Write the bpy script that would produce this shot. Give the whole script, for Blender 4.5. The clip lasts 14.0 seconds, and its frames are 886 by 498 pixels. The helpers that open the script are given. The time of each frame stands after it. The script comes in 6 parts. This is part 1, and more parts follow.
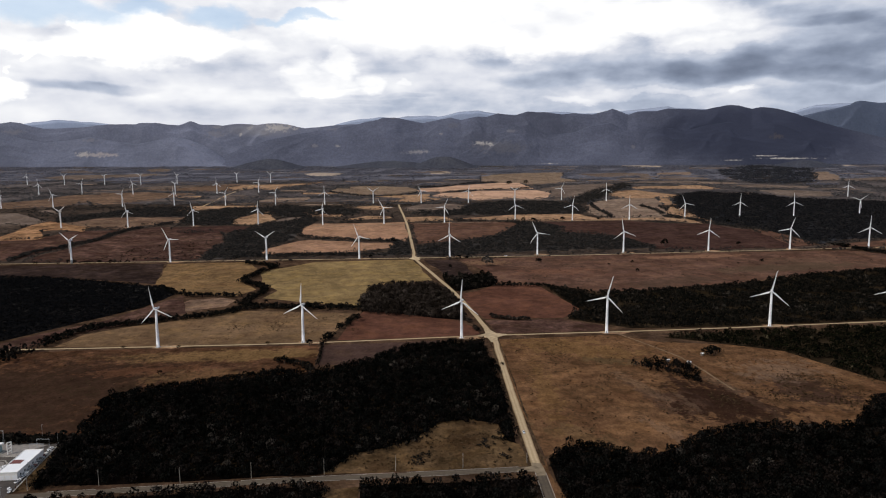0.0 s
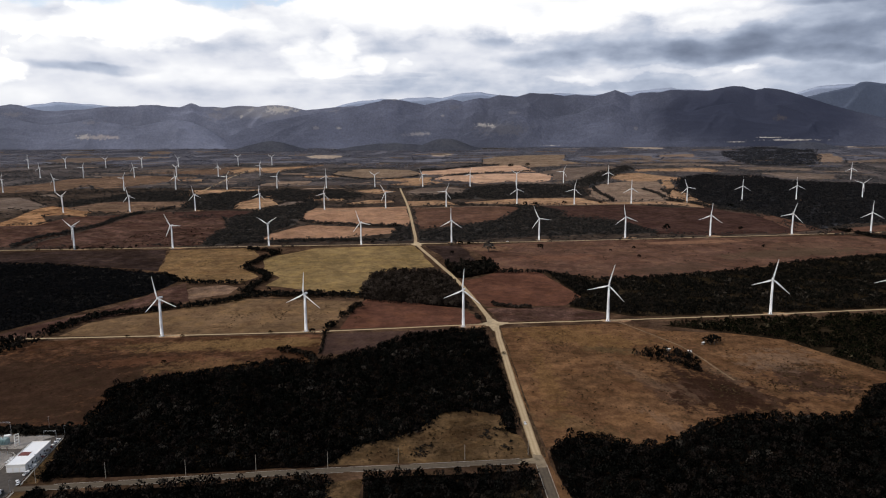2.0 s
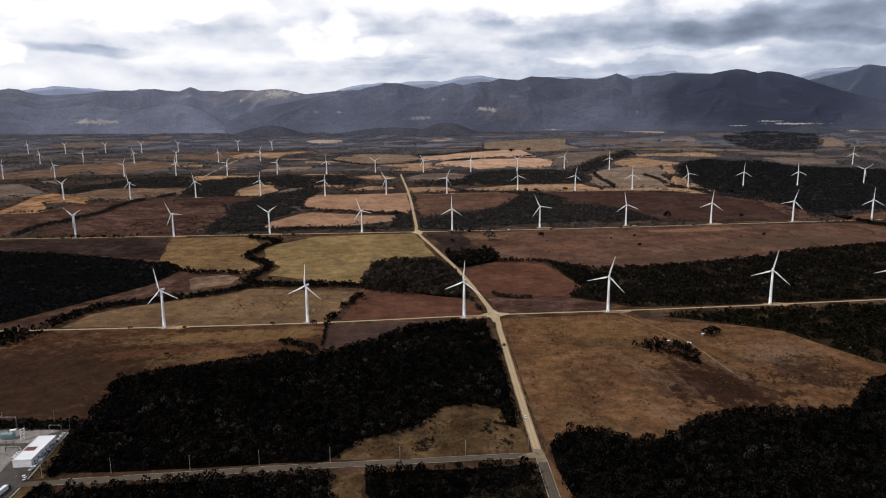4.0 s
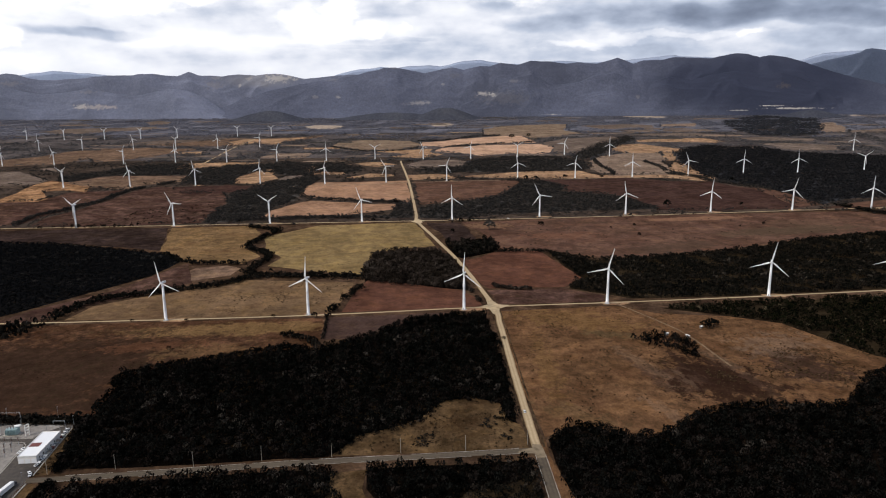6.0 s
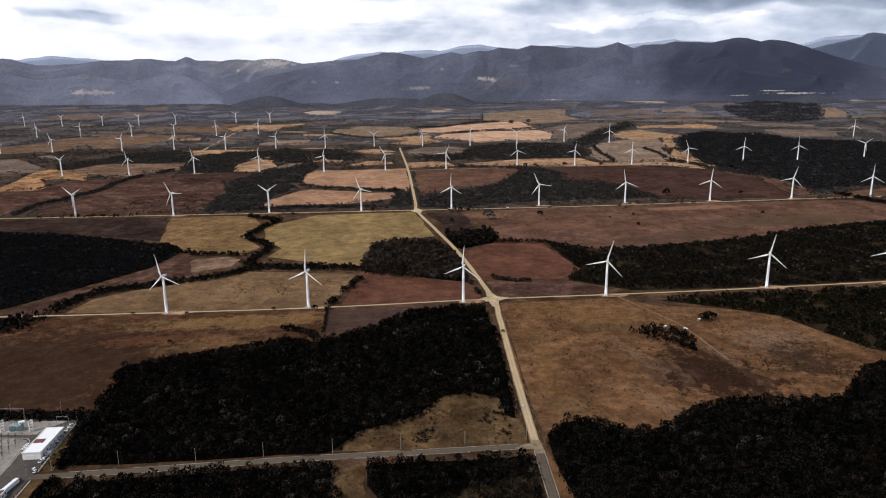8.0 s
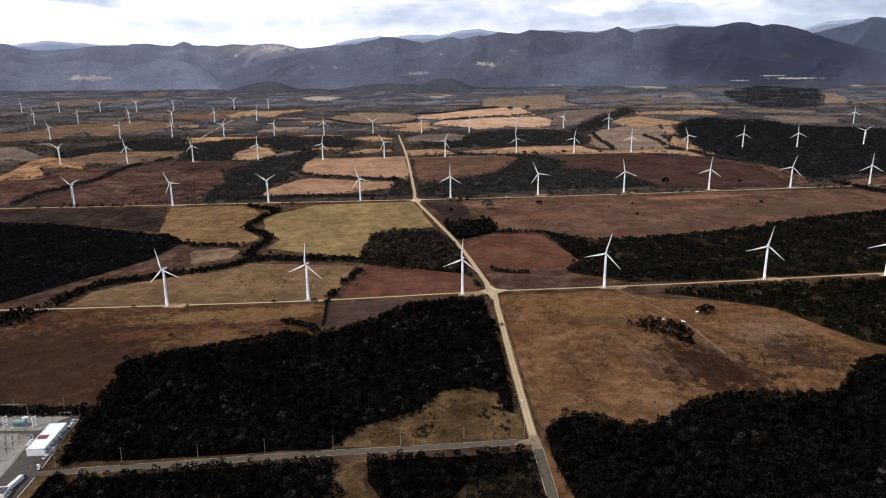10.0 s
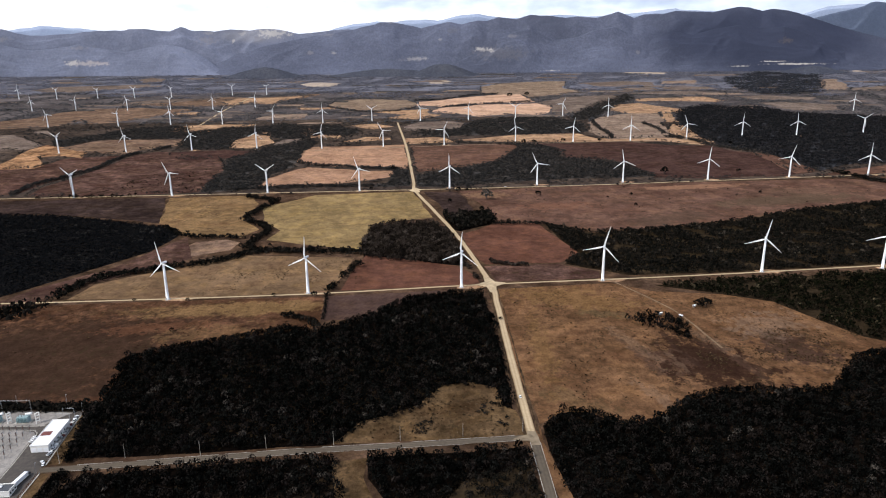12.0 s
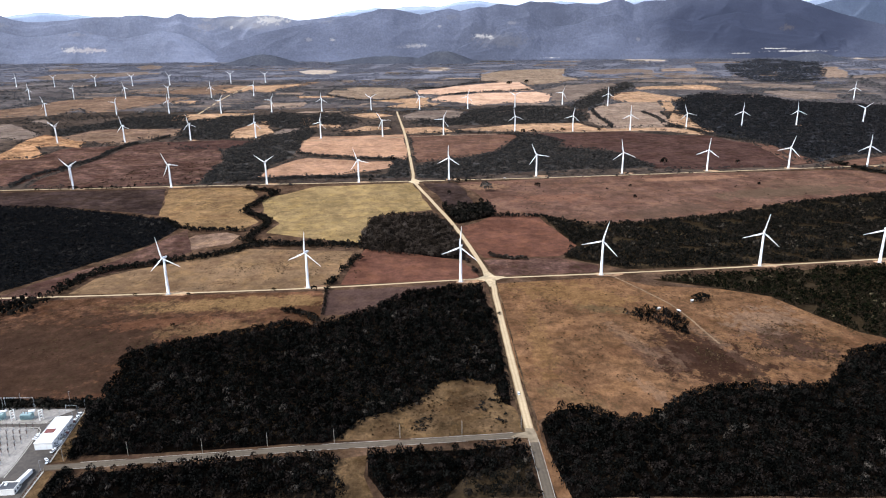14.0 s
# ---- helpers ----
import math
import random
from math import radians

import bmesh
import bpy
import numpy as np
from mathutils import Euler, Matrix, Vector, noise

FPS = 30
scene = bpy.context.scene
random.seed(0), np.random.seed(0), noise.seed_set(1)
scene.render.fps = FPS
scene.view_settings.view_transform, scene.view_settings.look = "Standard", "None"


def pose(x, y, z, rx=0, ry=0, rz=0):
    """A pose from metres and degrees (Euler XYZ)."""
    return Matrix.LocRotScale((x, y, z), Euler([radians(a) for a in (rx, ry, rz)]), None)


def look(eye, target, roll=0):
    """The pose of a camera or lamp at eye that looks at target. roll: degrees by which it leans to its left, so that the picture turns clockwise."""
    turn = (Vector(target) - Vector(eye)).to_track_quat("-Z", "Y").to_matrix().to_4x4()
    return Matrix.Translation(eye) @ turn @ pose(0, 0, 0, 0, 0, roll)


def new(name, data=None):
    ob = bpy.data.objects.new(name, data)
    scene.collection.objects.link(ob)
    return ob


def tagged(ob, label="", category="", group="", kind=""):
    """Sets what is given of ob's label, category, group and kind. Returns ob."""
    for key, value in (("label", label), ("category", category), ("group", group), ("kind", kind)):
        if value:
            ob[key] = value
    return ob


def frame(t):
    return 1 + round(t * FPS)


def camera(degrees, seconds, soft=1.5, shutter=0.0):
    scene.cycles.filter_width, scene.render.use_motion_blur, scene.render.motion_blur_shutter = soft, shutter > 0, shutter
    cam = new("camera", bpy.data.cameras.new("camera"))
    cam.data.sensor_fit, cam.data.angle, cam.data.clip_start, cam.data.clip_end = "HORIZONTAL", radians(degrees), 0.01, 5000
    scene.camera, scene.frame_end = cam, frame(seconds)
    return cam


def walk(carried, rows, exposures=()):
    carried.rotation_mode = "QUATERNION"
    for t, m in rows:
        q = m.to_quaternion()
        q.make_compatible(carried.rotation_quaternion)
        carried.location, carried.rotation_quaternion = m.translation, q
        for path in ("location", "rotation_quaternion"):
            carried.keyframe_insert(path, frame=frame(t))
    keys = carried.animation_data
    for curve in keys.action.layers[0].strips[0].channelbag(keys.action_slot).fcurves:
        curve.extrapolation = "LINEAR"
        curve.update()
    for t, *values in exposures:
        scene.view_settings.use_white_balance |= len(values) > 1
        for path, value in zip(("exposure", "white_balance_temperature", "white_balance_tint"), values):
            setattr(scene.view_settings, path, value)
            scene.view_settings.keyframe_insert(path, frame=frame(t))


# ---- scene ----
cam = camera(66.0, 14.0, 1.1)
PATH = [
    (0.0, look((0.26, 0.39, 211.43), (3.63, 990.81, 73.37), -0.182)),
    (0.5, look((0.21, 0.37, 213.73), (2.78, 989.75, 68.39), -0.202)),
    (1.0, look((0.16, 0.35, 216.07), (2.05, 988.68, 63.75), -0.221)),
    (1.5, look((0.12, 0.32, 218.44), (1.43, 987.60, 59.41), -0.240)),
    (2.0, look((0.08, 0.30, 220.85), (0.91, 986.50, 55.31), -0.258)),
    (2.5, look((0.05, 0.27, 223.27), (0.48, 985.40, 51.43), -0.276)),
    (3.0, look((0.03, 0.25, 225.71), (0.15, 984.28, 47.74), -0.294)),
    (3.5, look((0.01, 0.22, 228.16), (-0.10, 983.15, 44.18), -0.311)),
    (4.0, look((-0.00, 0.19, 230.62), (-0.28, 982.00, 40.76), -0.327)),
    (4.5, look((-0.01, 0.16, 233.09), (-0.38, 980.83, 37.42), -0.342)),
    (5.0, look((-0.02, 0.13, 235.57), (-0.41, 979.64, 34.17), -0.357)),
    (5.5, look((-0.02, 0.10, 238.05), (-0.39, 978.42, 30.97), -0.371)),
    (6.0, look((-0.02, 0.07, 240.54), (-0.30, 977.18, 27.82), -0.385)),
    (6.5, look((-0.01, 0.03, 243.03), (-0.17, 975.91, 24.70), -0.397)),
    (7.0, look((0.00, -0.00, 245.52), (0.00, 974.61, 21.62), -0.409)),
    (7.5, look((0.01, -0.04, 248.02), (0.21, 973.28, 18.55), -0.419)),
    (8.0, look((0.03, -0.07, 250.51), (0.45, 971.92, 15.50), -0.429)),
    (8.5, look((0.04, -0.11, 253.02), (0.72, 970.53, 12.48), -0.437)),
    (9.0, look((0.06, -0.15, 255.52), (1.01, 969.11, 9.48), -0.444)),
    (9.5, look((0.09, -0.19, 258.03), (1.31, 967.66, 6.51), -0.451)),
    (10.0, look((0.11, -0.23, 260.54), (1.63, 966.19, 3.59), -0.456)),
    (10.5, look((0.13, -0.27, 263.06), (1.94, 964.71, 0.72), -0.459)),
    (11.0, look((0.16, -0.31, 265.57), (2.25, 963.20, -2.08), -0.462)),
    (11.5, look((0.19, -0.36, 268.09), (2.56, 961.69, -4.79), -0.463)),
    (12.0, look((0.21, -0.40, 270.60), (2.85, 960.17, -7.41), -0.462)),
    (12.5, look((0.24, -0.45, 273.11), (3.12, 958.67, -9.89), -0.460)),
    (13.0, look((0.27, -0.49, 275.61), (3.37, 957.18, -12.23), -0.457)),
    (13.5, look((0.30, -0.54, 278.10), (3.59, 955.72, -14.39), -0.452)),
    (14.0, look((0.33, -0.59, 280.57), (3.77, 954.30, -16.35), -0.445)),
]
EXPOSURES = [(0, -0.33, 6500, 10), (3, -0.26, 6500, 10), (6.5, -0.10, 6480, 10), (8, 0.0, 6450, 10), (11, 0.25, 6280, 10), (12.5, 0.48, 6100, 9), (13.5, 0.72, 5930, 8), (14, 0.96, 5860, 8)]
walk(cam, PATH, EXPOSURES)

# ---- world, sun ----
SUN_ELEVATION, SUN_AZIMUTH = 50.0, -122.0  # azimuth from straight ahead, positive to the right


def nd(tree, kind, values=None):
    """A node with its unlinked input values."""
    n = tree.nodes.new(kind)
    for k, v in (values or {}).items():
        n.inputs[k].default_value = v
    return n


def calc(tree, op, a, b=0.0, clamp=False):
    n = nd(tree, "ShaderNodeMath")
    n.operation, n.use_clamp = op, clamp
    for i, v in enumerate((a, b)):
        if isinstance(v, (int, float)):
            n.inputs[i].default_value = v
        else:
            tree.links.new(v, n.inputs[i])
    return n.outputs[0]


def ramp(tree, fac, stops, smooth=False):
    n = nd(tree, "ShaderNodeValToRGB")
    n.color_ramp.interpolation = "EASE" if smooth else "LINEAR"
    els = n.color_ramp.elements
    while len(els) < len(stops):
        els.new(0.5)
    for e, (pos, c) in zip(els, stops):
        e.position = pos
        e.color = (c, c, c, 1) if isinstance(c, (int, float)) else (*c, 1)
    tree.links.new(fac, n.inputs[0])
    return n.outputs[0]


def mixc(tree, fac, a, b, mode="MIX"):
    n = nd(tree, "ShaderNodeMix")
    n.data_type, n.blend_type = "RGBA", mode
    for sock, v in ((n.inputs[0], fac), (n.inputs[6], a), (n.inputs[7], b)):
        if isinstance(v, (int, float)):
            sock.default_value = v
        elif isinstance(v, tuple):
            sock.default_value = (*v, 1)
        else:
            tree.links.new(v, sock)
    return n.outputs[2]


def fbm(tree, vec, scale, detail=6.0, rough=0.55, stretch=(1, 1, 1), shift=(0, 0, 0)):
    m = nd(tree, "ShaderNodeMapping")
    m.inputs["Scale"].default_value = stretch
    m.inputs["Location"].default_value = shift
    tree.links.new(vec, m.inputs["Vector"])
    n = nd(tree, "ShaderNodeTexNoise", {"Scale": scale, "Detail": detail, "Roughness": rough})
    tree.links.new(m.outputs[0], n.inputs["Vector"])
    return n.outputs["Fac"]


# banks of cloud: azimuth, elevation, half width, half height (radians), brightness added or taken away
LEFT_HEADS = [(-0.406, 0.169, 0.048, 0.015, 0.4), (-0.459, 0.157, 0.017, 0.009, 0.3), (-0.365, 0.166, 0.028, 0.011, 0.34), (-0.486, 0.129, 0.058, 0.01, 0.2), (-0.414, 0.137, 0.091, 0.021, 0.32), (-0.331, 0.148, 0.058, 0.021, 0.28), (-0.549, 0.128, 0.021, 0.007, 0.28), (-0.532, 0.123, 0.008, 0.01, 0.32), (-0.553, 0.075, 0.02, 0.013, 0.36), (-0.543, 0.099, 0.007, 0.008, 0.24), (-0.28, 0.14, 0.066, 0.017, 0.12)]
MIDDLE_HEADS = [(-0.139, 0.13, 0.027, 0.015, 0.24), (-0.175, 0.105, 0.043, 0.025, 0.22), (-0.112, 0.098, 0.022, 0.018, 0.21), (-0.144, 0.086, 0.05, 0.008, 0.17), (-0.19, 0.123, 0.021, 0.015, 0.13), (-0.064, 0.1, 0.012, 0.007, 0.13), (0.097, 0.189, 0.273, 0.046, 0.35), (-0.102, 0.189, 0.149, 0.033, 0.24), (0.001, 0.156, 0.166, 0.023, 0.21)]
RIGHT_HEADS = [(0.176, 0.149, 0.075, 0.017, 0.27), (0.325, 0.179, 0.099, 0.033, 0.32), (0.362, 0.145, 0.075, 0.012, 0.2), (0.307, 0.081, 0.116, 0.007, 0.11), (0.186, 0.074, 0.05, 0.005, 0.14), (0.407, 0.082, 0.012, 0.007, 0.18)]
LEFT_BASES = [(-0.451, 0.085, 0.073, 0.008, -0.21), (-0.495, 0.094, 0.06, 0.017, -0.11), (-0.382, 0.103, 0.05, 0.012, -0.09), (-0.524, 0.106, 0.017, 0.021, -0.07), (-0.346, 0.121, 0.058, 0.012, -0.07), (-0.243, 0.135, 0.05, 0.008, -0.07), (-0.503, 0.149, 0.051, 0.008, -0.11), (-0.553, 0.115, 0.021, 0.012, -0.07), (-0.298, 0.064, 0.331, 0.01, -0.05)]
MIDDLE_BASES = [(-0.063, 0.125, 0.05, 0.012, -0.11), (-0.015, 0.098, 0.05, 0.015, -0.09), (-0.048, 0.081, 0.041, 0.004, -0.09), (-0.144, 0.074, 0.149, 0.004, -0.06), (0.081, 0.125, 0.05, 0.008, -0.1), (0.145, 0.104, 0.083, 0.013, -0.15)]
RIGHT_BASES = [(0.291, 0.112, 0.075, 0.017, -0.2), (0.364, 0.109, 0.091, 0.018, -0.22), (0.465, 0.114, 0.091, 0.02, -0.17), (0.526, 0.134, 0.075, 0.025, -0.15), (0.499, 0.162, 0.075, 0.008, -0.17), (0.461, 0.176, 0.058, 0.01, -0.1), (0.516, 0.098, 0.083, 0.008, -0.12), (0.518, 0.074, 0.091, 0.015, -0.12), (0.563, 0.108, 0.033, 0.041, -0.07), (0.178, 0.065, 0.249, 0.008, -0.05)]
BLUE_GAPS = [(-0.501, 0.178, 0.091, 0.018), (-0.405, 0.189, 0.05, 0.012), (-0.304, 0.183, 0.05, 0.013), (-0.196, 0.184, 0.066, 0.007)]


def blot(t, az, el, a, e, ra, re):
    """1 in the middle of an oval of sky, 0 outside it."""
    dx = calc(t, "DIVIDE", calc(t, "SUBTRACT", az, a), ra)
    dy = calc(t, "DIVIDE", calc(t, "SUBTRACT", el, e), re)
    d = calc(t, "ADD", calc(t, "MULTIPLY", dx, dx), calc(t, "MULTIPLY", dy, dy))
    return ramp(t, calc(t, "MULTIPLY", d, 0.5), [(0.08, 1.0), (0.70, 0.0)], True)


def sky_world():
    world = bpy.data.worlds.new("sky")
    world.use_nodes = True
    t = world.node_tree
    t.nodes.clear()
    way = nd(t, "ShaderNodeTexCoord").outputs["Generated"]
    sep = nd(t, "ShaderNodeSeparateXYZ")
    t.links.new(way, sep.inputs[0])
    sx, sy, sz = sep.outputs
    air = nd(t, "ShaderNodeTexSky")
    air.sky_type, air.sun_disc, air.altitude, air.dust_density = "NISHITA", False, 100.0, 2.0
    air.sun_elevation, air.sun_rotation = radians(SUN_ELEVATION), radians(SUN_AZIMUTH)
    az = calc(t, "ARCTAN2", sx, sy)
    el = calc(t, "ARCSINE", sz)
    flat = nd(t, "ShaderNodeCombineXYZ")
    t.links.new(az, flat.inputs[0])
    t.links.new(calc(t, "MULTIPLY", el, 1.7), flat.inputs[1])
    arc = flat.outputs[0]
    warp_a, warp_b = fbm(t, arc, 9.0, 4, 0.45), fbm(t, arc, 9.5, 4, 0.45, shift=(5.3, 2.2, 0))
    az2 = calc(t, "ADD", az, calc(t, "MULTIPLY", calc(t, "SUBTRACT", warp_a, 0.5), 0.08))
    el2 = calc(t, "ADD", el, calc(t, "MULTIPLY", calc(t, "SUBTRACT", warp_b, 0.5), 0.035))
    # rounded heads of cumulus
    bent = nd(t, "ShaderNodeCombineXYZ")
    t.links.new(calc(t, "ADD", az, calc(t, "MULTIPLY", warp_b, 0.03)), bent.inputs[0])
    t.links.new(calc(t, "MULTIPLY", calc(t, "ADD", el, calc(t, "MULTIPLY", warp_a, 0.02)), 1.9), bent.inputs[1])
    heads = nd(t, "ShaderNodeTexVoronoi", {"Scale": 15.0, "Detail": 3.0, "Roughness": 0.5, "Lacunarity": 2.1})
    heads.voronoi_dimensions, heads.feature = "2D", "SMOOTH_F1"
    heads.inputs["Smoothness"].default_value = 0.35
    t.links.new(bent.outputs[0], heads.inputs["Vector"])
    puff = fbm(t, arc, 10.0, 7, 0.52, stretch=(1, 1.4, 1), shift=(1.7, 0.4, 0))
    above = fbm(t, arc, 10.0, 4, 0.45, stretch=(1, 1.4, 1), shift=(1.7, 0.445, 0))
    streak = fbm(t, arc, 4.0, 5, 0.45, stretch=(0.7, 2.6, 1), shift=(0.3, 7.1, 0))
    # tops catch the light, bases are grey
    level = calc(t, "ADD", 0.80, calc(t, "MULTIPLY", calc(t, "SUBTRACT", puff, above), 0.5))
    level = calc(t, "ADD", level, calc(t, "MULTIPLY", calc(t, "SUBTRACT", puff, 0.5), 0.28))
    level = calc(t, "ADD", level, calc(t, "MULTIPLY", calc(t, "SUBTRACT", 0.42, heads.outputs["Distance"]), 0.10))
    level = calc(t, "ADD", level, calc(t, "MULTIPLY", calc(t, "SUBTRACT", streak, 0.5), 0.18))
    level = calc(t, "SUBTRACT", level, calc(t, "MULTIPLY", calc(t, "MAXIMUM", sx, -0.5), 0.34))
    ruffle_a, ruffle_b = fbm(t, arc, 16.0, 8, 0.58, shift=(2.1, 0, 0)), fbm(t, arc, 16.0, 8, 0.58, shift=(0, 3.9, 0))
    az3 = calc(t, "ADD", az2, calc(t, "MULTIPLY", calc(t, "SUBTRACT", ruffle_a, 0.5), 0.09))
    el3 = calc(t, "ADD", el2, calc(t, "MULTIPLY", calc(t, "SUBTRACT", ruffle_b, 0.5), 0.045))
    for a, e, ra, re, more in LEFT_HEADS + MIDDLE_HEADS + RIGHT_HEADS + LEFT_BASES + MIDDLE_BASES + RIGHT_BASES:
        lit = more > 0
        level = calc(t, "ADD", level, calc(t, "MULTIPLY", blot(t, az3 if lit else az2, el3 if lit else el2, a, e, ra, re), more))
    # an added grey deck dims the unseen sky overhead and lowers the fill
    level = calc(t, "MULTIPLY", level, ramp(t, sz, [(0.22, 1.0), (0.45, 0.55)], True))
    cloud = ramp(t, calc(t, "MULTIPLY", level, 0.7), [(0.08, (0.16, 0.195, 0.28)), (0.27, (0.34, 0.40, 0.53)), (0.41, (0.585, 0.655, 0.80)), (0.54, (0.92, 0.95, 1.04)), (0.76, (1.32, 1.32, 1.32))])
    veil = ramp(t, sz, [(0.015, 0.55), (0.075, 0.0)], True)
    cloud = mixc(t, veil, cloud, (0.72, 0.76, 0.88))
    gap = 0.0
    for hole in BLUE_GAPS:
        gap = calc(t, "MAXIMUM", gap, blot(t, az3, el3, *hole))
    cover = calc(t, "SUBTRACT", 1.0, calc(t, "MULTIPLY", gap, 0.62), True)
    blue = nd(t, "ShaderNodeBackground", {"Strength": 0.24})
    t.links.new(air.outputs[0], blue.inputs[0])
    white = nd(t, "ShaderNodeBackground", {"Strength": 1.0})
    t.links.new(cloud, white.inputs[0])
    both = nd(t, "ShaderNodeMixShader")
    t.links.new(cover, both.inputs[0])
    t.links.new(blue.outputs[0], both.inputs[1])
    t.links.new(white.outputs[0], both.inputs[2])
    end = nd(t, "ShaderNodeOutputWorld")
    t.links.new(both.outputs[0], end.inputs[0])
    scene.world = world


sky_world()
sun = new("sun", bpy.data.lights.new("sun", "SUN"))
sun.data.energy, sun.data.angle, sun.data.color = 3.0, radians(8), (1.0, 0.93, 0.86)
_e, _a = radians(SUN_ELEVATION), radians(SUN_AZIMUTH)
sun.matrix_world = look((math.sin(_a) * math.cos(_e) * 900, math.cos(_a) * math.cos(_e) * 900, math.sin(_e) * 900), (0, 0, 0))


# ---- materials ----
def begin(name, rough=0.9, metal=0.0, spec=0.2):
    m = bpy.data.materials.new(name)
    m.use_nodes = True
    t = m.node_tree
    b = t.nodes["Principled BSDF"]
    b.inputs["Roughness"].default_value, b.inputs["Metallic"].default_value = rough, metal
    b.inputs["Specular IOR Level"].default_value = spec
    pos = nd(t, "ShaderNodeNewGeometry").outputs["Position"]
    return m, t, b, pos


def bumped(t, b, height, strength, metres):
    n = nd(t, "ShaderNodeBump", {"Strength": strength, "Distance": metres})
    t.links.new(height, n.inputs["Height"])
    t.links.new(n.outputs[0], b.inputs["Normal"])


def land(name, low, mid, high, tuft=(0.036, 0.024, 0.013), tufts=0.3, furrow=None, broad=0.012, seed=0, spots=(), hues=1.0, worn=0.0, grainy=1.0, crisp=True, upright=False):
    """Grass or tilled soil: broad patches, a middle grain, fine grain, dark tufts, furrows at an angle in degrees."""
    m, t, b, pos = begin(name, 0.95, 0, 0.0)
    big = fbm(t, pos, broad, 6, 0.62, shift=(seed * 37.0, seed * 11.0, 0))
    med = fbm(t, pos, 0.07, 7, 0.72, shift=(seed * 5.0, 0, 0))
    fine = fbm(t, pos, 0.42, 6, 0.8, stretch=(1.0, 0.7, 1.0))
    v = calc(t, "ADD", calc(t, "MULTIPLY", big, 0.6), calc(t, "MULTIPLY", med, 0.4))
    col = ramp(t, v, [(0.40, low), (0.5, mid), (0.60, high)])
    hue = fbm(t, pos, 0.035, 9, 0.78, shift=(seed * 2.0, seed * 9.0, 0))
    col = mixc(t, 1.0, col, ramp(t, hue, [(0.38, (1 - 0.20 * hues, 1 - 0.20 * hues, 1 - 0.16 * hues)), (0.5, (1.0, 1.0, 1.0)), (0.62, (1 + 0.24 * hues, 1 + 0.20 * hues, 1 + 0.06 * hues))]), "MULTIPLY")
    if worn:  # bare and trodden patches with ragged edges
        bare = fbm(t, pos, 0.016, 10, 0.72, shift=(seed * 6.0, 3.0, 0))
        col = mixc(t, calc(t, "MULTIPLY", ramp(t, bare, [(0.50, 0.0), (0.60, 1.0)]), worn), col, tuple(x * y for x, y in zip(low, (0.85, 0.70, 0.70))))
    if furrow is not None:
        mp = nd(t, "ShaderNodeMapping")
        mp.inputs["Rotation"].default_value = (0, 0, radians(furrow))
        t.links.new(pos, mp.inputs["Vector"])
        wv = nd(t, "ShaderNodeTexWave", {"Scale": 0.06, "Distortion": 2.5, "Detail": 4.0, "Detail Scale": 0.3})
        t.links.new(mp.outputs[0], wv.inputs["Vector"])
        col = mixc(t, calc(t, "MULTIPLY", wv.outputs["Fac"], 0.22), col, low)
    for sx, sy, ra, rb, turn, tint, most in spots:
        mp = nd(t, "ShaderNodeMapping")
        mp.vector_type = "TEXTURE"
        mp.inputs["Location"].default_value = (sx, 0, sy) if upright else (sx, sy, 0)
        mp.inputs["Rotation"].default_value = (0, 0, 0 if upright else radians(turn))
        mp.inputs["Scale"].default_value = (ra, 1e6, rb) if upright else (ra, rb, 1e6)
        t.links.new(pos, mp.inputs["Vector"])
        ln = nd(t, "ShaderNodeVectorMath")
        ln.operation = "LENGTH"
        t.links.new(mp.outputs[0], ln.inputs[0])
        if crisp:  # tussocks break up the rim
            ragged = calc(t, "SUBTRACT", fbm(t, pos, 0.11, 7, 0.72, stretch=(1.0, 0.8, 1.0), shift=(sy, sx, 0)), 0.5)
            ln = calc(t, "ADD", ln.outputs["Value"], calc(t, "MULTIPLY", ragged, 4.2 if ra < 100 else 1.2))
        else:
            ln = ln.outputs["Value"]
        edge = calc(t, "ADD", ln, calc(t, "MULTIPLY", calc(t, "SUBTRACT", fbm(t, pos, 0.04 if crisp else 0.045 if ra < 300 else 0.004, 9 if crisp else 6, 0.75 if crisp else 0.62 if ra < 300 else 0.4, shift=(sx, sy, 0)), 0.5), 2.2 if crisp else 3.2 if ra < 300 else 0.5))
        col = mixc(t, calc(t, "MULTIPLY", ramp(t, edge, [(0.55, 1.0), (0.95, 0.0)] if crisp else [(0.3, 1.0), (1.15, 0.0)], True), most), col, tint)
    for grain_fac, deep in ((med, 1.3 * grainy), (fine, 1.7 * grainy)):
        col = mixc(t, 1.0, col, ramp(t, grain_fac, [(0.30, 1 - 0.2 * deep), (0.70, 1 + 0.2 * deep)]), "MULTIPLY")
    speck = fbm(t, pos, 0.30, 5, 0.68, stretch=(1.0, 0.6, 1.0), shift=(seed * 3.0, 9.0, 0))
    patchy = fbm(t, pos, 0.02, 3, 0.6, shift=(0, seed * 7.0, 0))
    mask = ramp(t, calc(t, "ADD", speck, calc(t, "MULTIPLY", calc(t, "SUBTRACT", patchy, 0.5), 0.5)), [(0.57, 0.0), (0.65, 1.0)])
    col = mixc(t, calc(t, "MULTIPLY", mask, tufts), col, tuft)
    t.links.new(col, b.inputs["Base Color"])
    bumped(t, b, fine, 0.5, 0.5)
    return m


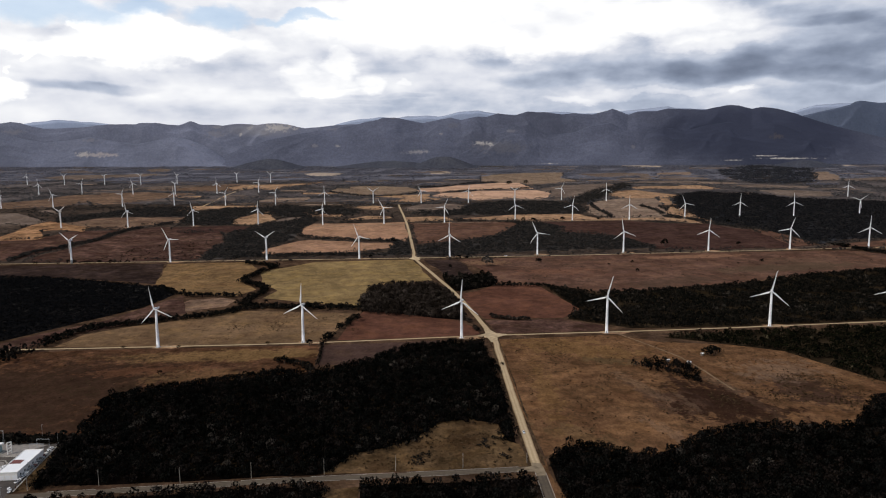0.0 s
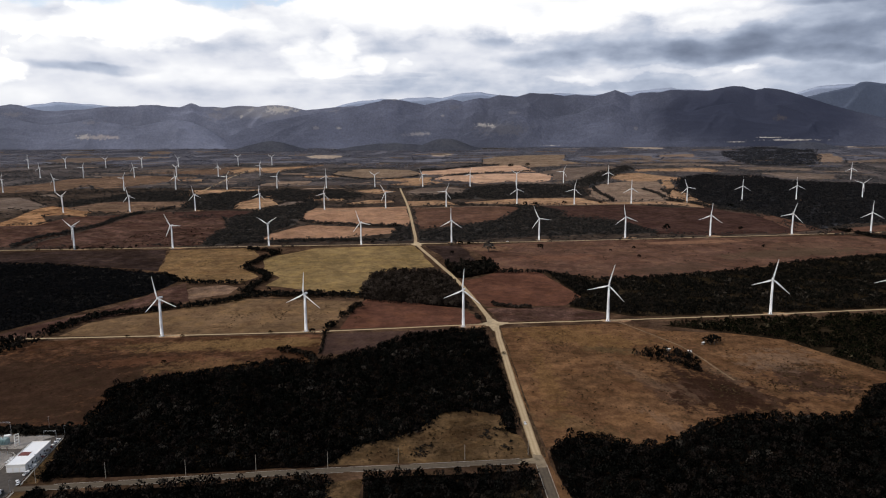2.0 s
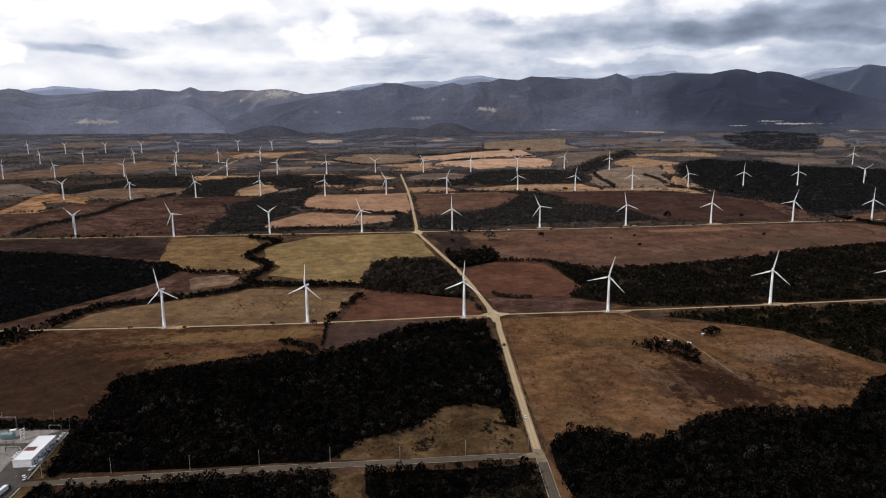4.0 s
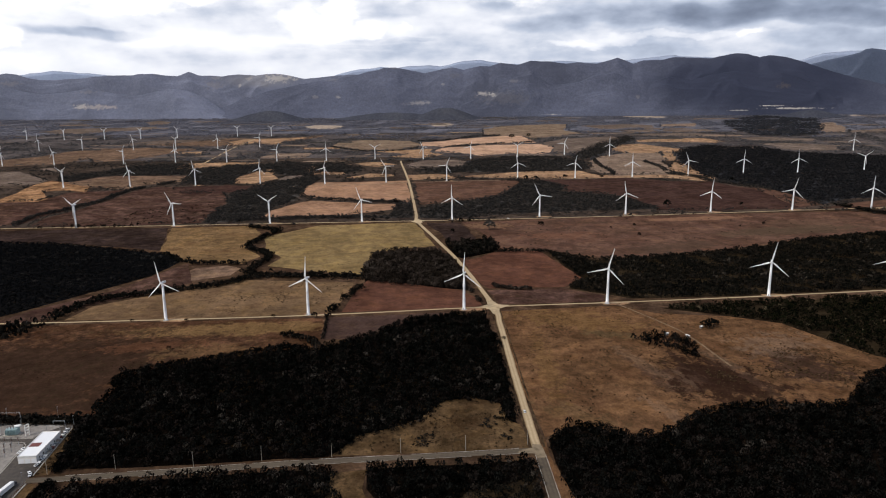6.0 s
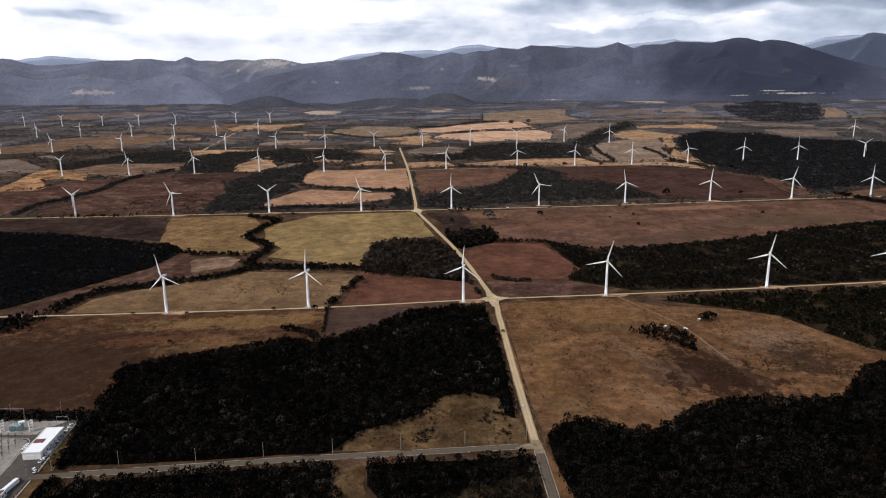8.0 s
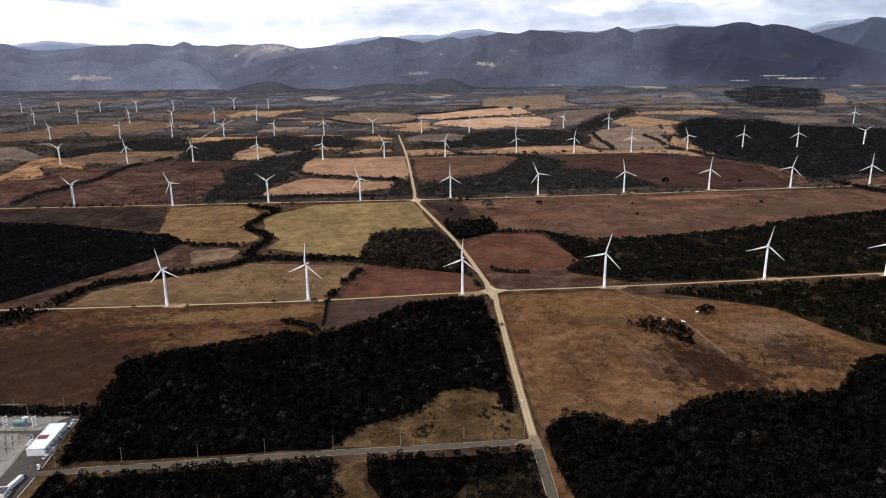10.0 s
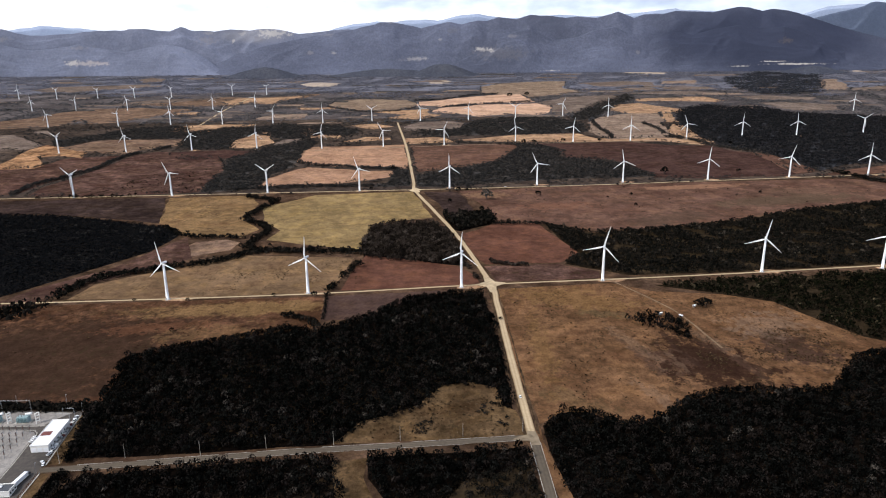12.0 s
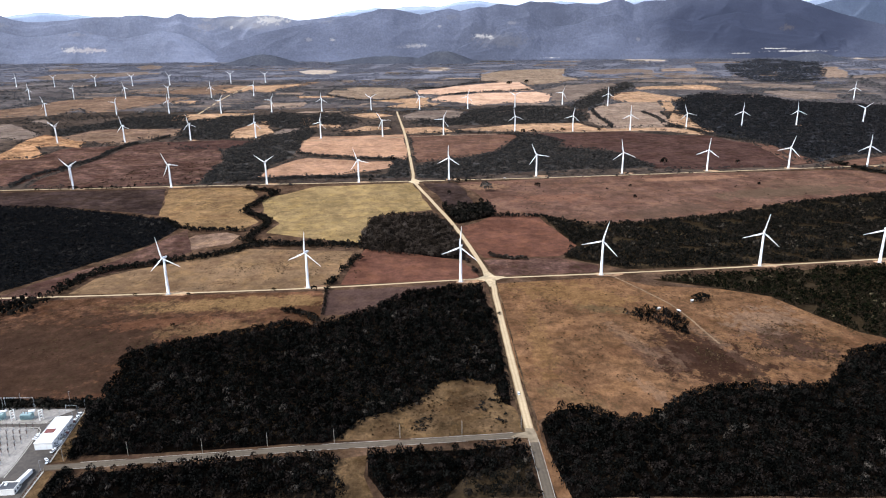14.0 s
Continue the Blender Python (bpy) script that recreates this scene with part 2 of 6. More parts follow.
def foliage(name, dark, light, dry, pale, bare=0.25, vary=0.45, thin=0.0):
    """Leaves and twigs: each tree has a tone of its own, each leaf clump varies round it. bare: the share of leafless grey crowns; thin: light that comes through the leaves."""
    m, t, b, pos = begin(name, 1.0, 0, 0.0)
    isle = nd(t, "ShaderNodeNewGeometry").outputs["Random Per Island"]
    own = nd(t, "ShaderNodeAttribute")
    own.attribute_name = "tone"
    stand = fbm(t, pos, 0.014, 4, 0.6)
    v = calc(t, "ADD", own.outputs["Fac"], calc(t, "MULTIPLY", calc(t, "SUBTRACT", stand, 0.5), 0.7))
    col = ramp(t, v, [(0.05, dark), (0.80 - bare, light), (0.98 - bare, dry), (1.0, dry), (1.0, pale)])
    shade = mixc(t, isle, (1 - vary, 1 - vary, 1 - vary), (1 + vary, 1 + vary, 1 + vary))
    leaf = mixc(t, 1.0, col, shade, "MULTIPLY")
    t.links.new(leaf, b.inputs["Base Color"])
    if thin:
        glow = nd(t, "ShaderNodeBsdfTranslucent")
        t.links.new(leaf, glow.inputs["Color"])
        both = nd(t, "ShaderNodeMixShader", {0: thin})
        t.links.new(b.outputs[0], both.inputs[1])
        t.links.new(glow.outputs[0], both.inputs[2])
        t.links.new(both.outputs[0], t.nodes["Material Output"].inputs["Surface"])
    return m


def plain(name, colour, rough=0.6, metal=0.0, grain=0.12, scale=2.0, spec=0.4):
    m, t, b, pos = begin(name, rough, metal, spec)
    a = fbm(t, pos, scale, 6, 0.6)
    c = fbm(t, pos, scale * 0.13, 3, 0.6)
    v = calc(t, "ADD", calc(t, "MULTIPLY", a, 0.5), calc(t, "MULTIPLY", c, 0.5))
    low = tuple(x * (1 - grain * 1.6) for x in colour)
    high = tuple(min(1, x * (1 + grain)) for x in colour)
    t.links.new(ramp(t, v, [(0.35, low), (0.65, high)]), b.inputs["Base Color"])
    return m


def road_mat(name, colour, track, edge, grain):
    """A carriageway: paler wheel tracks, a duller crown and ragged, dusty edges; u runs across from 0 to 1."""
    m, t, b, pos = begin(name, 0.95, 0, 0.0)
    uvn = nd(t, "ShaderNodeUVMap")
    uvn.uv_map = "across"
    uv = uvn.outputs[0]
    s = nd(t, "ShaderNodeSeparateXYZ")
    t.links.new(uv, s.inputs[0])
    wob = calc(t, "ADD", s.outputs[0], calc(t, "MULTIPLY", calc(t, "SUBTRACT", fbm(t, pos, 0.12, 4, 0.6), 0.5), 0.16))
    lanes = ramp(t, wob, [(0.1, 0.0), (0.28, 1.0), (0.48, 0.25), (0.7, 1.0), (0.92, 0.0)], True)
    side = ramp(t, wob, [(0.02, 1.0), (0.14, 0.0), (0.86, 0.0), (0.98, 1.0)])
    g = fbm(t, pos, 0.5, 6, 0.65)
    big = fbm(t, pos, 0.03, 3, 0.6)
    col = mixc(t, calc(t, "MULTIPLY", lanes, 0.8), colour, track)
    col = mixc(t, calc(t, "MULTIPLY", side, 0.8), col, edge)
    col = mixc(t, ramp(t, calc(t, "ADD", calc(t, "MULTIPLY", g, 0.6), calc(t, "MULTIPLY", big, 0.4)), [(0.4, grain), (0.62, 0.0)]), col, tuple(x * 0.6 for x in colour))
    t.links.new(col, b.inputs["Base Color"])
    bumped(t, b, g, 0.4, 0.2)
    return m


GRASS_DRY = land("dry_grass", (0.0466, 0.0287, 0.0141), (0.0848, 0.0521, 0.0256), (0.1230, 0.0756, 0.0371), tufts=0.85, broad=0.03, seed=1, worn=0.5)
PASTURE_PATCHES = (
    (148, 729, 89, 40, -26, (0.165, 0.092, 0.034), 0.45),
    (250, 570, 72, 40, -55, (0.027, 0.0135, 0.009), 0.92),
    (240, 556, 52, 36, -84, (0.027, 0.0135, 0.009), 0.92),
    (205, 563, 42, 24, -89, (0.058, 0.032, 0.021), 0.7),
    (332, 594, 50, 36, -62, (0.046, 0.025, 0.017), 0.9),
    (344, 609, 24, 16, -89, (0.034, 0.018, 0.012), 0.6),
    (331, 650, 51, 34, 29, (0.165, 0.105, 0.068), 0.5))
PASTURE_STREAKS = (
    (217, 553, 26, 5, -80, (0.026, 0.013, 0.009), 0.85),
    (201, 575, 23, 2, -77, (0.14, 0.085, 0.052), 0.35),
    (246, 566, 19, 2, -76, (0.026, 0.013, 0.009), 0.85),
    (285, 547, 34, 4, -59, (0.03, 0.016, 0.011), 0.85),
    (213, 568, 34, 4, -82, (0.14, 0.085, 0.052), 0.35),
    (227, 574, 21, 3, -77, (0.03, 0.016, 0.011), 0.85),
    (222, 616, 31, 4, -84, (0.03, 0.016, 0.011), 0.85),
    (249, 611, 30, 3, -71, (0.03, 0.016, 0.011), 0.85),
    (252, 577, 19, 3, -75, (0.03, 0.016, 0.011), 0.85),
    (201, 545, 26, 7, -81, (0.027, 0.0135, 0.009), 0.92),
    (184, 602, 57, 10, -72, (0.150, 0.092, 0.057), 0.45),
    (265, 601, 43, 8, -70, (0.150, 0.092, 0.057), 0.45),
    (171, 682, 31, 12, -14, (0.085, 0.058, 0.028), 0.6),
    (182, 587, 37, 5, -74, (0.058, 0.032, 0.021), 0.6),
    (271, 558, 53, 6, -76, (0.058, 0.032, 0.021), 0.6),
    (112, 495, 40, 14, -37, (0.085, 0.058, 0.028), 0.4),
    (175, 506, 24, 10, -67, (0.165, 0.105, 0.068), 0.4),
    (96, 592, 98, 12, -90, (0.165, 0.092, 0.034), 0.35))
GRASS_RUST = land("rust_grass", (0.0749, 0.0390, 0.0192), (0.1170, 0.0610, 0.0300), (0.1615, 0.0842, 0.0414), tufts=0.5, broad=0.014, seed=2, worn=0.4, hues=0.65, spots=PASTURE_PATCHES + PASTURE_STREAKS)
GRASS_BROWN = land("brown_grass", (0.0443, 0.0218, 0.0119), (0.0806, 0.0396, 0.0217), (0.1289, 0.0633, 0.0347), tufts=0.6, broad=0.012, seed=3, worn=0.5, spots=(
    (-230, 705, 150, 26, 6, (0.185, 0.112, 0.046), 0.6), (-420, 560, 260, 150, 20, (0.031, 0.0175, 0.0118), 0.88), (-300, 655, 70, 14, 12, (0.115, 0.050, 0.026), 0.5),
    (-230, 640, 60, 24, 10, (0.145, 0.082, 0.037), 0.5)))
GRASS_PALE = land("pale_grass", (0.1253, 0.0763, 0.0360), (0.1740, 0.1060, 0.0500), (0.2262, 0.1378, 0.0650), tufts=0.55, seed=4, worn=0.35, grainy=0.75, spots=(
    (-200, 815, 70, 10, 8, (0.075, 0.045, 0.022), 0.7), (-100, 880, 60, 14, 0, (0.185, 0.120, 0.055), 0.5)))
GRASS_GREEN = land("yellow_green_grass", (0.1490, 0.1011, 0.0456), (0.1960, 0.1330, 0.0600), (0.2450, 0.1663, 0.0750), tufts=0.35, seed=5, worn=0.15, grainy=0.7)
GRASS_RED = land("reddish_heath", (0.0414, 0.0228, 0.0172), (0.0713, 0.0394, 0.0295), (0.1211, 0.0670, 0.0503), tufts=0.8, broad=0.02, seed=6, worn=0.6)
GRASS_STRAW = land("straw_grass", (0.1476, 0.0811, 0.0416), (0.3074, 0.1689, 0.0867), (0.4457, 0.2448, 0.1257), tufts=0.8, broad=0.014, seed=7, worn=0.8)
SOIL_GREY = land("grey_tilth", (0.0458, 0.0274, 0.0213), (0.0636, 0.0381, 0.0295), (0.0827, 0.0495, 0.0384), tufts=0.2, furrow=20, grainy=0.6, seed=8, worn=0.2)
SOIL_RED = land("red_tilth", (0.0738, 0.0332, 0.0215), (0.0996, 0.0449, 0.0291), (0.1275, 0.0574, 0.0372), tufts=0.2, furrow=70, grainy=0.6, seed=9, worn=0.25)
SOIL_DARK = land("dark_tilth", (0.0382, 0.0207, 0.0164), (0.0562, 0.0304, 0.0241), (0.0775, 0.0420, 0.0333), tufts=0.4, furrow=5, seed=10, worn=0.4)
SOIL_BROWN = land("brown_tilth", (0.0712, 0.0387, 0.0266), (0.1016, 0.0554, 0.0380), (0.1362, 0.0741, 0.0509), tufts=0.5, broad=0.010, grainy=0.6, seed=11, worn=0.45, spots=(
    (500, 1330, 140, 22, 8, (0.258, 0.136, 0.079), 0.6), (200, 1180, 90, 30, 10, (0.152, 0.070, 0.042), 0.6), (700, 1290, 130, 30, 10, (0.112, 0.065, 0.042), 0.6),
    (640, 1215, 190, 45, 12, (0.082, 0.054, 0.034), 0.75), (380, 1090, 110, 40, 25, (0.074, 0.046, 0.031), 0.6), (80, 1275, 60, 30, 0, (0.190, 0.108, 0.060), 0.6)))
SOIL_TAN = land("tan_soil", (0.2013, 0.1228, 0.0713), (0.3050, 0.1860, 0.1080), (0.4209, 0.2567, 0.1490), tufts=0.6, broad=0.02, seed=12, worn=0.4)
SOIL_PINK = land("pinkish_tan_soil", (0.3262, 0.2025, 0.1320), (0.4350, 0.2700, 0.1760), (0.5437, 0.3375, 0.2200), tufts=0.25, broad=0.012, grainy=0.6, seed=40, worn=0.15, hues=0.6)
SOIL_ROSE = land("rose_brown_soil", (0.0937, 0.0594, 0.0396), (0.1420, 0.0900, 0.0600), (0.2016, 0.1278, 0.0852), tufts=0.5, broad=0.012, seed=41, worn=0.35)
SOIL_ORANGE = land("pinkish_stubble", (0.2174, 0.1246, 0.0763), (0.3020, 0.1730, 0.1060), (0.3986, 0.2284, 0.1399), tufts=0.25, furrow=85, broad=0.010, grainy=0.6, seed=13, worn=0.25, hues=0.7)
SOIL_UMBER = land("umber_tilth", (0.0210, 0.0134, 0.0113), (0.0339, 0.0217, 0.0182), (0.0509, 0.0326, 0.0273), tufts=0.3, seed=36)
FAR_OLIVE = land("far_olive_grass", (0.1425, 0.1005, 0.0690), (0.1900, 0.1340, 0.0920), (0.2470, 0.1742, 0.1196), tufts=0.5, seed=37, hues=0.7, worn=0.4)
WORN_TRACK = plain("worn_track_earth", (0.19, 0.126, 0.076), 0.95, grain=0.35, scale=0.4, spec=0.0)
# near-black litter: shade in the gaps between crowns is put into the colour
LITTER = land("shaded_litter", (0.0025, 0.0018, 0.0014), (0.0042, 0.0030, 0.0024), (0.0076, 0.0054, 0.0043), tufts=0.5, seed=15)
PLAIN_FLOOR = land("scrub_floor", (0.0338, 0.0302, 0.0274), (0.0470, 0.0420, 0.0380), (0.0705, 0.0630, 0.0570), tufts=0.5, seed=19, hues=0.8, worn=0.3)
# far litter greyed and cooled: haze is put into its colour
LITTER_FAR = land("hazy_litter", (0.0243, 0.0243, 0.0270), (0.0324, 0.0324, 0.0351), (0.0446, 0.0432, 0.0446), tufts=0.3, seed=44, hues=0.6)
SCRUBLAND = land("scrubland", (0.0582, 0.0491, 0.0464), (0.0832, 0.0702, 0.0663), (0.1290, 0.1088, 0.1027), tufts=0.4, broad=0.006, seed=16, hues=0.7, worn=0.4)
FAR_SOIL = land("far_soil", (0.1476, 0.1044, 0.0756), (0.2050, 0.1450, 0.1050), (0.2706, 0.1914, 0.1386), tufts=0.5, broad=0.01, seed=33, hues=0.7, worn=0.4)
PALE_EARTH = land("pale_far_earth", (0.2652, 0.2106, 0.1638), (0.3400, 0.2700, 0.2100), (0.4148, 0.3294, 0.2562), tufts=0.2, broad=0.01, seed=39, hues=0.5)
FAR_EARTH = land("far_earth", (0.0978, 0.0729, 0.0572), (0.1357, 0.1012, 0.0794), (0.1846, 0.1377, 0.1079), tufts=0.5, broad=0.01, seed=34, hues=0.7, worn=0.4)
THIN_GRASS = land("thin_grass", (0.0149, 0.0103, 0.0061), (0.0248, 0.0173, 0.0101), (0.0396, 0.0276, 0.0162), tufts=0.6, broad=0.02, seed=35, worn=0.3)
# haze painted in: scrub turned pale and bluish below the hills
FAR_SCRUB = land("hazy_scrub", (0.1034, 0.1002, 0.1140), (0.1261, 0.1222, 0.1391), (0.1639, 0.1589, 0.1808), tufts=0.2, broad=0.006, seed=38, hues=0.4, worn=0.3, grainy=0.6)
SCRUB_BROWN = land("brown_scrub_ground", (0.036, 0.027, 0.021), (0.056, 0.041, 0.032), (0.092, 0.066, 0.050), tufts=0.6, broad=0.010, seed=18, worn=0.5)
GRASS_OLIVE = land("olive_brown_grass", (0.1084, 0.0671, 0.0362), (0.1466, 0.0907, 0.0489), (0.1905, 0.1178, 0.0636), tufts=0.5, seed=42, worn=0.3, grainy=0.6)
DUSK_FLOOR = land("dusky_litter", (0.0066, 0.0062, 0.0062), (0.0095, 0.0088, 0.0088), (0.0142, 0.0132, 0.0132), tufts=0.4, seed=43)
ROUGH = land("rough_grass", (0.0356, 0.0212, 0.0131), (0.0615, 0.0367, 0.0227), (0.1045, 0.0623, 0.0385), tufts=0.7, broad=0.03, seed=17, worn=0.4)
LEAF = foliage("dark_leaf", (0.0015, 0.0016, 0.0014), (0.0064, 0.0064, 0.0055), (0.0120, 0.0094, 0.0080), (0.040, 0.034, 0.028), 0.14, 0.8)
LEAF_MID = foliage("thorn_leaf", (0.0047, 0.0046, 0.0038), (0.0082, 0.0077, 0.0060), (0.0155, 0.0127, 0.0100), (0.055, 0.045, 0.035), 0.24, 0.35)
LEAF_BARE = foliage("bare_twig", (0.0110, 0.0085, 0.0068), (0.0200, 0.0150, 0.0115), (0.0420, 0.0320, 0.0250), (0.07, 0.056, 0.045), 0.3, 0.35)
LEAF_DUSK = foliage("dusky_leaf", (0.0049, 0.0052, 0.0058), (0.0070, 0.0071, 0.0076), (0.0106, 0.0097, 0.0095), (0.03, 0.027, 0.024), 0.15, 0.25)
LEAF_GREEN = foliage("green_scrub_leaf", (0.0025, 0.0029, 0.0018), (0.0071, 0.0075, 0.0037), (0.0142, 0.0112, 0.0071), (0.07, 0.056, 0.034), 0.26)
# distance haze sits in the far, hazy and hazy_dark leaf colours below
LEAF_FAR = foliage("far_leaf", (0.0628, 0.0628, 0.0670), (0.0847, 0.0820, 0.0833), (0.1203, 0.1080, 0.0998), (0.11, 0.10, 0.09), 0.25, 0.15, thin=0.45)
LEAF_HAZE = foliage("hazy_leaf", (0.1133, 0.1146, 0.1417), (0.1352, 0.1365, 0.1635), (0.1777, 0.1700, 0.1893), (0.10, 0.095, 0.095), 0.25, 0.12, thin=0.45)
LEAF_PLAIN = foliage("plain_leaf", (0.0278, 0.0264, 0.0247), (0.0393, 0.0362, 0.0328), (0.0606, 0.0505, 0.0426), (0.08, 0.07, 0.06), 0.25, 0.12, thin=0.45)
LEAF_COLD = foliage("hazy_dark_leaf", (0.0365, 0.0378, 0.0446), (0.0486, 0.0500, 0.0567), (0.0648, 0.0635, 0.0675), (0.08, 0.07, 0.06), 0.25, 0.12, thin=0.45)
# darker copy of plain_leaf: cloud shade over the eastern wood is in its colour
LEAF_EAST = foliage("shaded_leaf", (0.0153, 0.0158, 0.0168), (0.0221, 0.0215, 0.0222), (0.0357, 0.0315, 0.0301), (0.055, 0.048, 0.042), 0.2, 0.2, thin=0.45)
BARK = plain("bark", (0.10, 0.08, 0.065), 0.9, grain=0.3)
DIRT = road_mat("pale_dirt", (0.37, 0.27, 0.158), (0.54, 0.415, 0.255), (0.19, 0.118, 0.062), 0.4)
TRACK = road_mat("field_track_dirt", (0.26, 0.19, 0.125), (0.34, 0.26, 0.175), (0.15, 0.12, 0.075), 0.6)
ASPHALT = road_mat("worn_asphalt", (0.098, 0.078, 0.058), (0.128, 0.104, 0.077), (0.120, 0.086, 0.055), 0.5)
CONCRETE = plain("concrete", (0.34, 0.31, 0.262), 0.85, grain=0.25)
WHITE = plain("white_paint", (0.80, 0.80, 0.79), 0.35, grain=0.03, scale=0.5)
WHITE_WALL = plain("white_render", (0.78, 0.75, 0.69), 0.8, grain=0.06)
STEEL = plain("galvanised_steel", (0.40, 0.41, 0.42), 0.45, 0.7, grain=0.15)
DARK = plain("dark_grey", (0.05, 0.05, 0.055), 0.5, grain=0.2)
GLASS = plain("window_glass", (0.03, 0.035, 0.04), 0.08, grain=0.1, spec=0.8)
RUST = plain("rust_red", (0.16, 0.045, 0.035), 0.7, grain=0.2)
TRANSFORMER = plain("grey_green_paint", (0.30, 0.40, 0.40), 0.5, grain=0.1)
RUBBER = plain("rubber", (0.02, 0.02, 0.02), 0.8, grain=0.2)
WOOD = plain("weathered_wood", (0.20, 0.17, 0.14), 0.9, grain=0.25)
PORCELAIN = plain("brown_porcelain", (0.10, 0.055, 0.04), 0.3, grain=0.1)


# ---- mesh helpers ----
def ground_z(y):
    """The plain climbs gently towards the hills."""
    d = y - 780.0
    return 0.009 * d if d < 0 else 0.0135 * d + 5.2e-6 * d * d


def part(name, bm, material, parent=None, label=""):
    me = bpy.data.meshes.new(name)
    bm.to_mesh(me)
    bm.free()
    me.materials.append(material)
    ob = new(name, me)
    if parent is not None:
        ob.parent = parent
    return tagged(ob, label)


def shared(name, me, parent, m=None, label=""):
    ob = new(name, me)
    ob.parent = parent
    if m is not None:
        ob.matrix_basis = m
    return tagged(ob, label)


def mesh_of(name, bm, material):
    me = bpy.data.meshes.new(name)
    bm.to_mesh(me)
    bm.free()
    me.materials.append(material)
    return me


def box(bm, cx, cy, cz, sx, sy, sz, bevel=0.0, turn=0.0):
    r = bmesh.ops.create_cube(bm, size=1.0, matrix=pose(cx, cy, cz, 0, 0, turn) @ Matrix.Diagonal((sx, sy, sz, 1)))
    if bevel:
        edges = list({e for v in r["verts"] for e in v.link_edges})
        bmesh.ops.bevel(bm, geom=edges, offset=bevel, segments=2, affect="EDGES")
    return bm


def rod(bm, a, b, r1, r2=None, seg=8):
    a, b = Vector(a), Vector(b)
    q = (b - a).to_track_quat("Z", "Y").to_matrix().to_4x4()
    bmesh.ops.create_cone(bm, cap_ends=True, segments=seg, radius1=r1, radius2=r1 if r2 is None else r2, depth=(b - a).length,
                          matrix=Matrix.Translation((a + b) / 2) @ q)
    return bm


def outline(corners, step, rough, seed):
    """A closed line through the corners with an uneven course."""
    pts = []
    for (x0, y0), (x1, y1) in zip(corners, corners[1:] + corners[:1]):
        n = max(1, int(math.hypot(x1 - x0, y1 - y0) / step))
        for i in range(n):
            x, y = x0 + (x1 - x0) * i / n, y0 + (y1 - y0) * i / n
            d = noise.noise_vector(Vector((x / (step * 2.5), y / (step * 2.5), seed * 3.7)))
            pts.append((x + d.x * rough, y + d.y * rough))
    return pts


def sheet(name, corners, material, lift, step=10.0, rough=2.5, seed=0, parent=None):
    """A level patch laid on the plain."""
    bm = bmesh.new()
    bm.faces.new([bm.verts.new((x, y, 0)) for x, y in outline(corners, step, rough, seed)])
    ys = [v.co.y for v in bm.verts]
    y = min(ys) + 40
    while y < max(ys):
        bmesh.ops.bisect_plane(bm, geom=bm.verts[:] + bm.edges[:] + bm.faces[:], plane_co=(0, y, 0), plane_no=(0, 1, 0))
        y += 40
    for v in bm.verts:
        v.co.z = ground_z(v.co.y) + lift
    bmesh.ops.triangulate(bm, faces=bm.faces[:])
    bmesh.ops.recalc_face_normals(bm, faces=bm.faces[:])
    if sum(f.normal.z for f in bm.faces) < 0:
        bmesh.ops.reverse_faces(bm, faces=bm.faces[:])
    return part(name, bm, material, parent)


def smooth_line(pts, step):
    """Points at even steps along a rounded line through pts."""
    out = []
    p = [Vector((2 * pts[0][0] - pts[1][0], 2 * pts[0][1] - pts[1][1]))] + [Vector(q) for q in pts]
    p.append(2 * p[-1] - p[-2])
    for i in range(1, len(p) - 2):
        n = max(2, int((p[i + 1] - p[i]).length / step))
        for k in range(n):
            u = k / n
            out.append(0.5 * (2 * p[i] + (p[i + 1] - p[i - 1]) * u + (2 * p[i - 1] - 5 * p[i] + 4 * p[i + 1] - p[i + 2]) * u * u
                              + (3 * p[i] - p[i - 1] - 3 * p[i + 1] + p[i + 2]) * u ** 3))
    out.append(p[-2])
    return out


def strip(name, pts, width, material, lift, label, ragged=0.5):
    line = smooth_line(pts, 8.0)
    bm = bmesh.new()
    uv = bm.loops.layers.uv.new("across")
    cross = (0.0, 0.5, 1.0)
    rows = []
    for i, q in enumerate(line):
        d = (line[min(i + 1, len(line) - 1)] - line[max(i - 1, 0)]).normalized()
        side = Vector((d.y, -d.x))
        row = []
        for c in cross:
            w = (c - 0.5) * width
            if c != 0.5:
                w += (c - 0.5) * 2 * ragged * noise.noise(Vector((q.x * 0.05, q.y * 0.05, c * 9)))
            v = q + side * w
            row.append(bm.verts.new((v.x, v.y, ground_z(v.y) + lift + (0.06 if c == 0.5 else 0.0))))
        rows.append(row)
    for a, b in zip(rows, rows[1:]):
        for k in range(len(cross) - 1):
            f = bm.faces.new((a[k], a[k + 1], b[k + 1], b[k]))
            for loop, u in zip(f.loops, (cross[k], cross[k + 1], cross[k + 1], cross[k])):
                loop[uv].uv = (u, 0)
    bmesh.ops.recalc_face_normals(bm, faces=bm.faces[:])
    if sum(f.normal.z for f in bm.faces) < 0:
        bmesh.ops.reverse_faces(bm, faces=bm.faces[:])
    return tagged(part(name, bm, material), label, "road", kind="structure")


def inside(xy, corners):
    """Which of the points lie within a closed outline."""
    x, y = xy[:, 0], xy[:, 1]
    hit = np.zeros(len(xy), bool)
    for (x0, y0), (x1, y1) in zip(corners, corners[1:] + corners[:1]):
        if y0 == y1:
            continue
        hit ^= ((y0 > y) != (y1 > y)) & (x < (x1 - x0) * (y - y0) / (y1 - y0) + x0)
    return hit


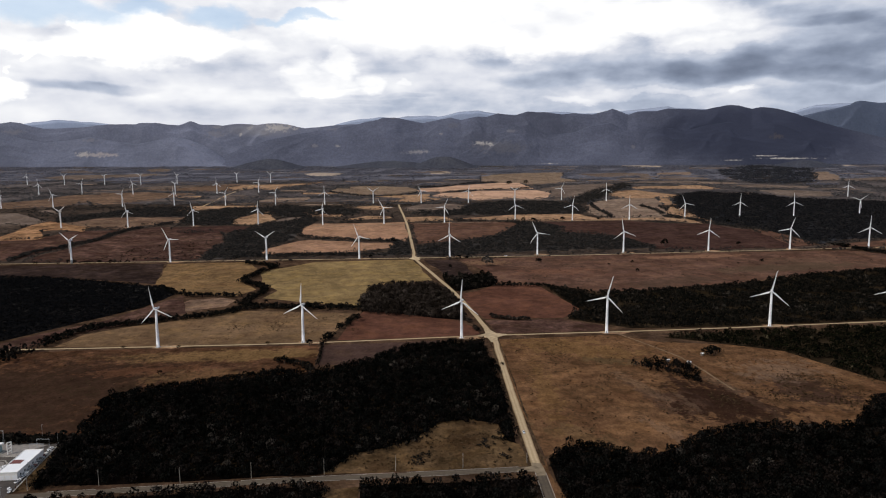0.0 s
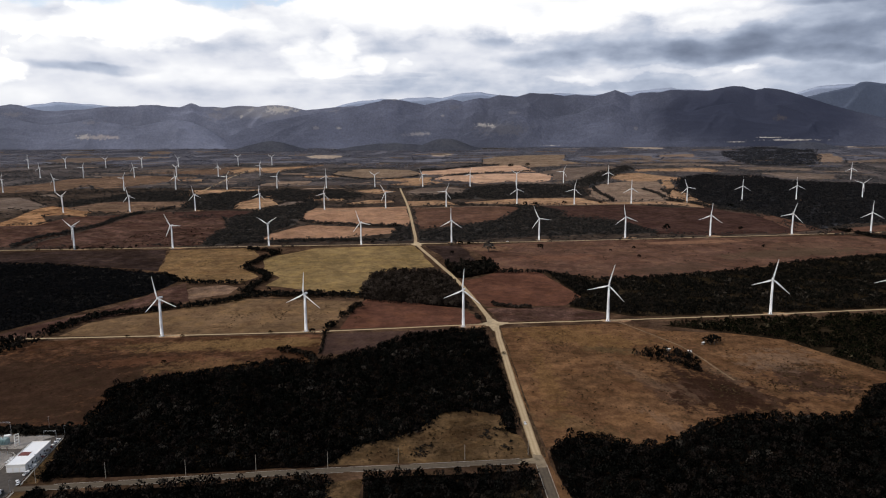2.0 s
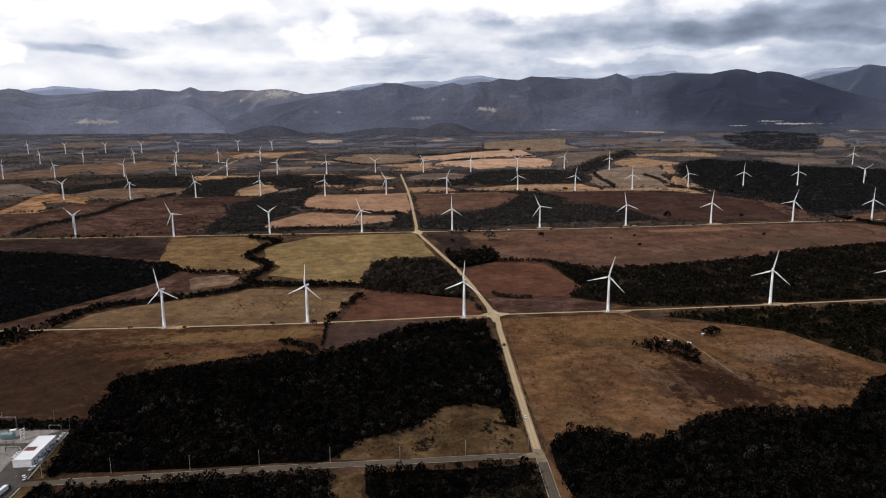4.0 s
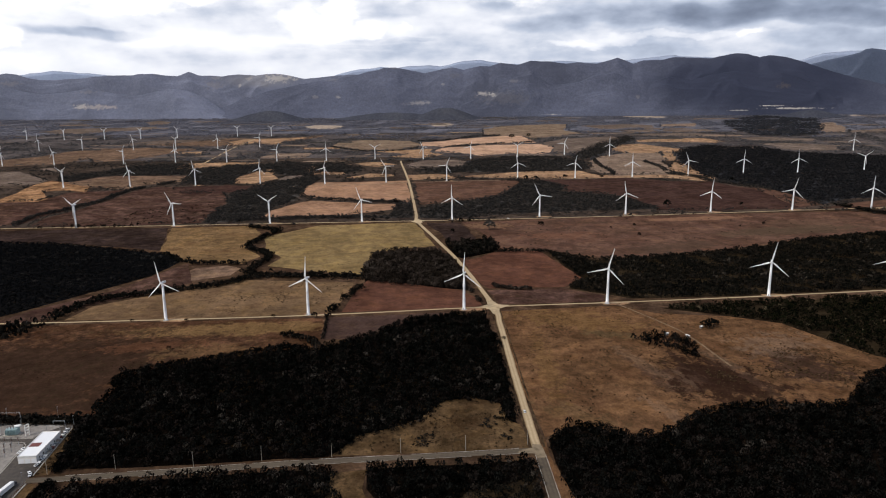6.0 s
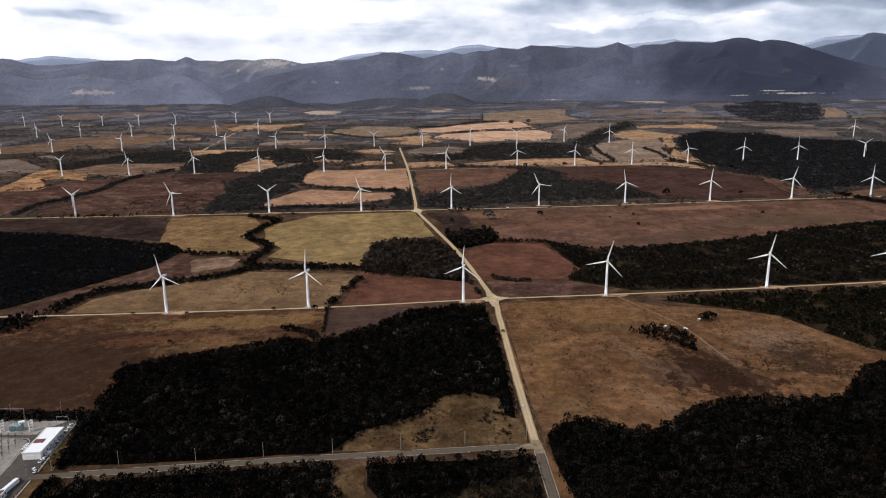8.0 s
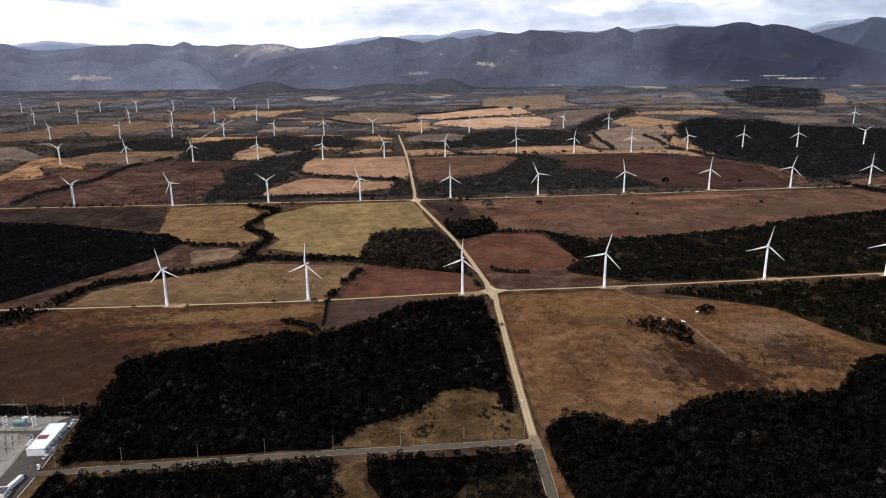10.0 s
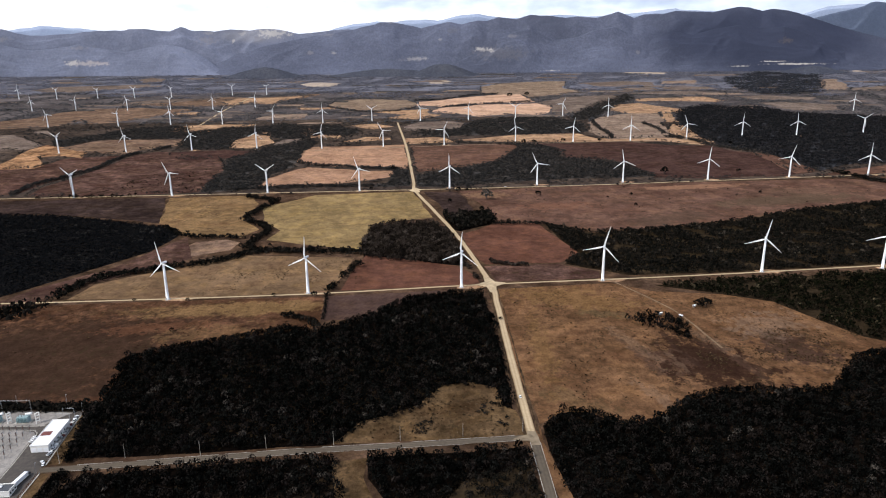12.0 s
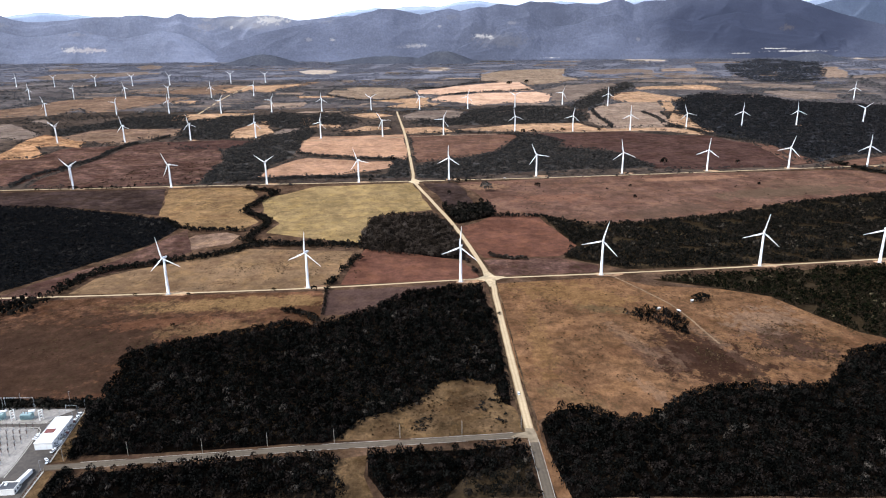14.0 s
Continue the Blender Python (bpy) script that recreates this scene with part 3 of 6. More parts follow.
RNG = np.random.default_rng(7)


def sown(corners, spacing):
    """Uneven points on a jittered grid within an outline."""
    c = np.array(corners, float)
    (x0, y0), (x1, y1) = c.min(0), c.max(0)
    gx, gy = np.meshgrid(np.arange(x0, x1, spacing), np.arange(y0, y1, spacing))
    xy = np.c_[gx.ravel(), gy.ravel()] + RNG.uniform(-0.55, 0.55, (gx.size, 2)) * spacing
    return xy[inside(xy, corners)]


def rough_noise(xy, size, seed):
    """Cheap smooth noise in 0..1 over the plan."""
    v = np.zeros(len(xy))
    r = np.random.default_rng(seed)
    for k in range(7):
        a, ph = r.uniform(0, 2 * math.pi, 2)
        f = 2 * math.pi / (size * r.uniform(0.6, 1.7))
        v += np.sin((xy[:, 0] * math.cos(a) + xy[:, 1] * math.sin(a)) * f + ph)
    return 0.5 + v / 7


def leaf_cloud(n, size, seed, flat=0.75, trunk=True, calm=0.0):
    """A crown of n loose leaf clumps (quads) in a rounded volume of radius 1 above its foot."""
    r = np.random.default_rng(seed)
    d = r.normal(size=(n, 3))
    d /= np.linalg.norm(d, axis=1)[:, None]
    d[:, 2] = np.where(d[:, 2] < -0.45, -d[:, 2], d[:, 2])
    lumps = 1 + 0.28 * np.sin(d[:, 0] * 3.1 + seed) * np.cos(d[:, 1] * 2.7 + seed * 2)
    c = d * (r.uniform(0.45, 1.0, n) ** 0.5 * lumps)[:, None]
    c[:, 2] = c[:, 2] * flat + flat * 0.95
    nrm = d * (1 - 0.6 * calm) + r.normal(size=(n, 3)) * (0.55 - 0.3 * calm) + np.array((0, 0, 1.3 * calm))
    nrm /= np.linalg.norm(nrm, axis=1)[:, None]
    t1 = np.cross(nrm, r.normal(size=(n, 3)))
    t1 /= np.linalg.norm(t1, axis=1)[:, None]
    t2 = np.cross(nrm, t1)
    s = (r.uniform(0.6, 1.3, n) * size)[:, None]
    k = r.uniform(0.7, 1.1, (n, 4, 1))
    quad = np.stack([c + (t1 * 1.1) * s * k[:, 0], c + t2 * s * k[:, 1], c - (t1 * 1.1) * s * k[:, 2], c - t2 * s * k[:, 3]], 1)
    if trunk:  # a thin stem of two crossed blades
        w = 0.07
        stem = np.array([[[-w, 0, -0.5], [w, 0, -0.5], [w * .6, 0, 0.9], [-w * .6, 0, 0.9]], [[0, -w, -0.5], [0, w, -0.5], [0, w * .6, 0.9], [0, -w * .6, 0.9]]])
        quad = np.concatenate([quad, stem])
    return quad


DETAIL = [(52, 0.195, 0.15), (20, 0.32, 0.25), (9, 0.55, 0.7), (9, 0.46, 0.45)]
CROWNS = [[leaf_cloud(n, s, 100 * d + i, trunk=d == 0, calm=c) for i in range(7)] for d, (n, s, c) in enumerate(DETAIL)]


MAIN_ROAD = [(66.3, 448), (65.1, 505), (64.1, 558), (63.3, 611), (62, 716), (59, 786), (26, 987), (-13, 1160), (-50, 1321), (-58, 1430), (-95, 1894), (-147, 2391)]
EXIT_ROAD = [(66.3, 448), (67.5, 433), (68.5, 399), (69.1, 373), (69.9, 330), (71, 250)]
SOUTH_ROAD = [(66, 444.5), (46, 441.7), (-35, 434.2), (-104, 428), (-187, 418), (-259, 410), (-277, 408)]
FIRST_ROW_ROAD = [(-640, 720), (-522, 727), (-374, 735), (-156, 751), (56, 779), (206, 793), (361, 810), (591, 840), (800, 865)]
SECOND_ROW_ROAD = [(-1100, 1260), (-881, 1272), (-526, 1295), (-50, 1326), (246, 1350), (543, 1387), (990, 1447), (1200, 1475)]
THIRD_ROW_ROAD = [(-400, 1810), (-218, 1837), (27, 1888), (375, 1925), (542, 1940), (728, 1965)]
FAR_ROAD = [(-823, 2367), (-877, 2875), (-893, 3294)]


def clear_of_roads(xy, reach):
    """Drops the points that lie within reach of a road's middle, or of its near side, where they would hide it."""
    keep = np.ones(len(xy), bool)
    for line in (MAIN_ROAD, EXIT_ROAD, SOUTH_ROAD, FIRST_ROW_ROAD, SECOND_ROW_ROAD, THIRD_ROW_ROAD, FAR_ROAD):
        for (x0, y0), (x1, y1) in zip(line, line[1:]):
            d = np.array((x1 - x0, y1 - y0), float)
            u = np.clip(((xy - (x0, y0)) @ d) / (d @ d), 0, 1)
            keep &= np.hypot(*(xy - (x0, y0) - u[:, None] * d).T) > reach
    return xy[keep]


def planted(name, xy, radius, detail, material, label, category, spread=0.3, tall=1.0):
    """One mesh of many crowns standing on the plain."""
    xy = clear_of_roads(xy, 3.8 + radius * 0.75)
    n = len(xy)
    r = radius * RNG.uniform(1 - spread, 1 + spread * 1.3, n)
    h = r * RNG.uniform(0.8, 1.35, n) * tall
    turn = RNG.uniform(0, 2 * math.pi, n)
    kind = RNG.integers(0, 7, n)
    z = np.array([ground_z(y) for y in xy[:, 1]])
    chunks = []
    for k in range(7):
        pick = kind == k
        if not pick.any():
            continue
        q = CROWNS[detail][k].reshape(1, -1, 3)
        c, s = np.cos(turn[pick])[:, None], np.sin(turn[pick])[:, None]
        x = (q[..., 0] * c - q[..., 1] * s) * r[pick][:, None] + xy[pick, 0][:, None]
        y = (q[..., 0] * s + q[..., 1] * c) * r[pick][:, None] + xy[pick, 1][:, None]
        zz = (q[..., 2] + 0.12) * h[pick][:, None] + z[pick][:, None]
        chunks.append(np.stack([x, y, zz], -1).reshape(-1, 3))
    co = np.concatenate(chunks)
    nf = len(co) // 4
    me = bpy.data.meshes.new(name)
    me.vertices.add(len(co))
    me.vertices.foreach_set("co", co.astype(np.float32).ravel())
    me.loops.add(nf * 4)
    me.loops.foreach_set("vertex_index", np.arange(nf * 4, dtype=np.int32))
    me.polygons.add(nf)
    me.polygons.foreach_set("loop_start", np.arange(nf, dtype=np.int32) * 4)
    me.update(calc_edges=True)
    tone = np.concatenate([np.repeat(RNG.random((kind == k).sum()), len(CROWNS[detail][k])) for k in range(7)])
    me.attributes.new("tone", "FLOAT", "FACE").data.foreach_set("value", tone.astype(np.float32))
    me.materials.append(material)
    return tagged(new(name, me), label, category, kind="stuff")


# ---- the plain and the hills ----
def ground():
    bm = bmesh.new()
    ys = [-420 + 40 * i for i in range(129)]
    xs = [-5200 + 650 * i for i in range(17)]
    grid = [[bm.verts.new((x, y, ground_z(y))) for x in xs] for y in ys]
    for a, b in zip(grid, grid[1:]):
        for k in range(len(xs) - 1):
            bm.faces.new((a[k], a[k + 1], b[k + 1], b[k]))
    return tagged(part("ground", bm, SCRUBLAND), "dark dry scrubland plain rising gently towards the hills", "ground", kind="structure")


ground()

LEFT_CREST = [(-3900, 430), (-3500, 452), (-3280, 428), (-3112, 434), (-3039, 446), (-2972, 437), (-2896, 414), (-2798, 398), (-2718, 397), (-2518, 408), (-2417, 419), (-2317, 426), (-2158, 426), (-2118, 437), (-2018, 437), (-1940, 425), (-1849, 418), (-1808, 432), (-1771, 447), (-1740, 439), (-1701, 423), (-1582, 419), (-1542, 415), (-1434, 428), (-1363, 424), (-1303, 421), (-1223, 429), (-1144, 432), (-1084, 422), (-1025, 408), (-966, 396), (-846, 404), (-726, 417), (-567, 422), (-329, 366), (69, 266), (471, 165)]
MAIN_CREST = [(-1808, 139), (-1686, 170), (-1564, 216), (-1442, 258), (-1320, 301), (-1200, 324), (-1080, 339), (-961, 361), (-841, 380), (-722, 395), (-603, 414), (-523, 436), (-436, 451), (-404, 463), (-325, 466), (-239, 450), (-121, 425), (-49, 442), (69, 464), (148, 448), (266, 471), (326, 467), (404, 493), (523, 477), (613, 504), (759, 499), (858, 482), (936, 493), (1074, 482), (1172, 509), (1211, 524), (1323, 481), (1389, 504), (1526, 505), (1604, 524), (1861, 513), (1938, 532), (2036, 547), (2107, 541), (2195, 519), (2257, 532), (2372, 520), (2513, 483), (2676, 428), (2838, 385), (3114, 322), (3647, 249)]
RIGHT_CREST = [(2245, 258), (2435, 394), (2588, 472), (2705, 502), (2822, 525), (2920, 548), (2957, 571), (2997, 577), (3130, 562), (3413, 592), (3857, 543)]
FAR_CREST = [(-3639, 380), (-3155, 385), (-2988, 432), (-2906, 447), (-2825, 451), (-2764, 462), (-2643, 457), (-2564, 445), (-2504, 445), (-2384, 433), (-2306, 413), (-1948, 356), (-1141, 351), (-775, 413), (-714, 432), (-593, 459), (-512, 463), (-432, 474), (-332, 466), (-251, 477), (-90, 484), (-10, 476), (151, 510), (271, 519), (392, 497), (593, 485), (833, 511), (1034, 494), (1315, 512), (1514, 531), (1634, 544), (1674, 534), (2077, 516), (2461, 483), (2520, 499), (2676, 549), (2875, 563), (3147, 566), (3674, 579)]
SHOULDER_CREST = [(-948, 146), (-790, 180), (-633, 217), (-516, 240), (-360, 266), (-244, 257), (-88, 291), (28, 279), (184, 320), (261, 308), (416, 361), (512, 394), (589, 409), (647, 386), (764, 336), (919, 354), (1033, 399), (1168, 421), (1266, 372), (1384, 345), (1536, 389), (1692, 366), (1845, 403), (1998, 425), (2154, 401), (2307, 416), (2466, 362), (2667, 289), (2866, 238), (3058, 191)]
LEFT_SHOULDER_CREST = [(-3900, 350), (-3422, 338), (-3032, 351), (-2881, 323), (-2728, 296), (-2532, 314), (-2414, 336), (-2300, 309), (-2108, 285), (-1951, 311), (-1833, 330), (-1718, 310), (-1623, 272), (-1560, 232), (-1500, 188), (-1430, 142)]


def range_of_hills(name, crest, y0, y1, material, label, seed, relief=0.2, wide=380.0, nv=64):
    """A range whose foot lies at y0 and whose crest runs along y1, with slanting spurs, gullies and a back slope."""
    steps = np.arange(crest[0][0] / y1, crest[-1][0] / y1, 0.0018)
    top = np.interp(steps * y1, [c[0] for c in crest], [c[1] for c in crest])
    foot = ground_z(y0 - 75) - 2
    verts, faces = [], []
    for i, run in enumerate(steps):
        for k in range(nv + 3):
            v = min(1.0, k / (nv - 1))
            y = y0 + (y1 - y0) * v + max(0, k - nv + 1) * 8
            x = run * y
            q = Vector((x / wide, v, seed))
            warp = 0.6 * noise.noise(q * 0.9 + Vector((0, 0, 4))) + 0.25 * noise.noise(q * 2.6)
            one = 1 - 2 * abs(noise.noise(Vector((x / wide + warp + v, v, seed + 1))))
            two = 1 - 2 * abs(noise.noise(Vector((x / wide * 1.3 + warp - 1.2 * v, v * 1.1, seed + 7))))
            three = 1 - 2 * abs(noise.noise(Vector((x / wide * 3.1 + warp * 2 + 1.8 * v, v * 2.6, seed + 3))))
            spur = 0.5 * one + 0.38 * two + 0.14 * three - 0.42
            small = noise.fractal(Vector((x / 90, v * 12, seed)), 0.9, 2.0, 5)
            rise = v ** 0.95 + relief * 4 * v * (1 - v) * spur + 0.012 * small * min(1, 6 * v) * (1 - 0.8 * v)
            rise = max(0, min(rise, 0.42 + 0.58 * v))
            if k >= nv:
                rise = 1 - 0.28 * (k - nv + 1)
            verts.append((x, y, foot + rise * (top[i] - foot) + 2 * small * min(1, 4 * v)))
    rows = nv + 3
    for i in range(len(steps) - 1):
        for k in range(rows - 1):
            a = i * rows + k
            faces.append((a, a + rows, a + rows + 1, a + 1))
    me = bpy.data.meshes.new(name)
    me.from_pydata(verts, [], faces)
    me.polygons.foreach_set("use_smooth", [True] * len(faces))
    me.materials.append(material)
    return tagged(new(name, me), label, "hills", kind="structure")


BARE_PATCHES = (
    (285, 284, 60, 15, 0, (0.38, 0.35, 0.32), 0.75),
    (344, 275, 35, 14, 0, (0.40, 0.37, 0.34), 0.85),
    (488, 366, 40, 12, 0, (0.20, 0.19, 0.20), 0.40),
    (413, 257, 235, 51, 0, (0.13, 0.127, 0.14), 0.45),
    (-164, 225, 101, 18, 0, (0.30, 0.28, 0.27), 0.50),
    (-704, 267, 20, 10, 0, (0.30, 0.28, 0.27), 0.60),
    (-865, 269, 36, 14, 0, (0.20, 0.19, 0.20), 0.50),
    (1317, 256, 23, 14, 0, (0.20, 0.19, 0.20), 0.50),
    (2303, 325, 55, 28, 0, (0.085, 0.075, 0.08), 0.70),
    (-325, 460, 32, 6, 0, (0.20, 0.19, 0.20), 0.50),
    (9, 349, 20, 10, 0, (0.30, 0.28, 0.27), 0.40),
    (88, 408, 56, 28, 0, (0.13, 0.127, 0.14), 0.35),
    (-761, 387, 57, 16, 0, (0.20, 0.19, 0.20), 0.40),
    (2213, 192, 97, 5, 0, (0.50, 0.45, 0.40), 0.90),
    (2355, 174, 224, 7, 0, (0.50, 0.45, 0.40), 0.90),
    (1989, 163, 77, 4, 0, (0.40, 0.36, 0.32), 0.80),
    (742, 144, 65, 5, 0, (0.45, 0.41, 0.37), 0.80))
# cloud shadow painted over the right-hand hills as one wide dark oval
CLOUD_SHADE = ((2250, 330, 1250, 400, 0, (0.036, 0.041, 0.064), 0.9),)
PALE_SLOPES = (
    (-3007, 373, 104, 20, 0, (0.20, 0.19, 0.20), 0.50),
    (-2415, 311, 80, 14, 0, (0.20, 0.19, 0.20), 0.45),
    (-2440, 216, 60, 22, 0, (0.40, 0.37, 0.34), 0.75),
    (-2330, 212, 105, 20, 0, (0.36, 0.32, 0.30), 0.75),
    (-2230, 212, 60, 13, 0, (0.34, 0.30, 0.29), 0.70),
    (-1290, 385, 330, 70, 0, (0.24, 0.235, 0.25), 0.60),
    (-1586, 358, 89, 36, 0, (0.20, 0.19, 0.20), 0.50),
    (-1578, 403, 57, 12, 0, (0.30, 0.28, 0.27), 0.40),
    (-1409, 349, 12, 18, 0, (0.40, 0.37, 0.34), 0.60),
    (-1345, 397, 49, 18, 0, (0.40, 0.37, 0.34), 0.45),
    (-1140, 400, 140, 34, 0, (0.42, 0.39, 0.36), 0.80),
    (-1231, 360, 48, 24, 0, (0.20, 0.19, 0.20), 0.50),
    (-1699, 279, 24, 6, 0, (0.20, 0.19, 0.20), 0.50))
# blue-grey haze is painted into these hill and knoll colours
HILLS = land("wooded_hills", (0.0738, 0.0795, 0.1071), (0.0946, 0.1019, 0.1373), (0.1193, 0.1284, 0.1730), tufts=0.0, broad=0.0016, seed=21, hues=0.22, grainy=0.12, crisp=False, upright=True, spots=CLOUD_SHADE + BARE_PATCHES)
HILLS_PALE = land("hazy_bare_hills", (0.1123, 0.1200, 0.1565), (0.1404, 0.1500, 0.1956), (0.1741, 0.1860, 0.2425), tufts=0.0, broad=0.002, seed=24, hues=0.22, grainy=0.12, crisp=False, upright=True, spots=PALE_SLOPES)
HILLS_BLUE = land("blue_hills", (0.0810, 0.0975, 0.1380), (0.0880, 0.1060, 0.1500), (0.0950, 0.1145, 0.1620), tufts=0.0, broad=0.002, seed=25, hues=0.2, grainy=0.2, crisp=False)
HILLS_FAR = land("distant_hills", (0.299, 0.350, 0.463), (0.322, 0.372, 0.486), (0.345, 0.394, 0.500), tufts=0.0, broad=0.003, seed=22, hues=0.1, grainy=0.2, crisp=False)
KNOLL = land("wooded_knoll", (0.046, 0.049, 0.062), (0.055, 0.058, 0.072), (0.066, 0.068, 0.080), tufts=0.1, broad=0.006, seed=23, hues=0.4, grainy=0.6)
range_of_hills("hill_spurs", SHOULDER_CREST, 4640, 4770, HILLS, "wooded shoulders below the hill crest, painted darker for cloud shade", 6.3, 0.22, 320)
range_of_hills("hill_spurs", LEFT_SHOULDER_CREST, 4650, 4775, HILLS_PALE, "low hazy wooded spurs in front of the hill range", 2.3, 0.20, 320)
range_of_hills("hill_range", MAIN_CREST, 4650, 4880, HILLS, "blue-grey wooded hill range with bare patches, painted haze and cloud shade", 3.3)
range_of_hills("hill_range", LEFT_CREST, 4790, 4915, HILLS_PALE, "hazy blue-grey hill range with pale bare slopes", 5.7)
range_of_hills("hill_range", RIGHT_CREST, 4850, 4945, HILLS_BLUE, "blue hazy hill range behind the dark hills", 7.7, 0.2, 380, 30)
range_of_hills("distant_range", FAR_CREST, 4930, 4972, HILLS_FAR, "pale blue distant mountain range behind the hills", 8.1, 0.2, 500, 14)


def knoll(x, y, wide, deep, high, seed):
    """A low wooded hill at the foot of the range."""
    bm = bmesh.new()
    n, m = 64, 14
    rings = []
    for k in range(m):
        f = 1 - k / (m - 1)
        ring = []
        for i in range(n):
            a = 2 * math.pi * i / n
            wob = 1 + 0.24 * noise.noise(Vector((math.cos(a) * 1.7, math.sin(a) * 1.7, seed)))
            px, py = x + math.cos(a) * wide * f * wob, y + math.sin(a) * deep * f * wob
            pz = ground_z(py) - 2 + high * (0.5 + 0.5 * math.cos(math.pi * f)) + 6 * (1 - f) * noise.fractal(Vector((px * 0.012, py * 0.012, seed)), 1.0, 2.0, 4)
            ring.append(bm.verts.new((px, py, pz)))
        rings.append(ring)
    for a, b in zip(rings, rings[1:]):
        for i in range(n):
            bm.faces.new((a[i], a[(i + 1) % n], b[(i + 1) % n], b[i]))
    bm.faces.new(rings[-1])
    for f in bm.faces:
        f.smooth = True
    tagged(part("knoll", bm, KNOLL), "low dark wooded knoll on the plain", "hill", kind="structure")


knoll(-1108, 4480, 320, 120, 62, 1.0)
knoll(19, 4500, 270, 120, 74, 2.0)
knoll(-344, 4530, 500, 110, 44, 4.0)
knoll(2365, 4470, 290, 130, 46, 5.0)

# ---- fields ----
FIELDS = []


def field(material, corners, label, lift=0.08):
    FIELDS.append(corners)
    far = corners[0][1]
    ob = sheet("field", corners, material, lift + 0.003 * (len(FIELDS) % 8), 8 + far * 0.008, 1.5 + max(0, far - 900) * 0.010, len(FIELDS))
    tagged(ob, label, "field", kind="structure")


WOODS = []


def wood(corners, spacing, radius, detail, material, label, thin=0.0):
    WOODS.append(corners)
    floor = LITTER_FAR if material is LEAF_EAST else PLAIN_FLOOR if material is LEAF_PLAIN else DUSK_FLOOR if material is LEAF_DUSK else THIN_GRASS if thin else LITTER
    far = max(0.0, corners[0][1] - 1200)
    tagged(sheet("woodland_floor", corners, floor, 0.05, 12, 2.0 + far * 0.012, len(WOODS)), "dry grass between thorn bushes" if thin else "leaf litter under the thicket, near-black with painted shade", "ground", kind="structure")
    xy = sown(corners, spacing)
    xy = xy + RNG.normal(size=xy.shape) * min(14.0, 1.0 + far * 0.01)
    if thin:
        xy = xy[rough_noise(xy, 45, len(WOODS)) > thin + RNG.uniform(-0.12, 0.12, len(xy))]
    planted("woodland", xy, radius, detail, material, label, "woodland", 0.35, 0.6 if material in (LEAF_PLAIN, LEAF_EAST, LEAF_DUSK) else 1.15)


def hedge(pts, width, spacing, radius, detail, material, label):
    line = np.array([tuple(q) for q in smooth_line(pts, spacing)])
    reps = max(2, round(1.6 * width / spacing))
    xy = np.concatenate([line + RNG.normal(size=line.shape) * width * 0.33 for _ in range(reps)])
    keep = rough_noise(xy, 60, len(pts)) > 0.10
    planted("hedgerow", xy[keep], radius, detail, material, label, "hedge")


tagged(sheet("rough_ground", [(-900, -300), (900, -300), (1000, 1440), (545, 1384), (-50, 1322), (-1000, 1262)], ROUGH, 0.02, 60, 2.0, 3), "rough dark brown grassland between the fields", "ground", kind="structure")
tagged(sheet("rough_ground", [(-1000, 1263), (-50, 1323), (545, 1385), (1000, 1441), (1500, 2300), (500, 2560), (-1700, 2420)], SCRUB_BROWN, 0.02, 60, 8.0, 6), "dark brown scrub ground between the far fields", "ground", kind="structure")
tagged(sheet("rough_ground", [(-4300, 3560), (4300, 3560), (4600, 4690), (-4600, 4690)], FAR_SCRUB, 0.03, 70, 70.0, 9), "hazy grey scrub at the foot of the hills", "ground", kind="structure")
field(GRASS_DRY, [(-81, 437), (64, 446), (58, 482), (50, 490), (46, 520), (26, 530), (-2, 526), (-20, 492), (-42, 478), (-62, 468)], 'dry brown grass clearing dotted with dark tufts')
field(GRASS_DRY, [(-77, 414), (-53, 420), (-54, 396), (-44, 373), (-69, 373)], 'dry brown grass clearing dotted with dark tufts')
field(GRASS_RUST, [(66, 762), (204, 780), (248, 750), (324, 738), (370, 712), (392, 662), (414, 616), (448, 590), (384, 572), (346, 532), (324, 510), (272, 506), (232, 510), (194, 490), (178, 475), (156, 460), (136, 460), (115, 479), (93, 478), (74, 461), (68, 538), (66, 640)], 'rust-brown dry pasture with dark grass tufts')
field(GRASS_RUST, [(74, 461), (73, 437), (79, 402), (84, 371), (74, 371), (67, 445)], 'rust-brown dry pasture with dark grass tufts')
field(GRASS_BROWN, [(-524, 710), (-370, 728), (-138, 742), (-132, 718), (-128, 652), (-160, 642), (-196, 628), (-260, 604), (-290, 578), (-286, 560), (-280, 510), (-276, 490), (-376, 492)], 'dull brown pasture with yellowed patches')
field(SOIL_GREY, [(-134, 744), (10, 760), (-40, 726), (-86, 672), (-128, 672)], 'dark grey freshly ploughed field')
field(GRASS_OLIVE, [(-430, 740), (-424, 790), (-382, 828), (-352, 844), (-300, 886), (-270, 905), (-118, 890), (-126, 802), (-136, 756), (-312, 740)], 'olive-brown hay field with dark shrubs')
field(SOIL_RED, [(-104, 898), (-64, 890), (22, 850), (40, 816), (48, 778), (-120, 762), (-112, 848)], 'red-brown tilled field with faint furrows')
field(GRASS_GREEN, [(-315, 1185), (-240, 1285), (-55, 1310), (-15, 1110), (-110, 1065), (-115, 930), (-145, 935), (-260, 980), (-250, 1030), (-295, 1100)], 'yellow-green grass field')
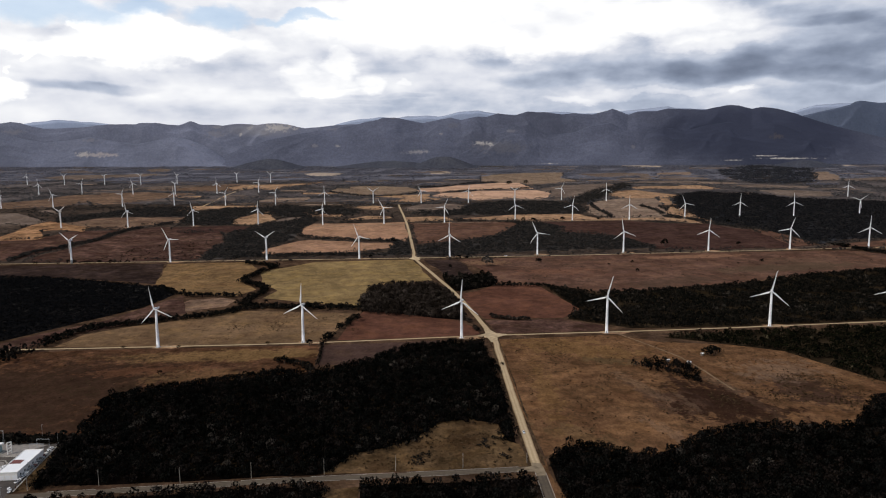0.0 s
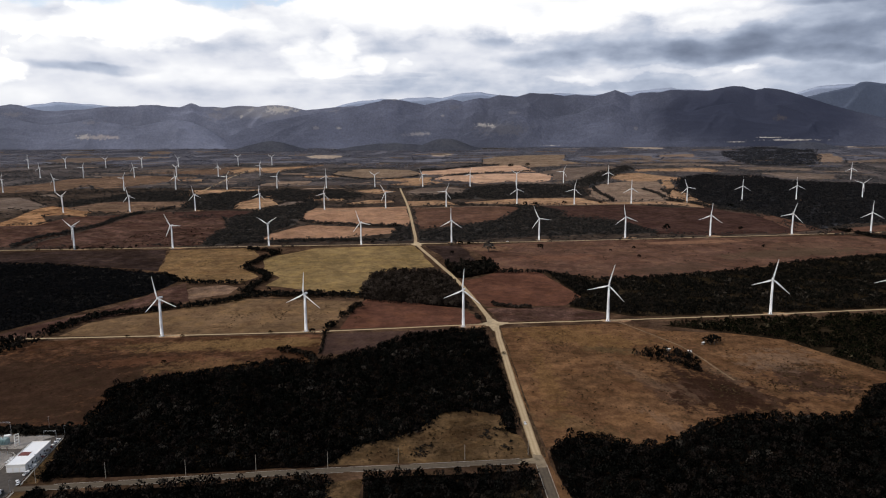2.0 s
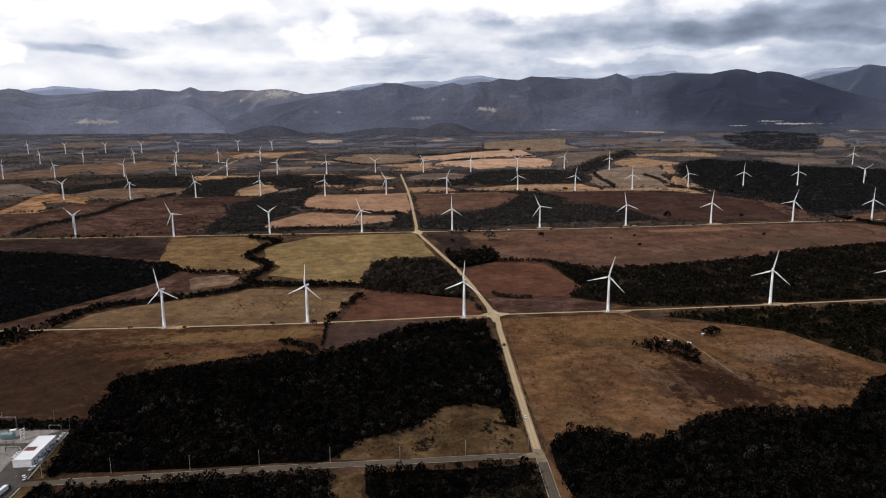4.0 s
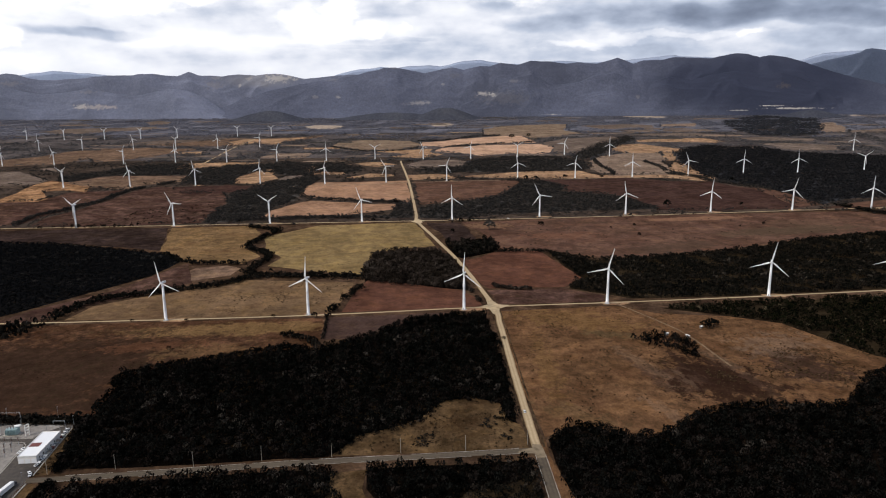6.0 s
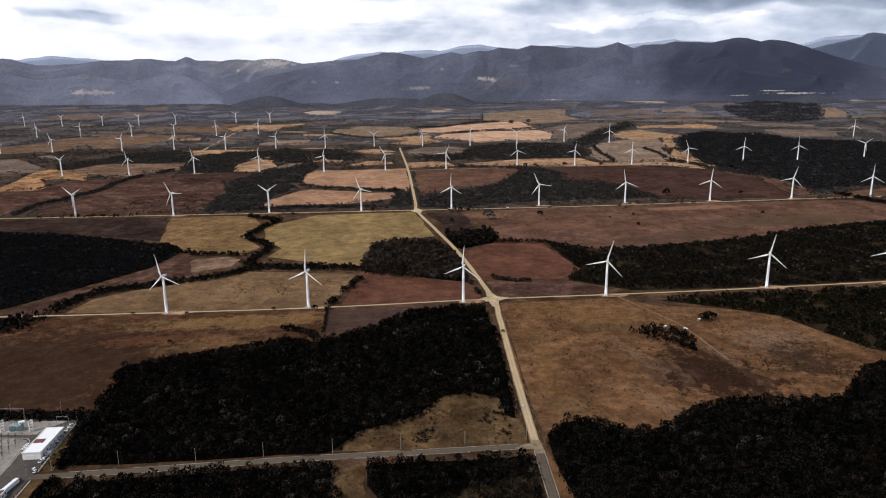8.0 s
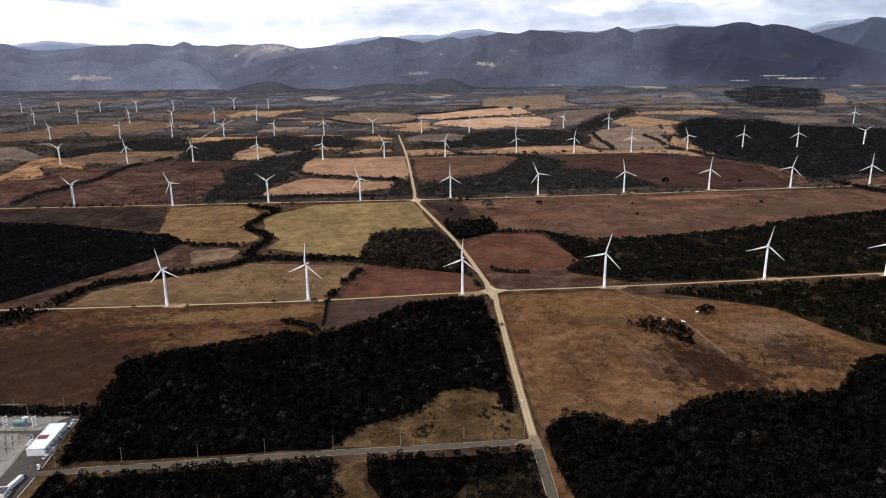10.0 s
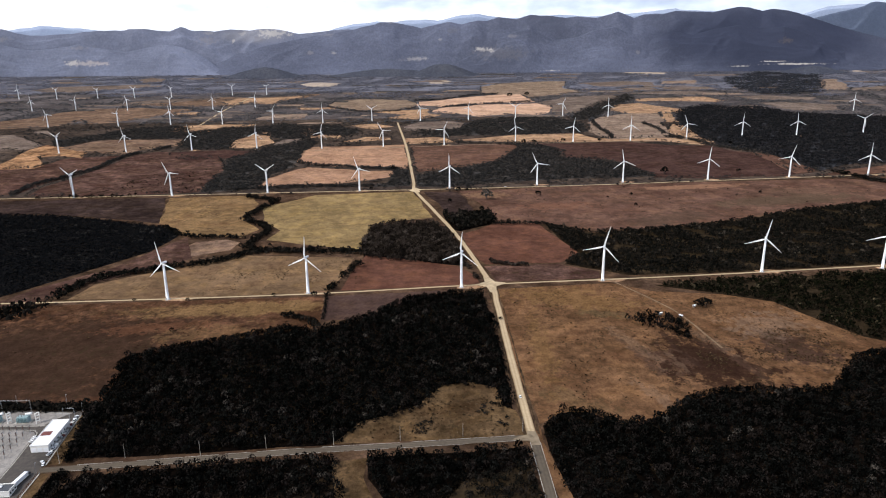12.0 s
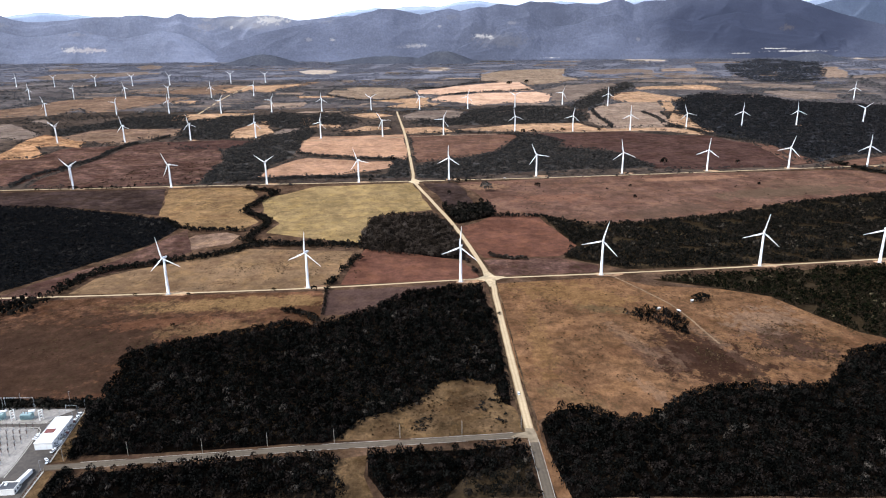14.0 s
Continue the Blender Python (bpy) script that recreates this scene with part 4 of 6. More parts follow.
field(GRASS_PALE, [(-515, 1270), (-360, 1285), (-330, 1215), (-325, 1100), (-285, 1040), (-300, 995), (-390, 1010), (-460, 1085)], 'pale straw-coloured hay field')
field(SOIL_ROSE, [(-372, 935), (-362, 972), (-320, 985), (-296, 968), (-300, 930), (-345, 902)], 'small rose-brown bare field by the creek')
field(GRASS_RED, [(-518, 700), (-488, 778), (-430, 856), (-385, 1000), (-340, 892), (-386, 838), (-434, 790), (-462, 732)], 'reddish-brown rough heath field')
field(SOIL_UMBER, [(-890, 1250), (-520, 1275), (-460, 1085), (-655, 1150), (-825, 1155)], 'very dark brown bare field')
field(SOIL_UMBER, [(-30, 1305), (35, 1305), (45, 1245), (60, 1125), (20, 1110), (5, 1160)], 'very dark brown bare field')
field(SOIL_BROWN, [(35, 1310), (245, 1345), (540, 1375), (840, 1400), (950, 1315), (875, 1215), (690, 1170), (470, 1075), (320, 1025), (240, 1020), (170, 1065), (90, 1065), (75, 1195)], 'light brown bare tilled field')
field(SOIL_RED, [(30, 1005), (55, 1025), (100, 1085), (155, 1070), (175, 970), (190, 905), (160, 862), (58, 856), (40, 915)], 'red-brown tilled field with faint furrows')
field(GRASS_RED, [(56, 848), (154, 856), (200, 824), (196, 798), (68, 788)], 'reddish-brown rough heath field')
field(GRASS_RED, [(-1043, 1532), (-1014, 1589), (-954, 1600), (-950, 1719), (-904, 1740), (-823, 1768), (-812, 1636), (-815, 1560), (-822, 1497), (-827, 1415), (-828, 1336), (-883, 1281)], 'rough dark reddish-brown heath')
field(GRASS_RED, [(-800, 1297), (-815, 1393), (-800, 1454), (-792, 1566), (-794, 1687), (-793, 1767), (-760, 1820), (-710, 1810), (-635, 1712), (-561, 1724), (-517, 1624), (-492, 1521), (-489, 1431), (-477, 1323), (-526, 1306), (-681, 1287)], 'rough reddish-brown heath with worn patches')
field(GRASS_STRAW, [(-1060, 1578), (-1074, 1685), (-1130, 1880), (-1120, 1950), (-1040, 1910), (-940, 1820), (-914, 1732), (-990, 1768), (-1029, 1745), (-951, 1643), (-950, 1593), (-1010, 1582)], 'straw-yellow and brown patchy pasture')
field(SOIL_ROSE, [(-1050, 1900), (-1020, 2020), (-980, 2050), (-760, 2040), (-730, 1940), (-760, 1890), (-810, 1860), (-831, 1786), (-887, 1797), (-970, 1840)], 'rose-brown bare field')
field(SOIL_DARK, [(-720, 1810), (-650, 1830), (-570, 1840), (-490, 1820), (-508, 1737), (-532, 1699), (-627, 1687), (-684, 1729)], 'dark brown bare field')
field(SOIL_ORANGE, [(-347, 1653), (-360, 1810), (-350, 1880), (-210, 1890), (-100, 1910), (-85, 1735), (-74, 1548), (-115, 1571), (-183, 1588), (-249, 1590), (-314, 1621)], 'pinkish-tan stubble field')
field(SOIL_ORANGE, [(-373, 1376), (-369, 1454), (-333, 1547), (-307, 1579), (-231, 1555), (-163, 1526), (-113, 1531), (-101, 1511), (-108, 1455), (-153, 1422), (-208, 1390), (-276, 1378), (-334, 1380), (-351, 1354)], 'pinkish-tan stubble field')
field(SOIL_BROWN, [(-80, 1900), (0, 1880), (80, 1910), (150, 1920), (200, 1900), (220, 1830), (179, 1772), (140, 1653), (68, 1583), (15, 1552), (-53, 1508), (-66, 1677)], 'light brown bare tilled field')
field(SOIL_TAN, [(-110, 2020), (-30, 2040), (20, 2040), (40, 1950), (-90, 1920)], 'tan bare field with scattered shrubs')
field(SOIL_DARK, [(200, 1920), (350, 1910), (520, 1940), (620, 1860), (720, 1850), (762, 1760), (811, 1708), (795, 1531), (813, 1466), (723, 1433), (561, 1416), (443, 1421), (462, 1444), (447, 1520), (412, 1640), (312, 1691), (313, 1782), (250, 1850)], 'dark brown bare field')
field(SOIL_BROWN, [(791, 1743), (832, 1691), (835, 1584), (828, 1477), (770, 1455), (774, 1539), (780, 1639)], 'light brown bare tilled field')
field(SOIL_BROWN, [(806, 1442), (906, 1499), (1022, 1548), (1141, 1586), (1069, 1480), (962, 1453), (865, 1427)], 'light brown bare tilled field')
field(SOIL_TAN, [(40, 1980), (120, 2030), (260, 2090), (420, 2100), (460, 1990), (660, 2000), (720, 1950), (760, 1890), (710, 1860), (640, 1930), (520, 1940), (350, 1930), (200, 1940)], 'tan bare field with scattered shrubs')
field(FAR_EARTH, [(-120, 2280), (-70, 2400), (20, 2420), (100, 2350), (60, 2240), (-30, 2170), (-110, 2200)], 'muted brown field on the far plain')
field(SOIL_TAN, [(-580, 1870), (-600, 2000), (-580, 2110), (-580, 2180), (-530, 2190), (-520, 2070), (-470, 1960), (-490, 1910), (-520, 1860)], 'tan clearing among dark scrub')
field(FAR_EARTH, [(-470, 1930), (-460, 2020), (-400, 2050), (-400, 1960), (-440, 1900)], 'muted brown clearing among scrub')
field(SOIL_TAN, [(-450, 2210), (-420, 2270), (-380, 2140), (-310, 2120), (-290, 2040), (-380, 2050)], 'tan clearing among dark scrub')
field(SOIL_TAN, [(-280, 1980), (-230, 2060), (-150, 2050), (-140, 2010), (-250, 1960)], 'tan clearing among dark scrub')
field(SOIL_TAN, [(-300, 2330), (-230, 2370), (-160, 2300), (-220, 2230)], 'tan clearing among dark scrub')
field(SOIL_PINK, [(-40, 2710), (10, 2830), (170, 2940), (420, 2970), (460, 2860), (430, 2670), (360, 2580), (260, 2620), (150, 2540), (30, 2650)], 'bright pinkish-tan bare field')
field(SOIL_TAN, [(-280, 2720), (-170, 2770), (-40, 2800), (-40, 2650), (10, 2600), (-80, 2480), (-200, 2520), (-120, 2620)], 'tan bare field with scattered shrubs')
field(SOIL_PINK, [(-100, 3070), (10, 3130), (140, 3280), (280, 3350), (390, 3360), (400, 3170), (410, 3030), (300, 3000), (150, 2960), (10, 2870), (-90, 2920)], 'bright pinkish-tan bare field')
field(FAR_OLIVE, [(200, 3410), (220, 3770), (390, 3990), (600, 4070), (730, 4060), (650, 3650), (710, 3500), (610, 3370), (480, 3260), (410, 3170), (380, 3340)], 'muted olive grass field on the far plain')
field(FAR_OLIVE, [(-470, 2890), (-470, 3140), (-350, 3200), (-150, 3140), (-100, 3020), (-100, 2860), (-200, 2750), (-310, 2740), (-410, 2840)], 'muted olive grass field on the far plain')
field(SOIL_TAN, [(-590, 2890), (-460, 2880), (-420, 2920), (-430, 2820), (-560, 2810)], 'narrow tan field')
field(FAR_EARTH, [(410, 2990), (580, 3200), (810, 3310), (830, 3180), (710, 2900), (520, 2630), (430, 2590), (450, 2820)], 'muted brown field on the far plain')
field(SOIL_TAN, [(670, 2770), (740, 2900), (850, 2960), (900, 2830), (960, 2690), (940, 2640), (830, 2580), (670, 2620)], 'tan bare field with scattered shrubs')
field(SOIL_TAN, [(860, 3110), (980, 3150), (1200, 3200), (1240, 3010), (1170, 2980), (990, 3030), (860, 3000)], 'tan bare field with scattered shrubs')
field(FAR_SOIL, [(520, 2390), (580, 2500), (680, 2590), (820, 2600), (770, 2350), (740, 2310), (720, 2180), (730, 2000), (660, 1990), (490, 1980), (460, 2130)], 'muted tan field on the far plain')
field(SOIL_TAN, [(770, 2290), (800, 2310), (770, 2030), (760, 1910), (720, 1890), (700, 1970), (700, 2120)], 'tan bare field with scattered shrubs')
field(SOIL_TAN, [(830, 2610), (870, 2580), (810, 2360), (770, 2350)], 'tan bare field with scattered shrubs')
field(FAR_EARTH, [(1330, 2920), (1490, 2950), (1620, 2840), (1540, 2650), (1390, 2610), (1340, 2720)], 'muted brown field on the far plain')
field(FAR_EARTH, [(1350, 3190), (1520, 3230), (1700, 3120), (1620, 3010), (1380, 3030)], 'muted brown field on the far plain')
field(FAR_SOIL, [(2140, 4010), (2300, 4070), (2180, 3740), (2000, 3430), (1910, 3460), (2000, 3690)], 'muted tan field on the far plain')
field(FAR_EARTH, [(2080, 3530), (2340, 3660), (2480, 3650), (2330, 3430), (2000, 3400)], 'muted brown field on the far plain')
field(FAR_SOIL, [(1270, 4010), (1480, 4070), (1430, 3870), (1210, 3820)], 'muted tan field on the far plain')
field(FAR_EARTH, [(1160, 3670), (1400, 3680), (1420, 3530), (1140, 3520)], 'muted brown field on the far plain')
field(FAR_EARTH, [(770, 3920), (1050, 4030), (1220, 3950), (1140, 3790), (850, 3750)], 'muted brown field on the far plain')
field(FAR_EARTH, [(980, 3430), (1180, 3460), (1390, 3370), (1230, 3280), (990, 3290)], 'muted brown field on the far plain')
field(FAR_EARTH, [(910, 3630), (1100, 3670), (1110, 3550), (940, 3510)], 'muted brown field on the far plain')
field(SOIL_ROSE, [(-1650, 2480), (-1590, 2520), (-1520, 2610), (-1510, 2780), (-1440, 2890), (-1270, 2920), (-1110, 2870), (-1000, 2860), (-1050, 2700), (-1090, 2640), (-1100, 2570), (-1150, 2450), (-1220, 2430), (-1300, 2510), (-1320, 2360), (-1410, 2340), (-1520, 2280)], 'rose-brown bare field')
field(SOIL_TAN, [(-1050, 2720), (-980, 2750), (-930, 2750), (-940, 2660), (-1010, 2660)], 'narrow tan field')
field(SOIL_TAN, [(-880, 2210), (-880, 2360), (-730, 2380), (-630, 2380), (-640, 2340), (-710, 2290), (-740, 2210)], 'tan bare field with scattered shrubs')
field(SOIL_ROSE, [(-1370, 3050), (-1200, 3120), (-1020, 3340), (-870, 3310), (-750, 3350), (-590, 3470), (-630, 3290), (-710, 3150), (-720, 3000), (-840, 3080), (-900, 2960), (-1050, 2960)], 'rose-brown bare field')
field(SOIL_TAN, [(-990, 3130), (-920, 3290), (-740, 3320), (-640, 3370), (-710, 3180), (-730, 3020), (-840, 3100), (-910, 3000)], 'tan bare field with scattered shrubs')
field(FAR_SOIL, [(-680, 2540), (-640, 2660), (-500, 2670), (-490, 2530), (-570, 2510), (-670, 2500)], 'muted tan field on the far plain')
field(FAR_EARTH, [(-1440, 2150), (-1340, 2170), (-1180, 2000), (-1130, 1950), (-1140, 1880), (-1240, 1840)], 'muted brown field on the far plain')
field(FAR_EARTH, [(-1320, 2240), (-1290, 2270), (-1200, 2140), (-1190, 2100)], 'muted brown field on the far plain')
field(FAR_EARTH, [(-2180, 3780), (-2150, 3960), (-1850, 4000), (-1660, 4090), (-1610, 3890), (-1750, 3780), (-1910, 3620), (-2080, 3660)], 'muted brown field on the far plain')
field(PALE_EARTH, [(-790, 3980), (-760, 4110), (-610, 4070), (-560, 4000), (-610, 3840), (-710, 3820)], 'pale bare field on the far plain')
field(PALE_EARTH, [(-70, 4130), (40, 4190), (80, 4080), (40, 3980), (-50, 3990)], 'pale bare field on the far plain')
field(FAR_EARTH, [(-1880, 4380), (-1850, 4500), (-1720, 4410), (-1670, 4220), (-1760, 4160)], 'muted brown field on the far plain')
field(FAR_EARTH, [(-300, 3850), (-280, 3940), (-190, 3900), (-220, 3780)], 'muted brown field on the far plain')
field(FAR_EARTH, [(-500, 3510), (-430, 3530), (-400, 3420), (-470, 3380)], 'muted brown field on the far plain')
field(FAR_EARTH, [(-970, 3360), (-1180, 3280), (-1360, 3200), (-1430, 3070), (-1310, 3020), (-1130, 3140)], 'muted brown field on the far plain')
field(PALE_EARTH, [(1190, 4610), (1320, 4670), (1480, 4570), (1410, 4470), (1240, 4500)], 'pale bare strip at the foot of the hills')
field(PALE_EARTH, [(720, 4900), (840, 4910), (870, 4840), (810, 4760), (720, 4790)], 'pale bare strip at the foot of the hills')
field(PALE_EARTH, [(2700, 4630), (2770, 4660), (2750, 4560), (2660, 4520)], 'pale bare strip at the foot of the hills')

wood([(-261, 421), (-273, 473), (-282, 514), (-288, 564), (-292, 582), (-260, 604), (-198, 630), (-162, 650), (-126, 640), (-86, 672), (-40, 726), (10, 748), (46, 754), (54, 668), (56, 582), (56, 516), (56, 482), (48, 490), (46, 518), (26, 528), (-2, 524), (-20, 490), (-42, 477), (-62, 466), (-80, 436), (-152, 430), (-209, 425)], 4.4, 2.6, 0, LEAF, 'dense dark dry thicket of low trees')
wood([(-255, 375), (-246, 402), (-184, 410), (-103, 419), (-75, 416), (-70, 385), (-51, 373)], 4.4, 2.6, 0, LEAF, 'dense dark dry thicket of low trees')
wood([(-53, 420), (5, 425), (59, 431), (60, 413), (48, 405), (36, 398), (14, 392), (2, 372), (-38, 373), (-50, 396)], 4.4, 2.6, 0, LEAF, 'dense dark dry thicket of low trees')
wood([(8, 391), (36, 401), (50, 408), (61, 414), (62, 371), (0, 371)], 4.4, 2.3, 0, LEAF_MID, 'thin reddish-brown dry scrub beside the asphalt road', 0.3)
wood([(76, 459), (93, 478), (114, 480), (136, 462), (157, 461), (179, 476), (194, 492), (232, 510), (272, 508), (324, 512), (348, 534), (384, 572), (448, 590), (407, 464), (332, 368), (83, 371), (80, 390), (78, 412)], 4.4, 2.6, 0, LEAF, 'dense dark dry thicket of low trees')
wood([(194, 666), (218, 678), (250, 664), (250, 626), (240, 610), (226, 632), (208, 646)], 4.4, 2.6, 0, LEAF, 'dense dark dry thicket of low trees')
wood([(-518, 700), (-476, 714), (-444, 730), (-442, 678), (-488, 658)], 6.0, 3.9, 1, LEAF_MID, 'dark thorn woodland between the fields')
wood([(256, 770), (350, 786), (604, 818), (448, 590), (414, 616), (392, 662), (370, 712), (324, 738)], 3.7, 2.2, 1, LEAF_GREEN, 'greenish thorn scrub with grassy gaps', 0.16)
wood([(-106, 890), (-115, 950), (-110, 1045), (-75, 1070), (-10, 1070), (15, 1005), (30, 900), (34, 850), (-64, 874)], 5.0, 3.2, 0, LEAF_BARE, 'grey-brown leafless thorn thicket beside the road')
wood([(-845, 1155), (-650, 1140), (-445, 1060), (-400, 1010), (-410, 930), (-448, 862), (-536, 710)], 4.2, 2.7, 1, LEAF_DUSK, 'dense dusky woodland beside the creek')
wood([(165, 1055), (235, 1005), (335, 1025), (465, 1060), (585, 1125), (875, 1215), (626, 850), (364, 816), (234, 808), (162, 856), (185, 905)], 3.7, 2.2, 1, LEAF_MID, 'dark thorn scrub thinning into grass', 0.25)
wood([(5, 1115), (35, 1130), (60, 1120), (80, 1140), (90, 1105), (80, 1060), (30, 1020), (20, 1030)], 6.0, 3.9, 1, LEAF_MID, 'dark thorn woodland between the fields')
wood([(-468, 1313), (-489, 1431), (-486, 1520), (-530, 1691), (-505, 1753), (-490, 1840), (-440, 1930), (-400, 2030), (-350, 1960), (-360, 1810), (-349, 1683), (-349, 1575), (-373, 1497), (-374, 1425), (-368, 1355), (-402, 1335)], 5.0, 3.4, 3, LEAF_PLAIN, 'dark scrub woodland on the plain', 0.2)
wood([(-760, 2050), (-800, 2190), (-710, 2300), (-630, 2280), (-580, 2320), (-540, 2390), (-450, 2310), (-340, 2330), (-250, 2170), (-300, 2070), (-370, 2100), (-430, 2010), (-490, 2060), (-530, 2100), (-590, 2130), (-610, 2020), (-570, 1860), (-650, 1860), (-720, 1880)], 5.0, 3.4, 3, LEAF_PLAIN, 'dark scrub woodland on the plain', 0.2)
wood([(-108, 1462), (-100, 1529), (-74, 1542), (-66, 1442), (-59, 1358), (-135, 1356), (-104, 1409)], 5.0, 3.4, 3, LEAF_PLAIN, 'dark scrub woodland on the plain', 0.2)
wood([(-48, 1358), (-52, 1471), (15, 1532), (68, 1570), (139, 1638), (186, 1771), (220, 1870), (280, 1870), (325, 1782), (289, 1685), (362, 1665), (408, 1625), (436, 1575), (443, 1507), (462, 1444), (386, 1429), (313, 1426), (215, 1413), (142, 1394), (59, 1369), (13, 1345)], 5.0, 3.4, 3, LEAF_PLAIN, 'dark scrub woodland on the plain', 0.2)
wood([(-70, 2200), (-10, 2170), (60, 2220), (110, 2390), (190, 2490), (370, 2510), (440, 2440), (480, 2330), (460, 2140), (410, 2120), (310, 2090), (210, 2080), (70, 2080), (-10, 2070), (-70, 2110)], 5.0, 3.4, 3, LEAF_PLAIN, 'dark scrub woodland on the plain', 0.2)
wood([(470, 2470), (520, 2620), (640, 2890), (800, 3160), (900, 3350), (860, 3110), (730, 2880), (650, 2700), (550, 2470), (490, 2400)], 5.0, 3.4, 3, LEAF_PLAIN, 'dark scrub woodland on the plain', 0.2)
wood([(880, 2590), (980, 2750), (1100, 2860), (1180, 2770), (1280, 2800), (1310, 2580), (1440, 2510), (1570, 2440), (1690, 2400), (1150, 1599), (1043, 1582), (910, 1553), (834, 1483), (840, 1621), (832, 1691), (812, 1775), (760, 1860), (760, 1990), (790, 2230)], 5.0, 3.4, 3, LEAF_EAST, 'dark scrub woodland on the plain', 0.2)
wood([(-1150, 2030), (-1070, 2130), (-1040, 2280), (-910, 2340), (-850, 2330), (-770, 2060), (-990, 2060), (-1030, 2030), (-1060, 1910)], 5.0, 3.4, 3, LEAF_PLAIN, 'dark scrub woodland on the plain', 0.2)
hedge([(-833, 1307), (-841, 1399), (-824, 1455), (-816, 1510), (-799, 1566), (-805, 1681), (-801, 1768), (-770, 1830), (-750, 1900)], 9, 4.0, 3.0, 1, LEAF_PLAIN, 'uneven dark hedgerow of bushes and trees')
hedge([(-344, 1638), (-290, 1599), (-235, 1583), (-167, 1559), (-94, 1536)], 8, 4.0, 3.0, 1, LEAF_PLAIN, 'uneven dark hedgerow of bushes and trees')
hedge([(-404, 1340), (-350, 1348), (-273, 1361), (-204, 1359), (-135, 1361)], 9, 4.0, 3.0, 1, LEAF_PLAIN, 'uneven dark hedgerow of bushes and trees')
hedge([(10, 2850), (150, 2940), (300, 3000), (410, 3030)], 9, 5.0, 3.4, 3, LEAF_PLAIN, 'distant dark line of bushes')
hedge([(-110, 3110), (10, 3150), (140, 3310), (280, 3370)], 9, 5.0, 3.4, 3, LEAF_PLAIN, 'distant dark line of bushes')
hedge([(530, 2410), (510, 2220), (510, 2070), (500, 1990)], 10, 5.0, 3.4, 3, LEAF_PLAIN, 'distant dark line of bushes')
hedge([(680, 2330), (690, 2190), (680, 2050), (720, 1950)], 10, 5.0, 3.4, 3, LEAF_PLAIN, 'distant dark line of bushes')
hedge([(660, 2010), (710, 1960), (730, 1870), (772, 1786), (812, 1741)], 12, 5.0, 3.4, 3, LEAF_PLAIN, 'distant dark line of bushes')
hedge([(40, 1940), (110, 1910), (190, 1890), (280, 1860)], 9, 4.5, 3.2, 3, LEAF_PLAIN, 'distant dark line of bushes')
hedge([(200, 1920), (290, 1920), (420, 1930), (530, 1940)], 7, 7.0, 3.4, 3, LEAF_PLAIN, 'distant dark line of bushes')
hedge([(857, 1457), (873, 1421), (884, 1380), (900, 1353), (918, 1325)], 14, 4.0, 3.0, 1, LEAF_MID, 'uneven dark hedgerow of bushes and trees')
hedge([(-460, 2880), (-300, 2710), (-170, 2730), (-100, 2840)], 8, 6.0, 3.4, 3, LEAF_PLAIN, 'distant dark line of bushes')
hedge([(-365, 1270), (-305, 1235), (-315, 1170), (-320, 1100), (-270, 1040), (-275, 985), (-280, 935)], 10, 4.0, 3.0, 1, LEAF_MID, 'uneven dark hedgerow of bushes and trees')
hedge([(-275, 920), (-210, 920), (-110, 910)], 16, 4.0, 3.0, 1, LEAF_MID, 'uneven dark hedgerow of bushes and trees')
hedge([(-300, 990), (-385, 1000), (-440, 1055)], 7, 4.0, 3.0, 1, LEAF_MID, 'uneven dark hedgerow of bushes and trees')
hedge([(-448, 742), (-432, 802), (-384, 836), (-298, 878), (-265, 920)], 12, 4.0, 3.0, 1, LEAF_MID, 'uneven dark hedgerow of bushes and trees')
hedge([(-128, 650), (-144, 672), (-162, 676)], 8, 4.0, 3.0, 1, LEAF_MID, 'uneven dark hedgerow of bushes and trees')
hedge([(-110, 860), (-126, 790), (-136, 744)], 6, 4.0, 3.0, 1, LEAF_MID, 'uneven dark hedgerow of bushes and trees')
hedge([(85, 1060), (165, 1055)], 5, 4.0, 3.0, 1, LEAF_MID, 'uneven dark hedgerow of bushes and trees')
hedge([(-885, 1275), (-680, 1280), (-525, 1295)], 7, 4.0, 3.0, 1, LEAF_MID, 'uneven dark hedgerow of bushes and trees')
hedge([(-364, 486), (-294, 490), (-274, 486)], 7, 4.0, 3.0, 1, LEAF_MID, 'uneven dark hedgerow of bushes and trees')
FAR_WOOD = [(1520, 3306), (1751, 3259), (2064, 3783), (2402, 4497), (2054, 4577), (1703, 4165), (1541, 3652)]
tagged(sheet("woodland_floor", FAR_WOOD, PLAIN_FLOOR, 0.05, 60, 40.0, 77), "dark leaf litter under the far wood", "ground", kind="structure")
far_stand = sown(FAR_WOOD, 7.5)
far_stand = far_stand + RNG.normal(size=far_stand.shape) * 16.0
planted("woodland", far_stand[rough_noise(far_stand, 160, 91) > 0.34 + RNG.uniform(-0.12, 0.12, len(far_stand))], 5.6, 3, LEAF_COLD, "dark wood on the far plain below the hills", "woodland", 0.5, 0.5)

